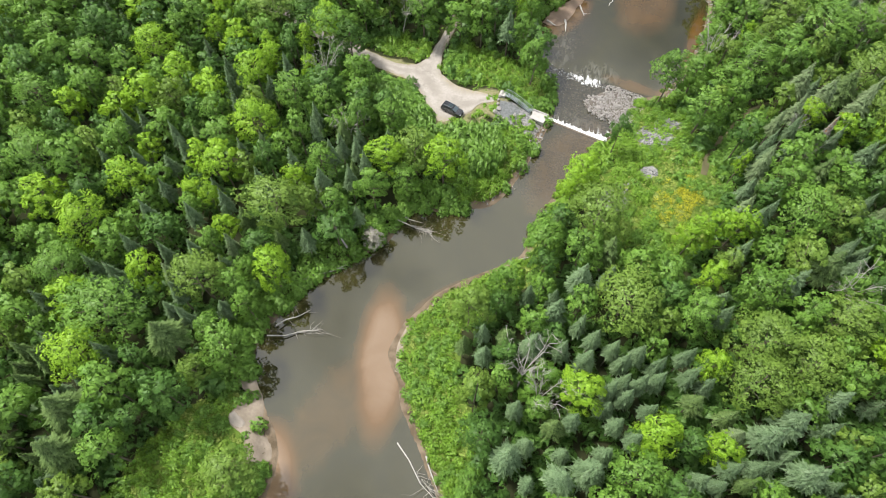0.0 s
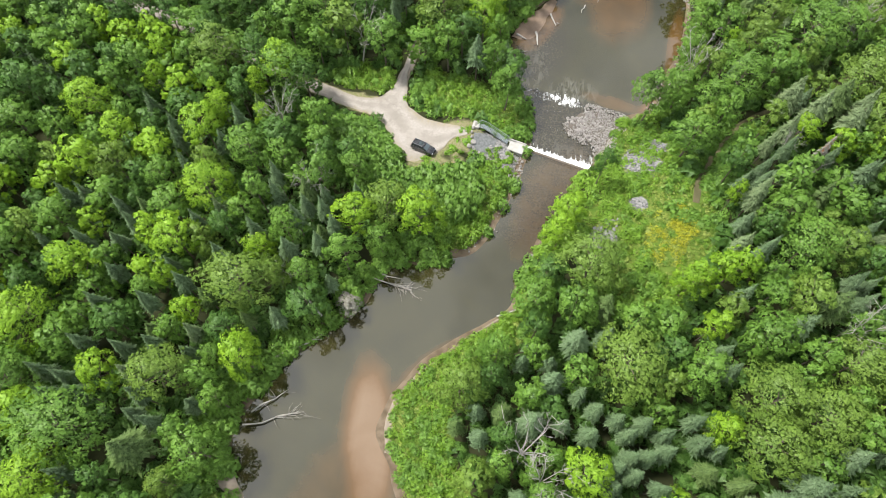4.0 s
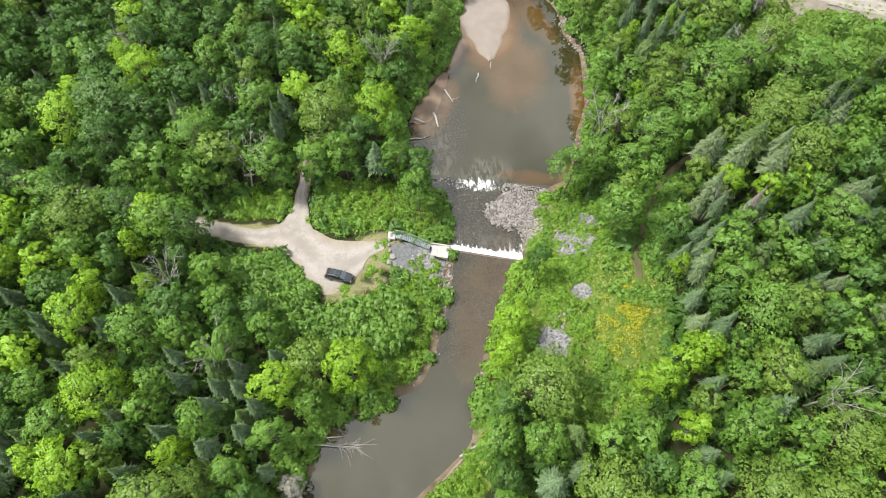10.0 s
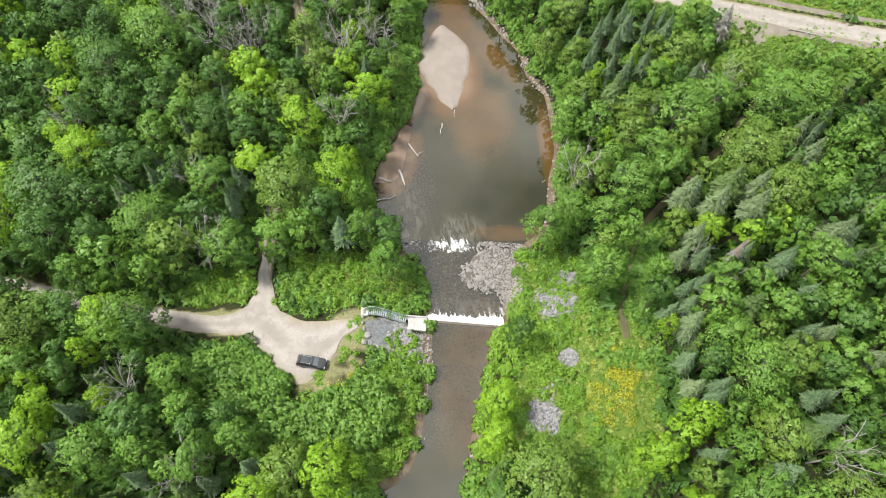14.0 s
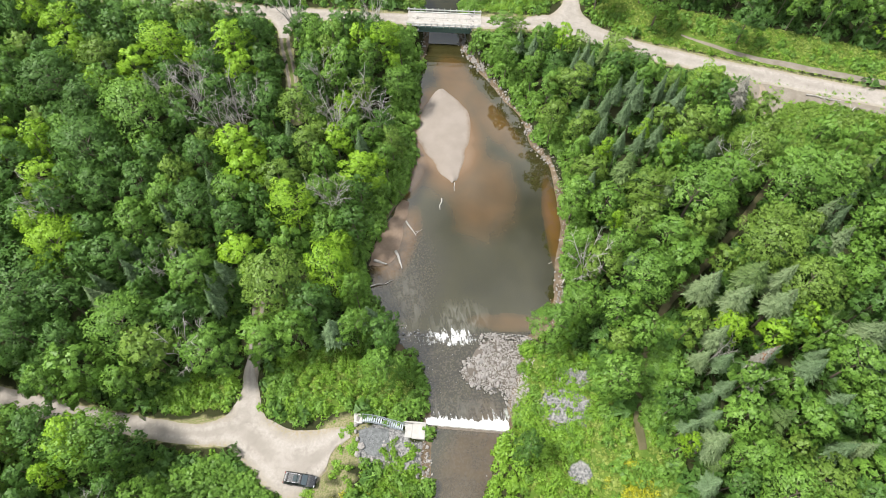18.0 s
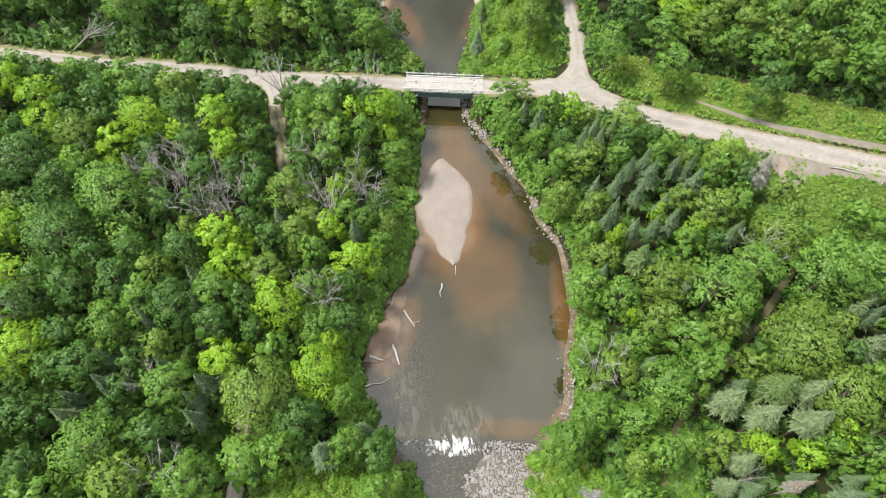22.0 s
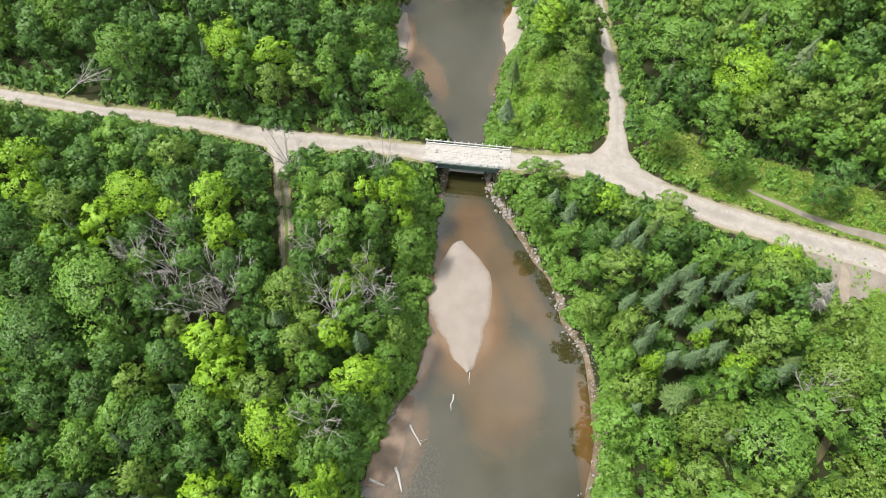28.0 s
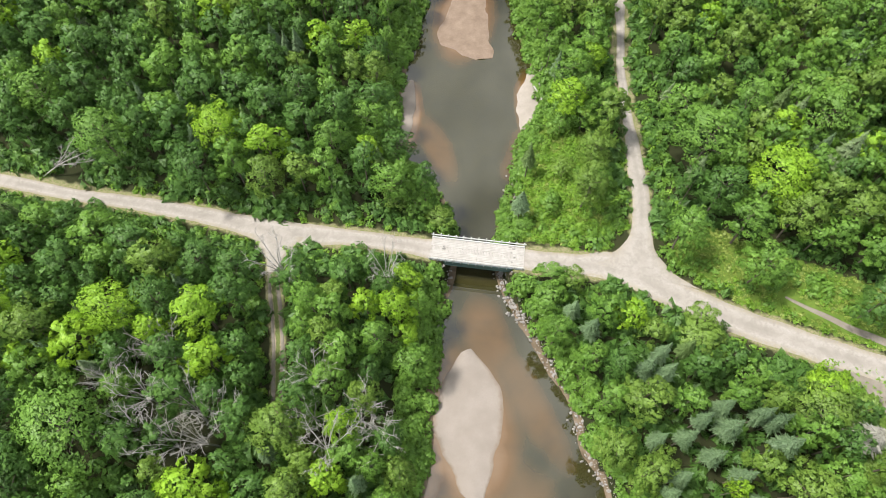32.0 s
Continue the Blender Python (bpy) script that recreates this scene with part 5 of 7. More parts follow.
NO_TREES = [(68.4, 43.4, 3.4), (-33, 71, 3.4), (-32, 64, 3.6), (-24.5, 61, 4.0), (-25.5, 57, 3.0), (-7, 58, 2.4), (0.8, 59, 2.6), (5, 63.5, 3.5), (4, 59, 3.0), (29.5, 17, 3.2), (33.8, 24, 3.0), (-5.5, -1.5, 5.5), (82, 43, 7.5), (91, 39, 7), (76.5, 48, 4.5)]
# where only bushes stand
LOW_BRUSH = [(-32, -3, 3.5), (-28.5, -7, 5.0), (-24.5, -12, 5.0), (-19, -14, 4.0), (-13, -13, 4.5), (34, -3, 3.0), (37.5, 3.5, 2.6), (40, 7.5, 2.4)]
SEEN_TRACK = np.array([(-23.5, 22.5), (-24.4, 18), (-25.2, 13)])
spread = Spread()
planted = []


def blocked(x, y):
    """Where no tree stands: water, roads, clearings."""
    no = (river_distance(x, y) < 1.6) | in_meadow(x, y) | inside(x, y + 4.0, SHOULDER) | inside(x, y, SHOULDER)
    for (line, half, _), extra in zip(ROAD_LINES, (5.4, 5.4, 4.2, 2.3, 0.6, 4.6, 0.9, 2.0, 1.6)):
        no |= far_from(x, y, line) < half + extra
    for a, b, r in BARE:
        no |= np.hypot(x - a, y - b) < r + 1.5
    for a, b, r in LOW_BRUSH + NO_TREES:
        no |= np.hypot(x - a, y - b) < r
    return no


for x, y, high, wide, tone in NOTED:
    if river_distance(np.array([x]), np.array([y]))[0] < 0.4 or min(far_from(np.array([x]), np.array([y]), line)[0] - half for line, half, _ in ROAD_LINES[:6]) < 1.8 or any(math.hypot(x - a, y - b) < r + 1.2 for a, b, r in BARE) or any(math.hypot(x - a, y - b) < r * 0.8 for a, b, r in LOW_BRUSH + NO_TREES) or tone == "rust" or far_from(np.array([x]), np.array([y]), SEEN_TRACK)[0] < 0.62 * wide + 1.0:
        continue
    needled = tone in ("spruce", "fir", "rust", "grey")
    wide, high = (0.88 * min(wide, 2.8 if tone != "fir" else 4.0), 0.93 * high) if needled else (wide, high)
    if tone == "green":
        place = int(abs(x) * 7 + abs(y) * 3)
        tone = (("olive", "green", "olive", "green", "green")[place % 5] if x > 20 else ("dark", "green", "dark")[place % 3] if x < -12 and y > 15 else ("bright", "green", "green")[place % 3])
    spread.take(x, y, wide)
    planted.append((("cone" if needled else "broad"), tone, x, y, high, wide))
noted_count = len(planted)
many = 34000
cx, cy = rng.uniform(-122, 132, many), rng.uniform(-92, 178, many)
ok = ~blocked(cx, cy) & inside(cx, cy, WOODS)
for x, y in zip(cx[ok], cy[ok]):
    kind, tone = tone_at(x, y, rng)
    wide = float(rng.uniform(2.1, 4.2 if x < -12 else 3.7)) if kind == "broad" else float(rng.uniform(1.3, 1.9))
    if spread.free(x, y, wide):
        spread.take(x, y, wide)
        high = float(rng.uniform(9.5, 14.5)) if kind == "broad" else float(rng.uniform(9.5, 13.5))
        planted.append((kind, str(tone), float(x), float(y), high * (0.75 + 0.25 * wide / 3), wide))

# low growth on the south side of the main road
for i, (kind, tone, x, y, high, wide) in enumerate(planted):
    for line, half, _ in ROAD_LINES[:2]:
        if line[0, 0] < x < line[-1, 0] and y < np.interp(x, line[:, 0], line[:, 1]):
            room = 3.2 + 0.8 * (float(far_from(np.array([x]), np.array([y]), line)[0]) - half)
            high = min(high, max(room, 4.0))
    planted[i] = (kind, tone, x, y, high, wide)
# trees and tall shrubs that stand close to the bridge and the roads
for x, y, high, wide, tone in ((31.4, 78.2, 6.6, 2.5, "green"), (34.6, 77.4, 5.6, 2.2, "olive"), (53.4, 67.6, 6.4, 2.6, "olive"), (68, 54.4, 7.6, 3.2, "bright"), (14.6, 93.6, 5.2, 2.6, "olive"), (11, 95.8, 6.4, 2.8, "green"), (7.2, 97.4, 6.6, 2.6, "olive"),
        (42.4, 95.4, 6.6, 2.9, "green"), (45.4, 102.4, 6.8, 2.6, "olive"), (40.6, 110.4, 7.2, 2.8, "green"), (34.8, 93.2, 5.0, 2.1, "green"), (38.6, 99.8, 5.6, 2.3, "olive"), (44.6, 110.2, 7.6, 2.7, "green"), (49.2, 123.6, 9.5, 3.0, "bright"), (47.4, 116.6, 8.4, 2.8, "green"), (29.6, 90.4, 4.2, 1.9, "green")):
    planted.insert(noted_count, ("broad", tone, x, y, high, wide))
    noted_count += 1

# the trees nearest the river and the roads stand singly, the rest is one forest a side
px, py = np.array([p[2] for p in planted]), np.array([p[3] for p in planted])
near = river_distance(px, py)
order = np.argsort(np.where(np.arange(len(near)) < noted_count, -100, near))
count = {"broad": 0, "cone": 0}
single, rest = [], []
for i in order:
    kind = planted[i][0]
    if i < noted_count or count[kind] < 290:
        single.append(planted[i])
        count[kind] += 1
    else:
        rest.append(planted[i])
for kind, tone, x, y, high, wide in single:
    plant(kind, tone, x, y, high, wide, ("trees of the west bank" if x < np.interp(y, BANK_W[:, 1], BANK_W[:, 0]) + 8 else "trees of the east bank"))
    
FAR_MODELS = {"broad": [broadleaf_crown(np.random.default_rng(140 + k), 3.0, 3.8, 12.0, 900, 0.58, 15) for k in range(6)],
    "cone": [conifer_crown(np.random.default_rng(180 + k), 2.3, 3.4, 14.0, 16, 9) for k in range(3)]}


def forest(name, trees, label):
    """The trees further off, joined tone by tone into one object."""
    tones = sorted({t[1] for t in trees})
    pieces, slots, bends, shoots_lit = [], [], [], []
    rz = ground_height(np.array([t[2] for t in trees]), np.array([t[3] for t in trees]))
    for (kind, tone, x, y, high, wide), z in zip(trees, rz):
        v, f, bend, shoot_lit = FAR_MODELS[kind][int(rng.integers(len(FAR_MODELS[kind])))]
        unit_h, unit_r = (12.0, 3.0) if kind == "broad" else (14.0, 2.3)
        a = rng.random() * 6.28
        c, s = math.cos(a), math.sin(a)
        w = v * [wide / unit_r, wide / unit_r, high / unit_h]
        tv, tf = tube([(0, 0, -0.4), (0, 0, high * 0.8)], [0.16, 0.05], 4)
        pieces.append((np.column_stack([w[:, 0] * c - w[:, 1] * s + x, w[:, 0] * s + w[:, 1] * c + y, w[:, 2] + z]), f))
        pieces.append((tv + [x, y, z], tf))
        bends += [np.column_stack([bend[:, 0] * c - bend[:, 1] * s, bend[:, 0] * s + bend[:, 1] * c, bend[:, 2]]), unit(tv * [1, 1, 0])]
        shoots_lit += [shoot_lit, np.zeros(len(tv))]
        slots += [np.full(len(f), tones.index(tone)), np.full(len(tf), len(tones))]
    ob = mesh_object(name, *joined(pieces), [LEAF[t] for t in tones] + [BARK], attrs={"shoot_lit": np.concatenate(shoots_lit)}, normals=np.concatenate(bends))
    ob.data.polygons.foreach_set("material_index", np.concatenate(slots).astype(np.int32))
    return tagged(ob, label, "forest", kind="stuff")


forest("forest_west", [t for t in rest if t[2] < 5], "dense mixed green forest canopy on the west side")
forest("forest_east", [t for t in rest if t[2] >= 5], "dense mixed green forest canopy on the east side")


def undergrowth(name, xs, ys, highs, wides, tone, label, per=70, size=0.42):
    """Low bushes and brush, joined."""
    zs = ground_height(xs, ys)
    models = []
    for k in range(5):
        rand = np.random.default_rng(300 + k)
        way = rand.normal(size=(per, 3))
        way[:, 2] = np.abs(way[:, 2])
        way /= np.linalg.norm(way, axis=1)[:, None]
        v, f = cards(way * (0.6 + 0.45 * rand.random((per, 1))), way + 0.4 * rand.normal(size=(per, 3)) + [0, 0, 0.5], size, rand)
        models.append((v, f, np.repeat(unit(way + 0.4 * rand.normal(size=(per, 3)) + [0, 0, 0.35]), 3, 0), np.repeat(rand.random(per) ** 2, 3)))
    pieces, bends, shoots_lit = [], [], []
    for x, y, z, h, w in zip(xs, ys, zs, highs, wides):
        v, f, bend, shoot_lit = models[int(rng.integers(5))]
        a = rng.random() * 6.28
        c, s = math.cos(a), math.sin(a)
        bends.append(np.column_stack([bend[:, 0] * c - bend[:, 1] * s, bend[:, 0] * s + bend[:, 1] * c, bend[:, 2]]))
        shoots_lit.append(np.clip(shoot_lit * 0.6 + 0.4 * rng.random(), 0, 1))
        pieces.append((np.column_stack([(v[:, 0] * c - v[:, 1] * s) * w + x, (v[:, 0] * s + v[:, 1] * c) * w + y, v[:, 2] * h + z - 0.1]), f))
    return tagged(mesh_object(name, *joined(pieces), LEAF[tone], attrs={"shoot_lit": np.concatenate(shoots_lit)}, normals=np.concatenate(bends)), label, "bushes", kind="stuff")


def scatter(n, test, box=(-118, 122, -92, 172)):
    x, y = rng.uniform(box[0], box[1], n), rng.uniform(box[2], box[3], n)
    keep = test(x, y)
    return x[keep], y[keep]


def off_roads(x, y, margin):
    clear = np.ones(np.shape(x), bool)
    for line, half, _ in ROAD_LINES:
        clear &= far_from(x, y, line) > half + margin
    for pairs in (PARKING, MAIN_WEST, MAIN_EAST, NORTH_ROAD):
        clear &= ~inside(x, y, np.array([p[0] for p in pairs] + [p[1] for p in pairs[::-1]], float))
    return clear & (np.hypot(x + 8.3, y + 0.5) > 2.5)


def in_rings(rings, per_metre):
    """Random places inside some outlines."""
    out = []
    for ring in rings:
        lo, hi = ring.min(0), ring.max(0)
        n = int(per_metre * np.prod(hi - lo))
        p = rng.uniform(lo, hi, (n, 2))
        out.append(p[inside(p[:, 0], p[:, 1], ring)])
    p = np.concatenate(out)
    return p[:, 0], p[:, 1]


def not_bare(x, y):
    ok = ~inside(x, y, SHOULDER) & (far_from(x, y, np.array([(9.0, 88.6), (31.0, 82.8)])) > 3.7)
    for a, b, r in BARE:
        ok &= np.hypot(x - a, y - b) > r * (0.75 + 0.5 * value_noise(x, y, 2.5, 31))
    return ok


bx, by = in_rings(MEADOWS, 1.0)
grass = inside(bx, by, np.array([(21, -9), (25, -6), (34, -7), (33.5, -17), (29, -25), (24, -26), (21, -18)])) | inside(bx, by, MEADOWS[6])
keep = (river_distance(bx, by) > 0.25) & off_roads(bx, by, 0.4) & not_bare(bx, by) & (~grass | (rng.random(len(bx)) < 0.3))
bx, by, low = bx[keep], by[keep], grass[keep]
some = (rng.random(len(bx)) + value_noise(bx, by, 6, 51)) < 0.85
for name, tone, pick, label in (("meadow_bushes", "shrub", ~some, "bright green low bushes and tall weeds in the clearings"), ("alder_bushes", "green", some, "mid-green alder bushes between the brighter weeds")):
    hx, hy, hl = bx[pick], by[pick], low[pick]
    undergrowth(name, hx, hy, np.where(hl, 0.5, 1.0) * rng.uniform(0.5, 2.1, len(hx)), np.where(hl, 0.7, 1.0) * rng.uniform(0.5, 1.3, len(hx)), tone, label, 100, 0.3)
ex, ey = scatter(60000, lambda x, y: (river_distance(x, y) > np.where((x > 15) & (y > 10) & (y < 84), 0.7, np.where(y < -34, -0.35, -0.8))) & (river_distance(x, y) < 4.5) & ~in_meadow(x, y) & off_roads(x, y, 0.5) & not_bare(x, y))
sunny = (ex > 3) & (ey > -32) & (ey < 12)
undergrowth("bank_bushes", ex[~sunny], ey[~sunny], rng.uniform(0.8, 2.8, (~sunny).sum()), rng.uniform(0.8, 1.7, (~sunny).sum()), "green", "green alder bushes lining the river bank", 90, 0.4)
undergrowth("meadow_bank_bushes", ex[sunny], ey[sunny], rng.uniform(0.7, 2.3, sunny.sum()), rng.uniform(0.7, 1.5, sunny.sum()), "shrub", "bright green bushes between the meadow and the river", 90, 0.36)
lx, ly = scatter(8000, lambda x, y: np.any([np.hypot(x - a, y - b) < r + 0.8 for a, b, r in LOW_BRUSH], axis=0) & off_roads(x, y, 0.3) & not_bare(x, y), (-37, 44, -19, 11))
hx, hy = scatter(2600, lambda x, y: np.any([np.hypot(x - a, y - b) < r + 1 for a, b, r in NO_TREES if a > 60], axis=0) & off_roads(x, y, 0.3) & not_bare(x, y), (68, 100, 30, 54))
undergrowth("shoulder_bushes", hx, hy, rng.uniform(0.6, 2.0, len(hx)), rng.uniform(0.8, 1.6, len(hx)), "olive", "yellow-green bushes below the road shoulder", 80, 0.38)
back = smooth(np.min([far_from(lx, ly, line) - half for line, half, _ in ROAD_LINES[4:7]], axis=0), 0.0, 8.0)
undergrowth("thicket_bushes", lx, ly, (1.0 + 3.8 * back) * rng.uniform(0.6, 1.2, len(lx)), rng.uniform(0.8, 1.6, len(lx)), "green", "rounded green thicket rising towards the forest", 90, 0.4)
ux, uy = scatter(19000, lambda x, y: (river_distance(x, y) > 4.5) & ~in_meadow(x, y) & off_roads(x, y, 0.6) & inside(x, y, WOODS) & np.all([np.hypot(x - a, y - b) > r for a, b, r in BARE + NO_TREES + LOW_BRUSH], axis=0), (-122, 132, -92, 176))
undergrowth("forest_undergrowth", ux, uy, rng.uniform(0.8, 3.0, len(ux)), rng.uniform(0.9, 2.0, len(ux)), "dark", "young trees and dark brush under the canopy", 22, 0.7)
tx, ty = in_rings([np.array([(-26, -6), (-20, -5.6), (-16, -5), (-12, -2.4), (-11, 0), (-9.6, -2), (-10, -6), (-14, -9), (-20, -10.5), (-25, -9)], float), np.array([(-22, 5), (-14, 3), (-10.4, 3.4), (-10, 5.5), (-18, 6.5)], float)], 3.0)
qx, qy = in_rings([np.array([(-16, 3), (-10.6, 2.4), (-10.4, -2.2), (-12.4, -7.4), (-17, -10.2), (-23, -10.6), (-25.4, -5), (-22, -6.0), (-17.4, -5.6), (-16, -3.4), (-15.4, -0.6)], float)], 15.0)
qk = value_noise(qx, qy, 1.4, 63) > 0.44
tx, ty = np.concatenate([tx, qx[qk]]), np.concatenate([ty, qy[qk]])
px, py = in_rings([SHOULDER], 1.6)
tx, ty = np.concatenate([tx, px]), np.concatenate([ty, py])
keep = (value_noise(tx, ty, 2.2, 61) > 0.4) & (np.hypot((tx + 19) / 2.6, (ty + 4.1) / 1.3) > 1)
undergrowth("trampled_grass", tx[keep], ty[keep], rng.uniform(0.12, 0.4, keep.sum()), rng.uniform(0.2, 0.55, keep.sum()), "shrub", "thin trampled grass at the edges of bare ground", 10, 0.9)
wx, wy = in_rings([np.array([(-10.5, -2), (-8.4, -3.4), (-5, -4), (-2, -3), (-2, -8), (-8, -9), (-14, -7), (-15, -4), (-11.5, -3)], float), np.array([(-6.6, 0.4), (-4.2, -0.4), (-3.4, -1.6), (-0.8, -3), (-1.4, -8), (-8, -6), (-7.2, -3.4)], float), np.array([(17, -5), (19, 1), (24, 6), (28, 4.5), (25.5, -6)], float)], 0.9)
undergrowth("pad_weeds", wx, wy, rng.uniform(0.3, 1.0, len(wx)), rng.uniform(0.3, 0.75, len(wx)), "shrub", "yellow-green weeds growing between the stones", 40, 0.5)
gx, gy = in_rings(MEADOWS, 4.0)
keep = off_roads(gx, gy, 0.2) & not_bare(gx, gy) & (river_distance(gx, gy) > 0.3)
gx, gy = gx[keep], gy[keep]
undergrowth("meadow_grass", gx, gy, rng.uniform(0.2, 0.6, len(gx)), rng.uniform(0.25, 0.6, len(gx)), "weed", "tall yellow-green grass and weeds in the clearing", 7, 0.8)
vx, vy = scatter(40000, lambda x, y: off_roads(x, y, 0.35) & ~off_roads(x, y, 4.8) & (river_distance(x, y) > 1.0) & not_bare(x, y))
far_off = off_roads(vx, vy, 1.3)
swap = np.argsort(far_off, kind="stable")
vx, vy = vx[swap], vy[swap]
half_way = max(len(vx) // 2, int((~far_off).sum()))
undergrowth("roadside_bushes", vx[half_way:], vy[half_way:], rng.uniform(0.6, 2.2, len(vx) - half_way), rng.uniform(0.6, 1.4, len(vx) - half_way), "green", "dense green bushes along the gravel roads", 60, 0.42)
vx, vy = vx[:half_way], vy[:half_way]
undergrowth("verge_weeds", vx, vy, rng.uniform(0.25, 1.2, len(vx)), rng.uniform(0.35, 0.85, len(vx)), "shrub", "green weeds and grass along the road verges", 26, 0.6)
fx, fy = in_rings([np.array([(25.6, -11.4), (28.6, -10.2), (30.8, -16), (28.6, -18), (25.8, -15.6)], float)] * 3 + [np.array([(20.5, -22), (22.5, -14), (26, -11), (28.6, -18), (27, -24)], float), np.array([(-19, -9), (-10, -6), (-8, -10), (-12, -15), (-18, -13)], float)], 2.2)
keep = value_noise(fx, fy, 2.0, 21) > 0.3
fx, fy = fx[keep], fy[keep]
undergrowth("goldenrod", fx, fy, rng.uniform(0.7, 1.5, len(fx)), rng.uniform(0.3, 0.8, len(fx)), "flower", "yellow flowering goldenrod in the open meadow", 20, 0.3)


# ---- rocks, logs, dead trees ----
def box_bm(sx, sy, sz, bevel=0.02, at=(0, 0, 0)):
    bm = bmesh.new()
    bmesh.ops.create_cube(bm, size=1.0)
    for v in bm.verts:
        v.co = Vector((v.co.x * sx + at[0], v.co.y * sy + at[1], v.co.z * sz + at[2]))
    if bevel:
        bmesh.ops.bevel(bm, geom=bm.edges[:], offset=bevel, segments=1, affect="EDGES")
    return bm


def rock_model(seed):
    """A broken stone: a faceted ball, squashed and chipped."""
    rand = np.random.default_rng(seed)
    bm = bmesh.new()
    bmesh.ops.create_icosphere(bm, subdivisions=1, radius=0.5)
    squash = 0.6 + 0.5 * rand.random(3)
    for v in bm.verts:
        v.co = Vector([v.co[k] * squash[k] * (0.78 + 0.42 * rand.random()) for k in range(3)])
    me = bpy.data.meshes.new("rock")
    bm.to_mesh(me)
    bm.free()
    return me


PALE_ROCKS, DARK_ROCKS = [rock_model(500 + k) for k in range(6)], [rock_model(520 + k) for k in range(6)]
for me in PALE_ROCKS:
    me.materials.append(ROCK)
for me in DARK_ROCKS:
    me.materials.append(DARKROCK)


def rocks_on(parent, xs, ys, sizes, meshes, sink=0.25, floor=None):
    """Single stones under one thing."""
    zs = ground_height(xs, ys)
    if floor is not None:
        zs = np.maximum(zs, floor)
    for x, y, z, size in zip(xs, ys, zs, sizes):
        ob = new("rock", meshes[int(rng.integers(len(meshes)))])
        ob.parent = parent
        ob.location = (x, y, z + size * (0.5 - sink) * 0.5)
        ob.rotation_euler = tuple(rng.random(3) * 6.28)
        ob.scale = (size, size * float(rng.uniform(0.75, 1.25)), size * float(rng.uniform(0.6, 0.95)))


def pebbles(name, xs, ys, sizes, material, parent, floor=None):
    """Small stones, joined."""
    zs = ground_height(xs, ys)
    if floor is not None:
        zs = np.maximum(zs, floor)
    pieces = []
    src = [(np.array([v.co[:] for v in me.vertices]), np.array([p.vertices[:] for p in me.polygons])) for me in PALE_ROCKS]
    for x, y, z, size in zip(xs, ys, zs, sizes):
        v, f = src[int(rng.integers(len(src)))]
        a = rng.random() * 6.28
        c, s = math.cos(a), math.sin(a)
        w = v * size * rng.uniform(0.7, 1.3, 3)
        pieces.append((np.column_stack([w[:, 0] * c - w[:, 1] * s + x, w[:, 0] * s + w[:, 1] * c + y, w[:, 2] + z + 0.1 * size]), f))
    ob = mesh_object(name, *joined(pieces), material, parent)
    return tagged(ob, kind="stuff")


GRAVEL = simple("blue_grey_gravel", (0.115, 0.122, 0.125), (0.225, 0.232, 0.235), 2.2, 0.9, bump=0.7, fine=6, dist=0.12)
BARGRAVEL = simple("river_gravel", (0.1, 0.085, 0.07), (0.17, 0.15, 0.13), 0.8, 0.9, bump=0.7, fine=5, dist=0.12)

# stony bar below the dam
bar = tagged(ribbon("rock_bar", [((7.2, 8.4), (7.8, 6.4)), ((9, 10), (9.4, 5)), ((11.4, 12.6), (11.4, 4)), ((14, 13.2), (13.6, 2.4)), ((17, 12.5), (15.2, 0.6)), ((19.4, 11.4), (17.2, 3)), ((21, 11.4), (19.4, 6.8))], 11, 0.0, BARGRAVEL, drop=0.3, ragged=0.8, crown=0.14, attrs=False, height=STEP + 0.02),
    "pile of pale broken stones below the dam", "rocks")
BAR_RING = np.array([(7.2, 8.3), (8.2, 9.8), (11, 10.3), (11.4, 12.4), (12.4, 13.8), (17, 12.5), (20, 11.4), (19.6, 7.4), (18, 5.6), (16.9, 2.2), (14.9, -1.1), (13.5, -0.4), (13.2, 2.9), (10.4, 3.9), (8, 5.8)])
rx, ry = in_rings([BAR_RING], 3.2)
rocks_on(bar, rx[:290], ry[:290], rng.uniform(0.2, 0.9, len(rx[:290])) ** 1.7 + 0.16, PALE_ROCKS, 0.3, STEP + 0.08)
rx, ry = in_rings([BAR_RING * 1.04 - 0.04 * BAR_RING.mean(0)], 30)
keep = value_noise(rx, ry, 1.6, 44) > 0.62 - 0.05 * (rx - 7)
rx, ry = rx[keep], ry[keep]
pebbles("rubble", rx, ry, rng.uniform(0.1, 0.3, len(rx)), ROCK, bar, STEP + 0.16)

# boulders of the rapid
sill = new("rapid_sill")
tagged(sill, "dark wet boulders across the shallow rapid", "rocks")
t = rng.random(120)
rx = -3.4 + 14.0 * t + rng.normal(size=120) * 0.3
ry = rapid_y(rx) + 0.1 + rng.normal(size=120) * 0.75
rocks_on(sill, rx, ry, rng.uniform(0.3, 0.85, 120), DARK_ROCKS, 0.3, 0.02)
rx, ry = rng.uniform(0.3, 9, 60), rng.uniform(5, 13.5, 60)
rocks_on(sill, rx, ry, rng.uniform(0.2, 0.5, 60), DARK_ROCKS, 0.55, STEP - 0.1)


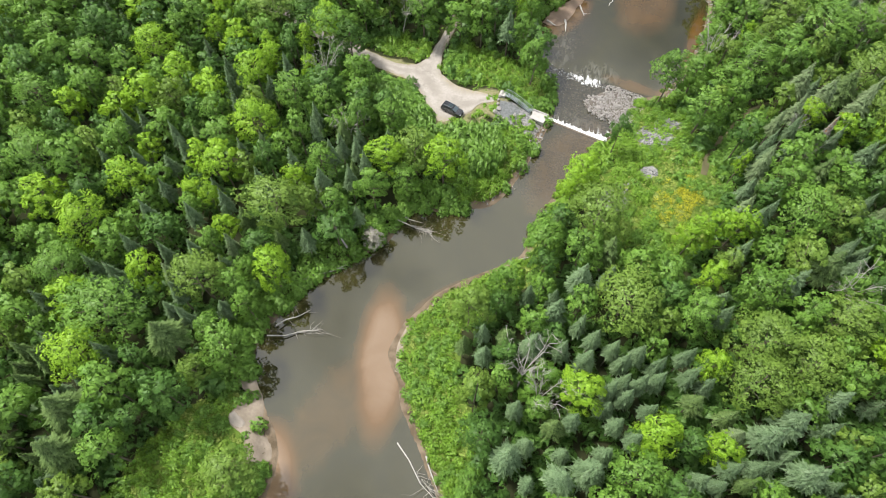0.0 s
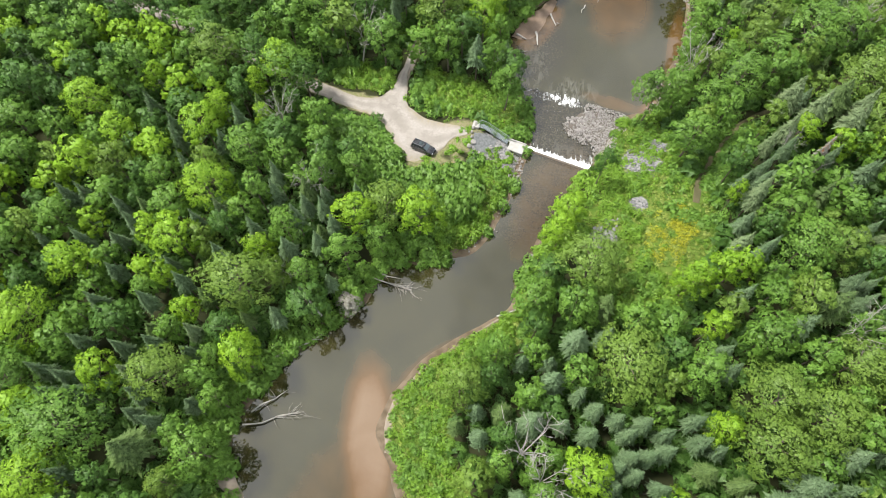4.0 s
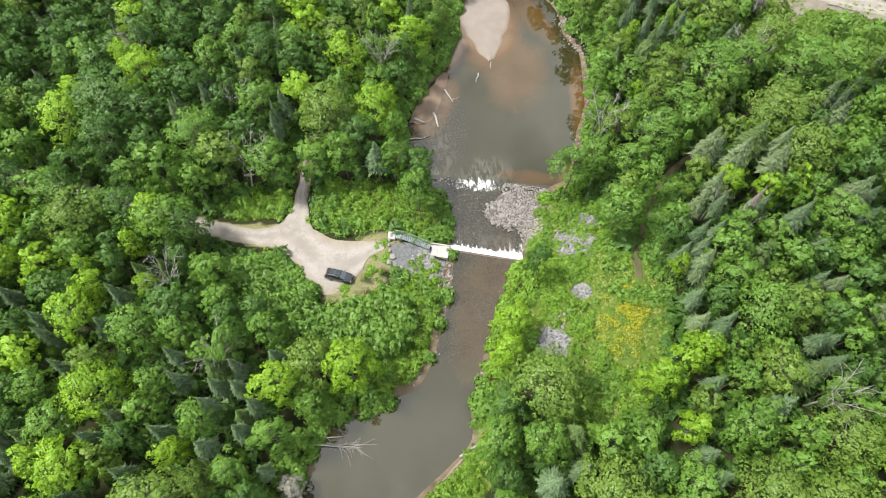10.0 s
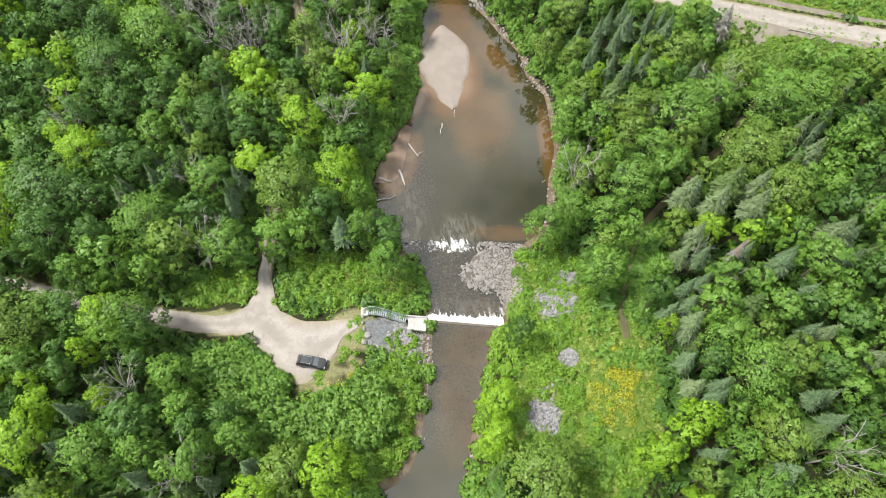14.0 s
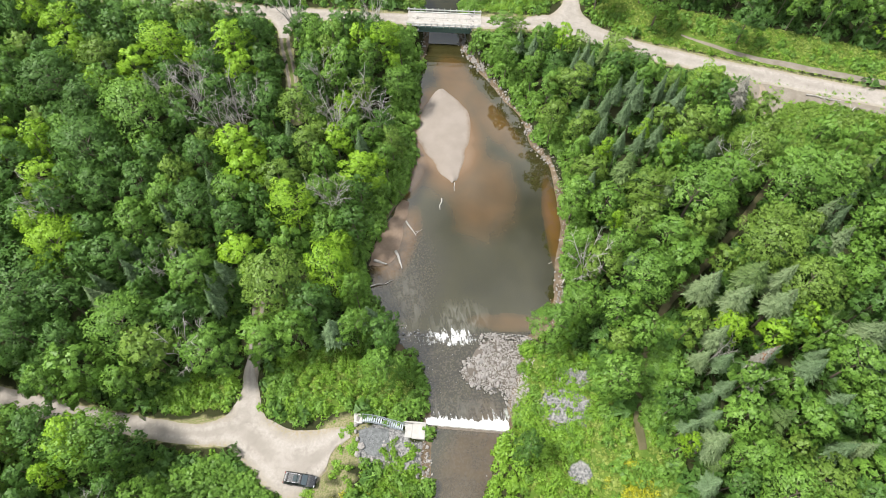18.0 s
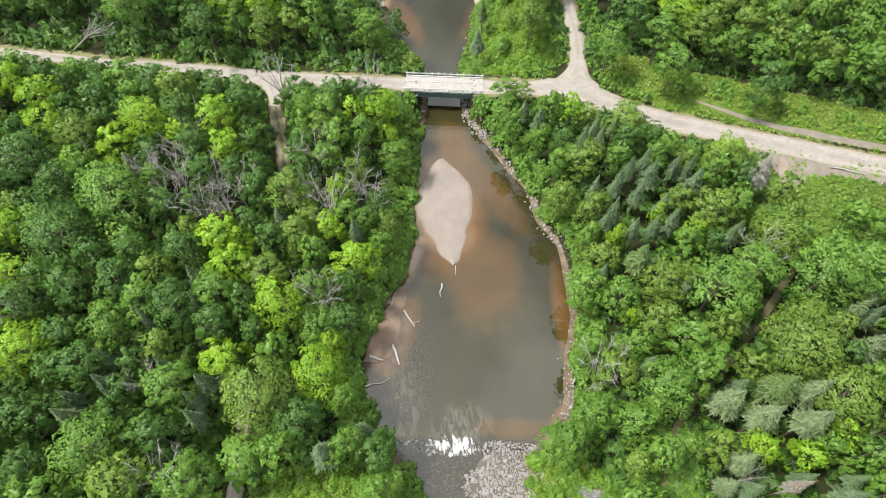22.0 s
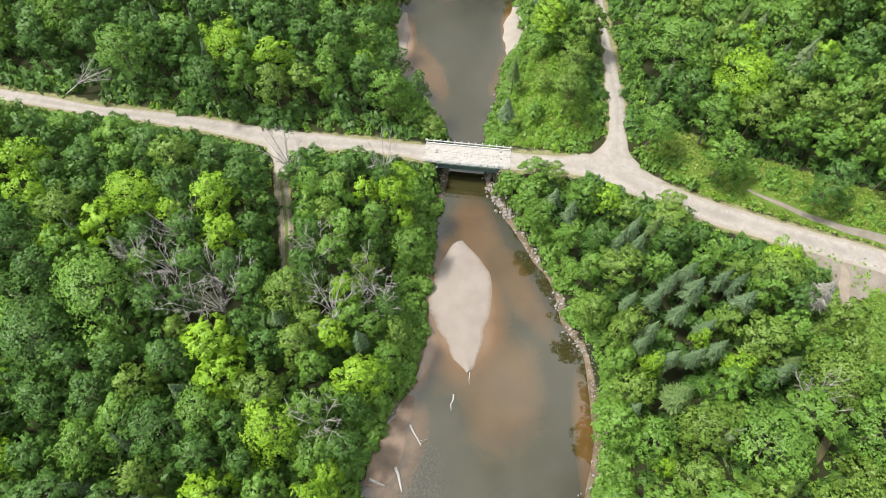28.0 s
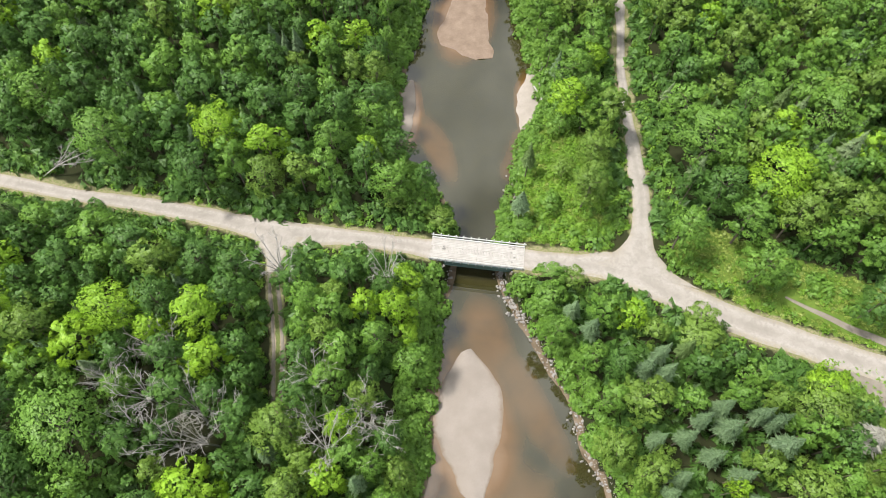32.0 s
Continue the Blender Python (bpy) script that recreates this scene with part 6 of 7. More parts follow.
def stone_patch(name, ring, per, sizes, meshes, gravel, label, pebble_per=5):
    ring = np.array(ring, float)
    x, y = in_rings([ring], per)
    top = new(name)
    tagged(top, label, "rocks")
    rocks_on(top, x, y, rng.uniform(*sizes, len(x)), meshes, 0.3)
    x, y = in_rings([ring], pebble_per)
    pebbles("rubble", x, y, rng.uniform(0.12, 0.32, len(x)), gravel, top)
    return top


stone_patch("riprap", [(17.4, -4.8), (18.6, 0.2), (23.6, 5.4), (27.4, 4.2), (25, -1), (24.6, -5.6), (21, -5)], 1.0, (0.3, 0.8), DARK_ROCKS, GRAVEL, "grey riprap stones among weeds above the dam", 7)
stone_patch("riprap", [(10.6, -23.6), (11.9, -18), (15.2, -14.4), (17.6, -14.6), (16.6, -20), (15.4, -23.6)], 1.5, (0.5, 1.25), DARK_ROCKS, GRAVEL, "heap of grey riprap stones at the meadow edge", 6)
stone_patch("riprap", [(19, -10.4), (22, -9.6), (22.4, -12), (19.6, -12.4)], 1.4, (0.3, 0.7), DARK_ROCKS, GRAVEL, "small heap of grey stones in the meadow", 5)
stone_patch("riprap", [(-6.6, -0.4), (-3.6, -1.4), (-0.2, -1.8), (0, -5), (-1.4, -8.4), (-2.8, -8), (-3, -4.8), (-7.5, -4.4)], 1.5, (0.35, 0.85), PALE_ROCKS, ROCK, "pale boulders lining the bank beside the dam", 5)
gravel_pad = tagged(ribbon("gravel_pad", [((-10, 1.6), (-10, -1.4)), ((-8.6, 1.9), (-8.9, -2.8)), ((-7.2, 1.6), (-7.4, -3.3)), ((-5.6, 0.9), (-6.2, -2.8))], 9, 0.08, GRAVEL, attrs=False), "blue-grey crushed gravel pad beside the walkway", "gravel", kind="structure")
rx, ry = in_rings([np.array([(-10, 1.6), (-8.6, 1.9), (-7.2, 1.6), (-5.6, 0.9), (-6.2, -2.8), (-7.4, -3.3), (-8.9, -2.8), (-10, -1.4)])], 12)
pebbles("rubble", rx, ry, rng.uniform(0.08, 0.3, len(rx)), GRAVEL, gravel_pad)
rx, ry = np.array([-10.2, -10.4, -10.3, -9.9, -9.6, -10.6, -8.6]), np.array([2.2, 1.1, 0.0, -1.1, 2.9, -2.2, -3.2])
for x, y in zip(rx, ry):
    ob = tagged(new("boulder", PALE_ROCKS[int(rng.integers(6))]), "pale boulder at the edge of the parking area", "rock", "boulders by the gravel pad")
    s = float(rng.uniform(0.9, 1.5))
    ob.location, ob.scale, ob.rotation_euler = (x, y, height_at(float(x), float(y)) + 0.2 * s), (s, s, s * 0.8), tuple(rng.random(3))


def shore_rocks(name, line, lo, hi, n, sizes, meshes, label, out=0.6):
    """Stones along a stretch of the water's edge."""
    p = line[(line[:, 1] > lo) & (line[:, 1] < hi)]
    k = rng.integers(len(p) - 1, size=n)
    f = rng.random((n, 1))
    xy = p[k] * (1 - f) + p[k + 1] * f + rng.normal(size=(n, 2)) * out
    top = new(name)
    tagged(top, label, "rocks")
    rocks_on(top, xy[:, 0], xy[:, 1], rng.uniform(*sizes, n), meshes, 0.3, 0.02 if lo > 10 else POOL)


shore_rocks("shore_rocks", BANK_E, 44, 88, 190, (0.25, 0.75), PALE_ROCKS, "pale stones along the eastern shore below the bridge", 0.55)
shore_rocks("shore_rocks", BANK_E, 73, 89, 110, (0.35, 1.0), PALE_ROCKS, "rubble stones round the eastern bridge abutment", 0.8)
shore_rocks("shore_rocks", BANK_W, 72, 92, 110, (0.25, 0.8), PALE_ROCKS, "stones round the western bridge abutment", 0.6)
shore_rocks("shore_rocks", BANK_W, -24, -3, 90, (0.2, 0.55), PALE_ROCKS, "pale stones along the bank above the dam", 0.5)
shore_rocks("shore_rocks", BANK_E, -31, -2, 90, (0.2, 0.5), PALE_ROCKS, "pale stones along the meadow bank above the dam", 0.55)
shore_rocks("shore_rocks", BANK_E, 12, 34, 110, (0.2, 0.7), PALE_ROCKS, "broken pale stones along the eastern pool shore", 0.8)
shore_rocks("shore_rocks", BANK_E, 96, 118, 70, (0.3, 0.7), PALE_ROCKS, "stones and driftwood along the shore north of the bridge", 0.8)

edge = BANK_E[(BANK_E[:, 1] > 12) & (BANK_E[:, 1] < 86)]
k = rng.integers(len(edge) - 1, size=800)
f = rng.random((800, 1))
strip = edge[k] * (1 - f) + edge[k + 1] * f + np.column_stack([rng.uniform(-0.2, 0.9, 800), np.zeros(800)])
shingle = tagged(new("shingle_bank"), "narrow pale shingle strip at the foot of the eastern bank", "gravel")
pebbles("rubble", strip[:, 0], strip[:, 1], rng.uniform(0.1, 0.28, 800), ROCK, shingle, 0.02)


def log(ax, ay, az, bx, by, bz, thick, label, branches=0, seed=0):
    """A fallen trunk with stubs of branches."""
    rand = np.random.default_rng(900 + seed)
    a, b = np.array([ax, ay, az], float), np.array([bx, by, bz], float)
    length = np.linalg.norm(b - a)
    mids = [a + (b - a) * f + rand.normal(size=3) * 0.03 * length * [1, 1, 0.2] * (0 < f < 1) for f in (0, 0.3, 0.65, 1)]
    ob = mesh_object("driftwood_log", *tube(mids, thick * np.array([1, 0.85, 0.65, 0.3]), 7), DEADWOOD, smooth_shade=True)
    tagged(ob, label, "log")
    for k in range(branches):
        f = (0.3 if branches < 20 else 0.5) + (0.65 if branches < 20 else 0.5) * rand.random()
        s = a + (b - a) * f
        way = ((b - a) / length + rand.normal(size=3) * [0.8, 0.8, 0.35] + [0, 0, 0.25]) * rand.uniform(0.4, 1.1)
        mesh_object("branch", *tube([s, s + way * length * 0.12 + rand.normal(size=3) * 0.02 * length, s + way * length * (0.2 + 0.1 * rand.random())], thick * np.array([0.26, 0.16, 0.05]), 4), DEADWOOD, ob)
    return ob


LOGS = [
    (-3.6, 31.4, 0.35, -1.4, 30.2, 0.3, 0.3, "thick pale driftwood log on the sandy shelf", 0), (0.5, 32.6, 0.25, 1.1, 28.9, 0.15, 0.28, "pale driftwood log lying in the shallows", 0),
    (-5, 26.4, 0.3, -0.8, 27.0, 0.1, 0.14, "thin grey branch reaching into the water", 1), (3.5, 38.6, 0.15, 4.8, 35.2, 0.1, 0.2, "bleached stump washed up in the shallows", 3),
    (11.1, 42.4, 0.1, 10.3, 39.9, 0.08, 0.16, "bleached stick standing out of the water", 0), (14.3, 45.6, 0.1, 13.9, 43.6, 0.06, 0.1, "thin stick at the tip of the sandbar", 0),
    (-25.9, -29.9, 2.3, -17.2, -31.4, 1.2, 0.15, "fallen dead tree with a brushy bare crown in the pool", 46), (-25, -29, 1.9, -19.6, -29.6, 1.3, 0.16, "dead trunk sliding off the eroded bank", 4),
    (-39.5, -57, 2.2, -31.7, -53.9, 1.25, 0.14, "grey fallen tree lying out over the pool", 22), (-38.6, -55, 2.4, -34, -50.6, 1.3, 0.15, "thin bare fallen tree in the pool", 7),
    (-31, -38.6, 3.2, -36.8, -33.4, 9.0, 0.2, "bleached dead spruce fallen back against the wooded bank", 40),
    (-37.4, -46.6, 2.6, -30.4, -41, 1.6, 0.17, "grey dead trunk along the bank", 4), (-14.2, -69, 1.25, -6.4, -76, 1.9, 0.13, "bleached fallen tree with bare branches by the shore", 24),
    (-9.4, -70, 1.5, -6.6, -74.6, 1.9, 0.16, "grey branch heap on the shore", 5), (-2.4, -34.4, 1.35, 1.8, -32.4, 1.7, 0.18, "washed-up root stock on the sand spit", 6),
    (6.4, 62, 1.2, 9.2, 70.6, 0.5, 0.13, "thin dead trunk leaning along the bank", 2), (28, 19.6, 1.6, 31.4, 22.8, 0.5, 0.15, "dead branch on the eroded shore", 3),
    (30.8, 101, 0.8, 31.8, 106.4, 0.5, 0.2, "driftwood caught on the shore", 5), (40, 121, 1.2, 41.4, 130, 1.4, 0.22, "bleached fallen trunk on the beach", 3), (39.4, 126, 1, 41.6, 118.6, 1.1, 0.2, "bleached driftwood on the beach", 4),
    (36, -4.4, 4.5, 36.8, -7.2, 4.4, 0.16, "short pale log beside the trail", 0), (93, 42, 5.2, 96, 44, 5.4, 0.25, "grey stump and roots at the forest edge", 8), (88, 49, 5.5, 94, 46, 5.5, 0.14, "brush pile of bare branches by the road", 8),
    (97.4, 41.6, 4.9, 92.6, 43.8, 5.6, 0.18, "heap of grey roots in the bushes", 8),
]
for n, (*numbers, label, branches) in enumerate(LOGS):
    log(*numbers, label, branches, n)

# standing dead trees
BARE_MODELS = [bare_tree(np.random.default_rng(700 + k), 12.5, 0.15, 8, 4.2) for k in range(4)]
bare_data = {}
DEAD = [(-45.2, -4.2), (-34.2, 15.6), (-31.6, 73.4), (-36.6, 68.6), (-30.8, 65.6), (-32.4, 61.4), (-24.6, 62.6), (-26.2, 57.6), (-22.2, 58.6), (-20.6, 60.4), (-28.6, 70.8), (-7.8, 60.6), (-7.4, 66.0), (-6, 55.2),
    (0.4, 60.4), (1.4, 57.6), (4.6, 80.4), (-11.6, 83.6), (-55.2, 45.3), (-35.9, 30.0), (-9.4, 38.9), (-32.1, -41.0), (50.2, -33.1), (2.3, -57.5), (4.6, -60.2), (31.2, 19.2), (-35.9, -16.8), (62.9, 30.3)]
for n, (x, y) in enumerate(DEAD):
    if river_distance(np.array([x]), np.array([y]))[0] < 0.5:
        continue
    k = n % 4
    if k not in bare_data:
        ob = mesh_object("dead_tree", *BARE_MODELS[k], DEADWOOD)
        bare_data[k] = ob.data
    else:
        ob = new("dead_tree", bare_data[k])
    s = float(rng.uniform(0.85, 1.12))
    ob.location, ob.scale = (x, y, height_at(x, y) - 0.05), (s * 0.95, s * 0.95, s)
    ob.rotation_euler = (float(rng.normal() * 0.08), float(rng.normal() * 0.08), float(rng.random() * 6.28))
    tagged(ob, "bare grey dead tree with forked leafless limbs in the forest", "dead tree", "dead trees")
ob = new("dead_tree", bare_data[1])
ob.location, ob.rotation_euler, ob.scale = (-57.2, 112.4, 5.4), (radians(-6), radians(56), radians(-8)), (0.8, 0.8, 0.95)
tagged(ob, "bleached dead tree leaning over the gravel road", "dead tree", "dead trees")
for x, y in ((44.6, 0.2), (47.4, -5.6)):
    ob = new("dead_tree", bare_data[2])
    ob.location, ob.scale, ob.rotation_euler = (x, y, height_at(x, y)), (0.5, 0.5, 0.85), (0, 0, x)
    tagged(ob, "slim bare dead tree with short twigs among the conifers", "dead tree", "dead trees")
ob = plant("cone", "silver", 49.2, -2.3, 14.0, 1.25, "trees of the east bank")
tagged(ob, "dying grey spruce with a rust-brown tip")
tip = mesh_object("tip", *conifer_crown(np.random.default_rng(99), 0.95, 9.6, 14.6, 12, 10)[:2], LEAF["rust"], ob)
tagged(tip, "rust-brown needles")
ob = plant("broad", "silver", -26.6, -36.4, 5.2, 2.0, "trees of the west bank")
tagged(ob, "half-dead pale shrub with bare twigs leaning over the pool")
ob = plant("cone", "silver", 69, 46.6, 13.6, 2.2, "trees of the east bank")
tagged(ob, "bare silver-grey dead spruce beside the gravel road")


# ---- dam, walkway ----
def bar_between(a, b, w, h, bevel=0.01):
    """A beam from a to b, w wide and h deep."""
    a, b = Vector(a), Vector(b)
    bm = box_bm((b - a).length, w, h, bevel)
    turn = (b - a).to_track_quat("X", "Z").to_matrix().to_4x4()
    bm.transform(Matrix.Translation((a + b) / 2) @ turn)
    return bm


DAM_A, DAM_B = (-0.3, float(dam_y(-0.3)) + 0.25), (13.4, float(dam_y(13.4)) + 0.25)
WETWOOD = simple("wet_timber", (0.09, 0.07, 0.05), (0.15, 0.12, 0.09), 2, 0.4, spec=0.5)
dam = new("dam")
tagged(dam, "low timber and concrete weir across the river", "dam")
part("crest_beam", bar_between((*DAM_A, POOL - 0.12), (*DAM_B, POOL - 0.12), 0.45, 0.42, 0.04), WETWOOD, dam, "wet dark timber crest")
part("sill", bar_between((*DAM_A, 0.1), (*DAM_B, 0.1), 0.6, 1.9, 0.03), CONCRETE, dam)
part("apron", bar_between((DAM_A[0], DAM_A[1] + 1.0, -0.4), (DAM_B[0], DAM_B[1] + 1.0, -0.4), 1.6, 0.8, 0.03), CONCRETE, dam)


def foam_sheet(name, along, across, label, nu=90, nv=26):
    """White water: along gives x, across gives y, z and whiteness."""
    u, v = np.meshgrid(np.linspace(0, 1, nu), np.linspace(0, 1, nv))
    x = along(u)
    y, z, white = across(x, u, v)
    ob = mesh_object(name, np.stack([x, y, z], -1).reshape(-1, 3), grid_faces(nv, nu), FOAM, attrs={"white": white}, smooth_shade=True)
    return tagged(ob, label, "water", kind="structure")


def dam_fall(x, u, v):
    y = dam_y(x) + 0.38 + 4.4 * v**1.15
    drop = smooth(v, 0.0, 0.14)
    z = POOL + 0.13 - (POOL - STEP - 0.05) * drop + 0.16 * (value_noise(x, y, 0.5, 4) - 0.4) * smooth(v, 0.05, 0.3)
    finger = 0.55 * value_noise(x, y * 0.05, 0.13, 9) + 0.45 * value_noise(x, y * 0.1, 0.5, 10)
    core = 0.27 + 0.1 * u + 0.1 * (value_noise(x, y * 0.05, 1.1, 12) - 0.5) + 0.1 * (finger - 0.5)
    return y, z, 1.1 * (1 - smooth(v, core, core + 0.14)) + 0.95 * finger * (1 - smooth(v, core, core + 0.08 + 0.75 * finger**1.6))


def rapid_fall(x, u, v):
    y = rapid_y(x) - 2.0 + 6.4 * v
    z = STEP + 0.16 - 0.28 * smooth(v, 0.15, 0.6) + 0.2 * (value_noise(x, y, 0.6, 5) - 0.4)
    middle = 0.66 * np.exp(-(((x - 8.1) / 1.9) ** 2)) + 0.36 * np.exp(-(((x - 5) / 2.4) ** 2)) + 0.36 * smooth(x, -3, 0)
    finger = 0.5 * value_noise(x, y * 0.2, 0.3, 14) + 0.5 * value_noise(x, y * 0.2, 0.8, 15)
    rise = 0.6 + 1.1 * (finger - 0.4)
    clump = 0.25 + 1.15 * value_noise(x, y, 0.8, 33)
    return y, z, np.clip(middle * rise * clump, 0, 1.0) * (1 - smooth(v, 0.2 + 0.3 * finger, 0.4 + 0.8 * finger**1.5)) * smooth(v, 0.0, 0.15)


foam_sheet("water_dam_foam", lambda u: 0.0 + 12.9 * u, dam_fall, "white water falling over the dam in a foaming line", 360, 40)
foam_sheet("water_rapid_foam", lambda u: -3.0 + 14.5 * u, rapid_fall, "white water breaking over the boulders of the rapid", 300, 44)


def side_splash(x, u, v):
    y = 1.6 - 4.6 * v
    z = 1.0 - 0.75 * smooth(u, 0, 1) + 0.15 * (value_noise(x, y, 0.4, 6) - 0.4)
    return y, z, 0.8 * smooth(v, 0, 0.3) * (1 - smooth(v, 0.45, 0.8)) * (1 - np.abs(u - 0.5) * 1.4)


foam_sheet("water_side_foam", lambda u: 12.4 + 1.3 * u, side_splash, "white water slipping round the end of the dam", 20, 30)

abutment = new("abutment")
tagged(abutment, "pale concrete dam abutment at the river's edge", "abutment")
along = Vector((12.7, -3.7, 0)).normalized()
for name, off, size, top in (("block", -1.0, (2.0, 2.3, 3.2), 2.42), ("slab", -2.75, (1.5, 2.1, 2.9), 2.4), ("wall", -2.0, (4.2, 0.25, 3.0), 2.6)):
    bm = box_bm(*size, 0.05)
    c = Vector((-0.15, -0.65, 0)) + along * off + (Vector((along.y * -1.0, along.x * 1.0, 0)) * 1.25 if name == "wall" else Vector())
    bm.transform(Matrix.Translation((c.x, c.y, top - size[2] / 2)) @ Matrix.Rotation(math.atan2(along.y, along.x), 4, "Z"))
    part(name, bm, CONCRETE, abutment)

walkway = new("walkway")
tagged(walkway, "galvanised steel grating walkway stepping down to the dam", "walkway")
path = [Vector(p) for p in ((-9.1, 2.75, 4.15), (-7.9, 2.45, 4.1), (-6.3, 1.85, 3.6), (-4.8, 1.2, 3.1), (-3.3, 0.6, 2.6))]
for a, b in zip(path[:-1], path[1:]):
    run = (b - a)
    side = Vector((-run.y, run.x, 0)).normalized() * 0.48
    for s in (-1, 1):
        part("stringer", bar_between(a + side * s, b + side * s, 0.06, 0.18), GALV, walkway)
        part("handrail", bar_between(a + side * s + Vector((0, 0, 1.0)), b + side * s + Vector((0, 0, 1.0)), 0.07, 0.07), GALV, walkway)
        part("midrail", bar_between(a + side * s + Vector((0, 0, 0.55)), b + side * s + Vector((0, 0, 0.55)), 0.045, 0.045), GALV, walkway)
        part("post", bar_between(a + side * s, a + side * s + Vector((0, 0, 1.0)), 0.06, 0.06), GALV, walkway)
    n = max(3, int(run.length / 0.3))
    for k in range(n):
        c = a + run * ((k + 0.5) / n)
        part("tread", bar_between(c - side, c + side, 0.2, 0.035, 0.004), GALV, walkway)
for s in (-1, 1):
    b = path[-1]
    run = b - path[-2]
    side = Vector((-run.y, run.x, 0)).normalized() * 0.48
    part("post", bar_between(b + side * s - Vector((0, 0, 0.4)), b + side * s + Vector((0, 0, 1.0)), 0.06, 0.06), GALV, walkway)
for p in (path[1], path[2], path[3]):
    g = height_at(p.x, p.y)
    if p.z - g > 0.15:
        part("leg", bar_between((p.x, p.y, g - 0.2), (p.x, p.y, p.z), 0.1, 0.1), GALV, walkway)
pad = tagged(part("concrete_pad", box_bm(1.3, 1.5, 0.7, 0.05), CONCRETE, None), "pale concrete landing at the head of the walkway", "concrete")
pad.location, pad.rotation_euler = (-9.75, 2.95, 3.82), (0, 0, radians(-10))


# ---- bridge ----
BR_A, BR_B = Vector((12.5, 87.8, 5.08)), Vector((28.3, 83.55, 5.08))
BR_LEN = (BR_B - BR_A).length
BR_M = Matrix.Translation((BR_A + BR_B) / 2) @ Matrix.Rotation(math.atan2(BR_B.y - BR_A.y, BR_B.x - BR_A.x), 4, "Z")
bridge = new("bridge")
bridge.matrix_world = BR_M
tagged(bridge, "single-lane bridge with pale plank deck and green steel girders", "bridge")
half = 2.25
for s in (-1, 1):
    for name, z, w, h, mat in (("girder_web", -0.78, 0.05, 1.27, STEEL), ("girder_top_flange", -0.16, 0.34, 0.05, STEEL), ("girder_bottom_flange", -1.42, 0.34, 0.05, STEEL)):
        part(name, box_bm(BR_LEN + 0.4, w, h, 0.01, (0, s * (half - 0.12), z)), mat, bridge)
    for k in range(13):
        x = -BR_LEN / 2 + 0.35 + k * (BR_LEN - 0.7) / 12
        part("girder_stiffener", box_bm(0.03, 0.14, 1.2, 0, (x, s * (half - 0.03), -0.78)), STEEL, bridge)
    if s > 0:
        part("curb", box_bm(BR_LEN, 0.2, 0.2, 0.02, (0, s * (half - 0.12), 0.2)), RAIL, bridge, "weathered pale timber curb")
        part("rail", box_bm(BR_LEN + 0.3, 0.15, 0.2, 0.02, (0, half + 0.06, 0.74)), RAIL, bridge, "thick pale timber guard rail")
    else:
        part("rail", box_bm(BR_LEN + 0.3, 0.1, 0.09, 0.02, (0, -half - 0.12, 1.0)), RAIL, bridge)
        part("rail", box_bm(BR_LEN + 0.3, 0.07, 0.08, 0.02, (0, -half - 0.12, 0.58)), GALV, bridge)
        part("rail", box_bm(BR_LEN + 0.3, 0.07, 0.08, 0.02, (0, -half - 0.12, 0.2)), GALV, bridge)
    for k in range(13):
        x = -BR_LEN / 2 + 0.2 + k * (BR_LEN - 0.4) / 12
        part("post", box_bm(0.2 if s > 0 else 0.12, 0.2 if s > 0 else 0.1, 1.35 if s > 0 else 1.3, 0.02, (x, s * (half + (0.16 if s > 0 else 0.14)), 0.42)), RAIL, bridge)
n = 62
plank = box_bm(BR_LEN / n - 0.02, 2 * half - 0.1, 0.1, 0.008)
plank_me = bpy.data.meshes.new("plank")
plank.to_mesh(plank_me)
plank.free()
plank_me.materials.append(DECK)
for k in range(n):
    ob = new("plank", plank_me)
    ob.parent = bridge
    ob.location = (-BR_LEN / 2 + (k + 0.5) * BR_LEN / n, 0, 0.04 + float(rng.uniform(-0.008, 0.008)))
runner = box_bm(BR_LEN / 4 - 0.02, 0.28, 0.06, 0.008)
runner_me = bpy.data.meshes.new("runner_board")
runner.to_mesh(runner_me)
runner.free()
runner_me.materials.append(DECK)
for lane in (-1.05, 1.05):
    for k in range(4):
        for m in range(4):
            ob = new("runner_board", runner_me)
            ob.parent = bridge
            ob.location = (-BR_LEN / 2 + (m + 0.5) * BR_LEN / 4, lane + (k - 1.5) * 0.3, 0.125 + float(rng.uniform(-0.006, 0.006)))
for s in (-1, 1):
    for k, (h, z) in enumerate(((0.6, -1.45), (0.6, -2.07), (0.6, -2.69), (0.6, -3.31), (0.6, -3.93), (0.7, -4.6), (0.7, -5.3))):
        part("crib_timber", box_bm(0.7 + 0.06 * (k % 2), 2 * half + 1.2, h, 0.03, (s * (BR_LEN / 2 - 2.0 + 0.1), 0, z)), WETWOOD, bridge, "dark timber crib of the abutment")
    part("abutment_fill", box_bm(1.9, 2 * half + 1.0, 5.2, 0.05, (s * (BR_LEN / 2 - 0.75), 0, -2.75)), CONCRETE, bridge)


# ---- car ----
BODY = Nodes("black_paint", 0.22, 0.0, 0.5)
BODY.colour((0.012, 0.013, 0.016))
BODY.bsdf.inputs["Coat Weight"].default_value = 0.6
BODY.put(BODY.bsdf.inputs["Roughness"], BODY.ramp(BODY.noise(6, 4), 0.3, 0.7, 0.18, 0.34))
GLASS = Nodes("tinted_glass", 0.05, 0.0, 0.6)
GLASS.colour((0.03, 0.045, 0.05))
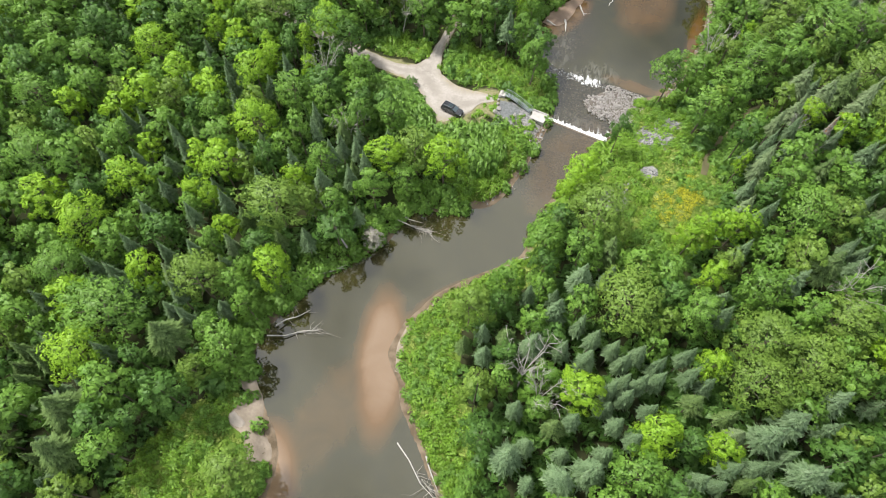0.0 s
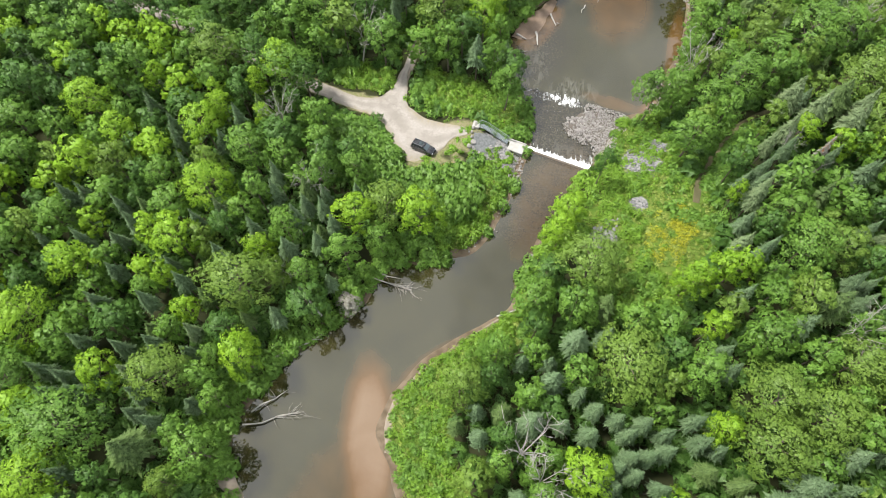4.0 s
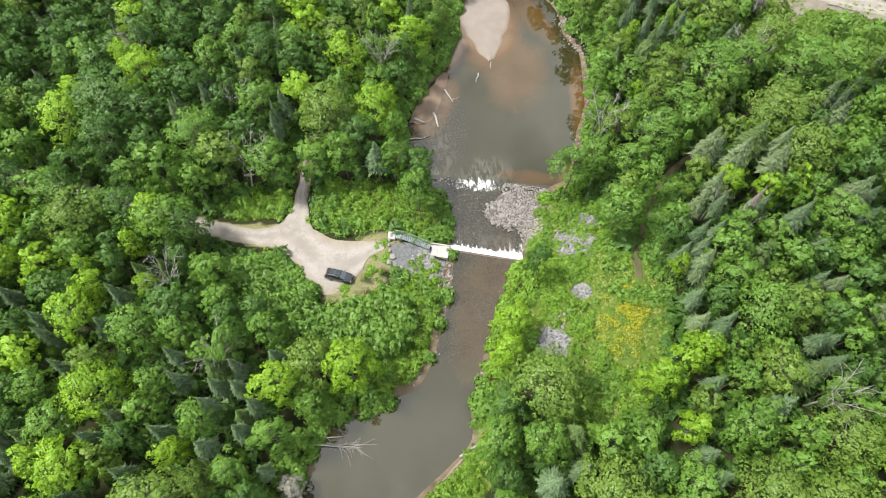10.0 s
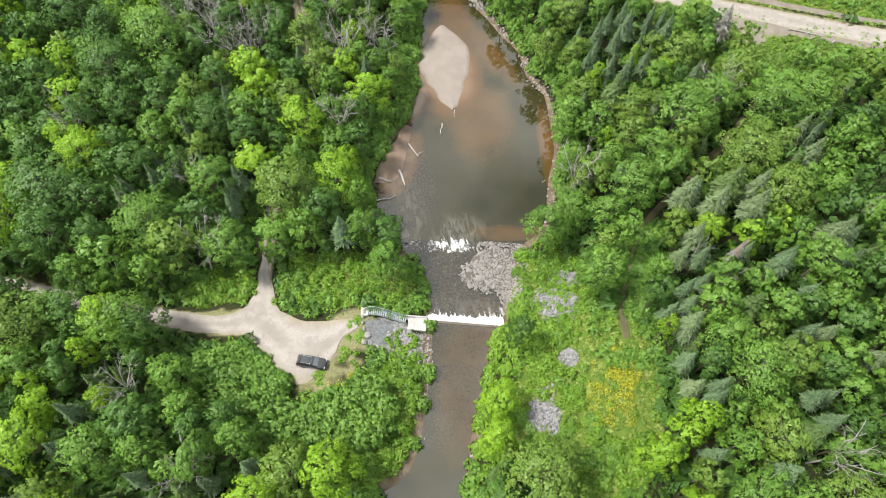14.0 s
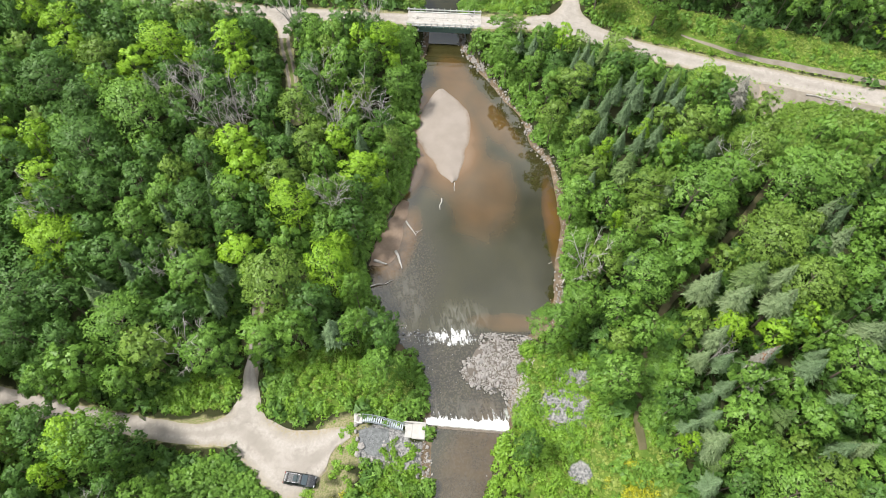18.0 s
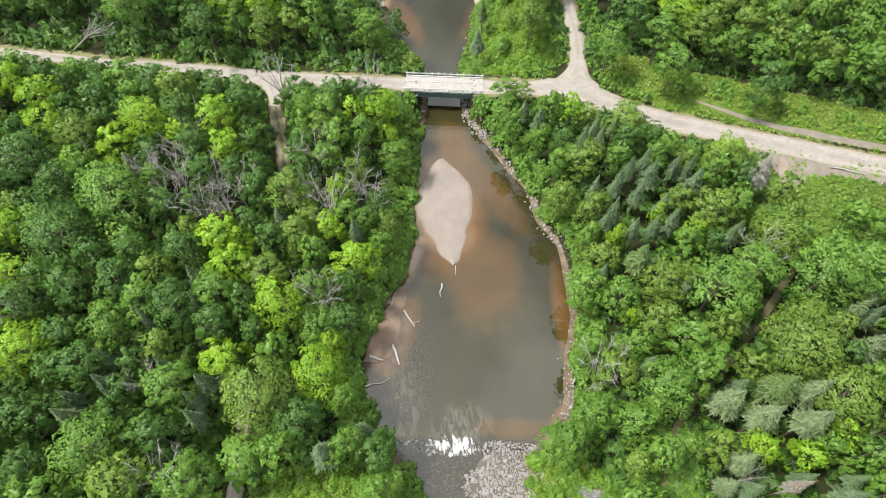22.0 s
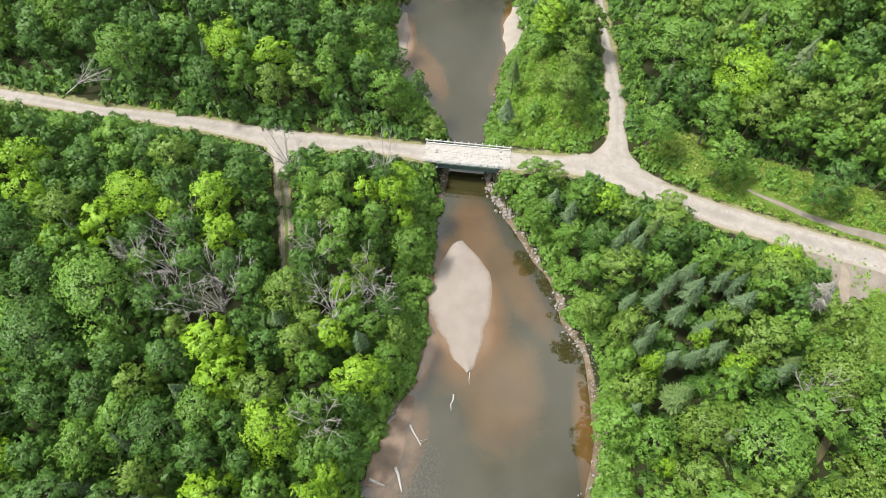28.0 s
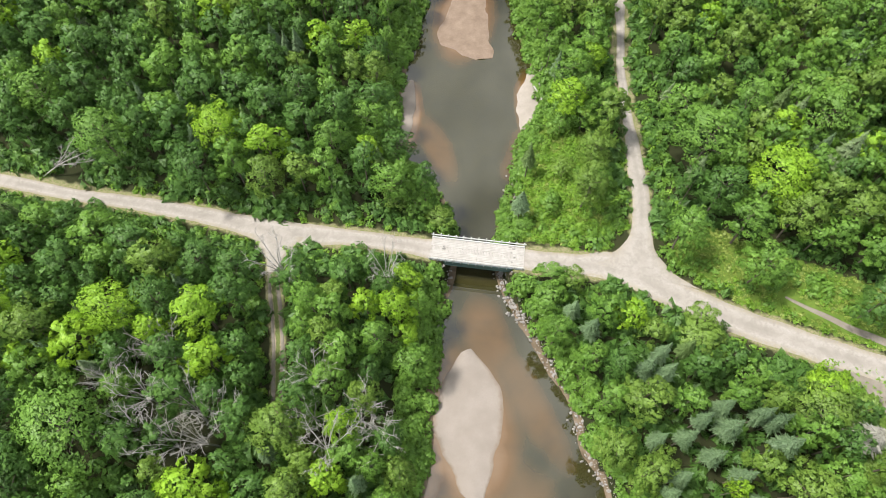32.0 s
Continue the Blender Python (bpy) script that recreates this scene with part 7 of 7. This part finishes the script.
# Paler than the tinted glass: reflected sky put into the base colour.
WINDSHIELD = Nodes("windshield_glass", 0.06, 0.0, 0.9)
WINDSHIELD.colour((0.07, 0.09, 0.1))
RUBBER = simple("rubber", (0.02, 0.02, 0.02), (0.035, 0.035, 0.035), 8, 0.85)
ALLOY = simple("alloy", (0.35, 0.36, 0.38), (0.5, 0.5, 0.52), 6, 0.35, 0.8)
LAMP = simple("lamp_glass", (0.6, 0.62, 0.65), (0.75, 0.76, 0.78), 6, 0.15, 0.2, 0.6)
TAIL = simple("tail_glass", (0.3, 0.02, 0.02), (0.4, 0.03, 0.03), 6, 0.2)


def hull(sections, bevel=0.0):
    """A closed body from cross sections: x, half width at the foot, half width at the top, foot z, top z."""
    bm = bmesh.new()
    rings = []
    for x, wf, wt, zf, zt in sections:
        zm = zf + (zt - zf) * 0.55
        ring = [(x, -wf * 0.94, zf), (x, -wf, zm), (x, -wt, zt - 0.05), (x, -wt * 0.9, zt), (x, wt * 0.9, zt), (x, wt, zt - 0.05), (x, wf, zm), (x, wf * 0.94, zf)]
        rings.append([bm.verts.new(p) for p in ring])
    for a, b in zip(rings[:-1], rings[1:]):
        for k in range(8):
            bm.faces.new((a[k], a[(k + 1) % 8], b[(k + 1) % 8], b[k]))
    bm.faces.new(rings[0][::-1])
    bm.faces.new(rings[-1])
    bmesh.ops.recalc_face_normals(bm, faces=bm.faces[:])
    if bevel:
        bmesh.ops.bevel(bm, geom=bm.edges[:], offset=bevel, segments=2, affect="EDGES")
    return bm


car = new("car")
tagged(car, "black sport utility car with roof rails parked on gravel", "car")
part("body", hull([(-2.3, 0.78, 0.74, 0.42, 0.92), (-2.2, 0.88, 0.84, 0.34, 1.02), (-0.9, 0.92, 0.87, 0.3, 1.05), (0.7, 0.92, 0.87, 0.3, 1.04), (1.5, 0.91, 0.84, 0.3, 1.0), (2.15, 0.86, 0.76, 0.34, 0.88), (2.3, 0.74, 0.66, 0.42, 0.76)], 0.03), BODY.mat, car)
part("cabin", hull([(-2.18, 0.8, 0.72, 1.0, 1.06), (-1.95, 0.82, 0.66, 1.0, 1.6), (-1.2, 0.84, 0.66, 1.0, 1.68), (0.1, 0.84, 0.66, 1.0, 1.66), (0.45, 0.83, 0.64, 1.0, 1.58), (1.15, 0.8, 0.72, 1.0, 1.05)], 0.02), BODY.mat, car)
part("roof", box_bm(2.2, 1.22, 0.03, 0.012, (-0.75, 0, 1.69)), BODY.mat, car)
part("sunroof", box_bm(0.8, 0.85, 0.012, 0.004, (-0.35, 0, 1.712)), GLASS.mat, car)
wind = box_bm(0.82, 1.36, 0.02, 0.006)
wind.transform(Matrix.Translation((0.8, 0, 1.335)) @ Matrix.Rotation(radians(36), 4, "Y"))
part("windshield", wind, WINDSHIELD.mat, car)
rear = box_bm(0.5, 1.3, 0.02, 0.006)
rear.transform(Matrix.Translation((-2.08, 0, 1.35)) @ Matrix.Rotation(radians(-67), 4, "Y"))
part("rear_window", rear, GLASS.mat, car)
for s in (-1, 1):
    for x, w in ((-1.6, 0.6), (-0.75, 0.85), (0.15, 0.75)):
        win = box_bm(w, 0.02, 0.4, 0.006)
        win.transform(Matrix.Translation((x, s * 0.765, 1.32)) @ Matrix.Rotation(radians(s * 16), 4, "X"))
        part("side_window", win, GLASS.mat, car)
    part("roof_rail", bar_between((-1.8, s * 0.58, 1.76), (0.1, s * 0.58, 1.75), 0.05, 0.05, 0.015), ALLOY, car)
    part("mirror", box_bm(0.14, 0.2, 0.14, 0.03, (0.85, s * 1.0, 1.08)), BODY.mat, car)
    part("headlight", box_bm(0.16, 0.34, 0.14, 0.03, (2.2, s * 0.58, 0.76)), LAMP, car)
    part("tail_light", box_bm(0.08, 0.24, 0.26, 0.03, (-2.27, s * 0.64, 0.86)), TAIL, car)
    for x in (-1.35, 1.4):
        wheel = new("wheel")
        wheel.parent = car
        wheel.location = (x, s * 0.8, 0.35)
        ring = bmesh.new()
        bmesh.ops.create_cone(ring, cap_ends=True, segments=20, radius1=0.35, radius2=0.35, depth=0.24, matrix=Matrix.Rotation(radians(90), 4, "X"))
        bmesh.ops.bevel(ring, geom=[e for e in ring.edges if len(e.link_faces) == 2 and e.calc_face_angle() > 1], offset=0.04, segments=2, affect="EDGES")
        part("tyre", ring, RUBBER, wheel)
        disc = bmesh.new()
        bmesh.ops.create_cone(disc, cap_ends=True, segments=16, radius1=0.22, radius2=0.2, depth=0.26, matrix=Matrix.Rotation(radians(90), 4, "X"))
        part("rim", disc, ALLOY, wheel)
for x in (-1.6, -0.2):
    part("roof_crossbar", bar_between((x, -0.6, 1.79), (x, 0.6, 1.79), 0.06, 0.03, 0.01), RUBBER, car)
part("front_bumper", box_bm(0.14, 1.5, 0.22, 0.05, (2.28, 0, 0.5)), RUBBER, car)
part("rear_bumper", box_bm(0.12, 1.56, 0.22, 0.05, (-2.32, 0, 0.52)), RUBBER, car)
part("grille", box_bm(0.05, 0.8, 0.16, 0.02, (2.3, 0, 0.7)), RUBBER, car)
car.location = (-19.0, -4.15, height_at(-19.0, -4.15) + 0.08)
car.rotation_euler = (0, 0, radians(-20))
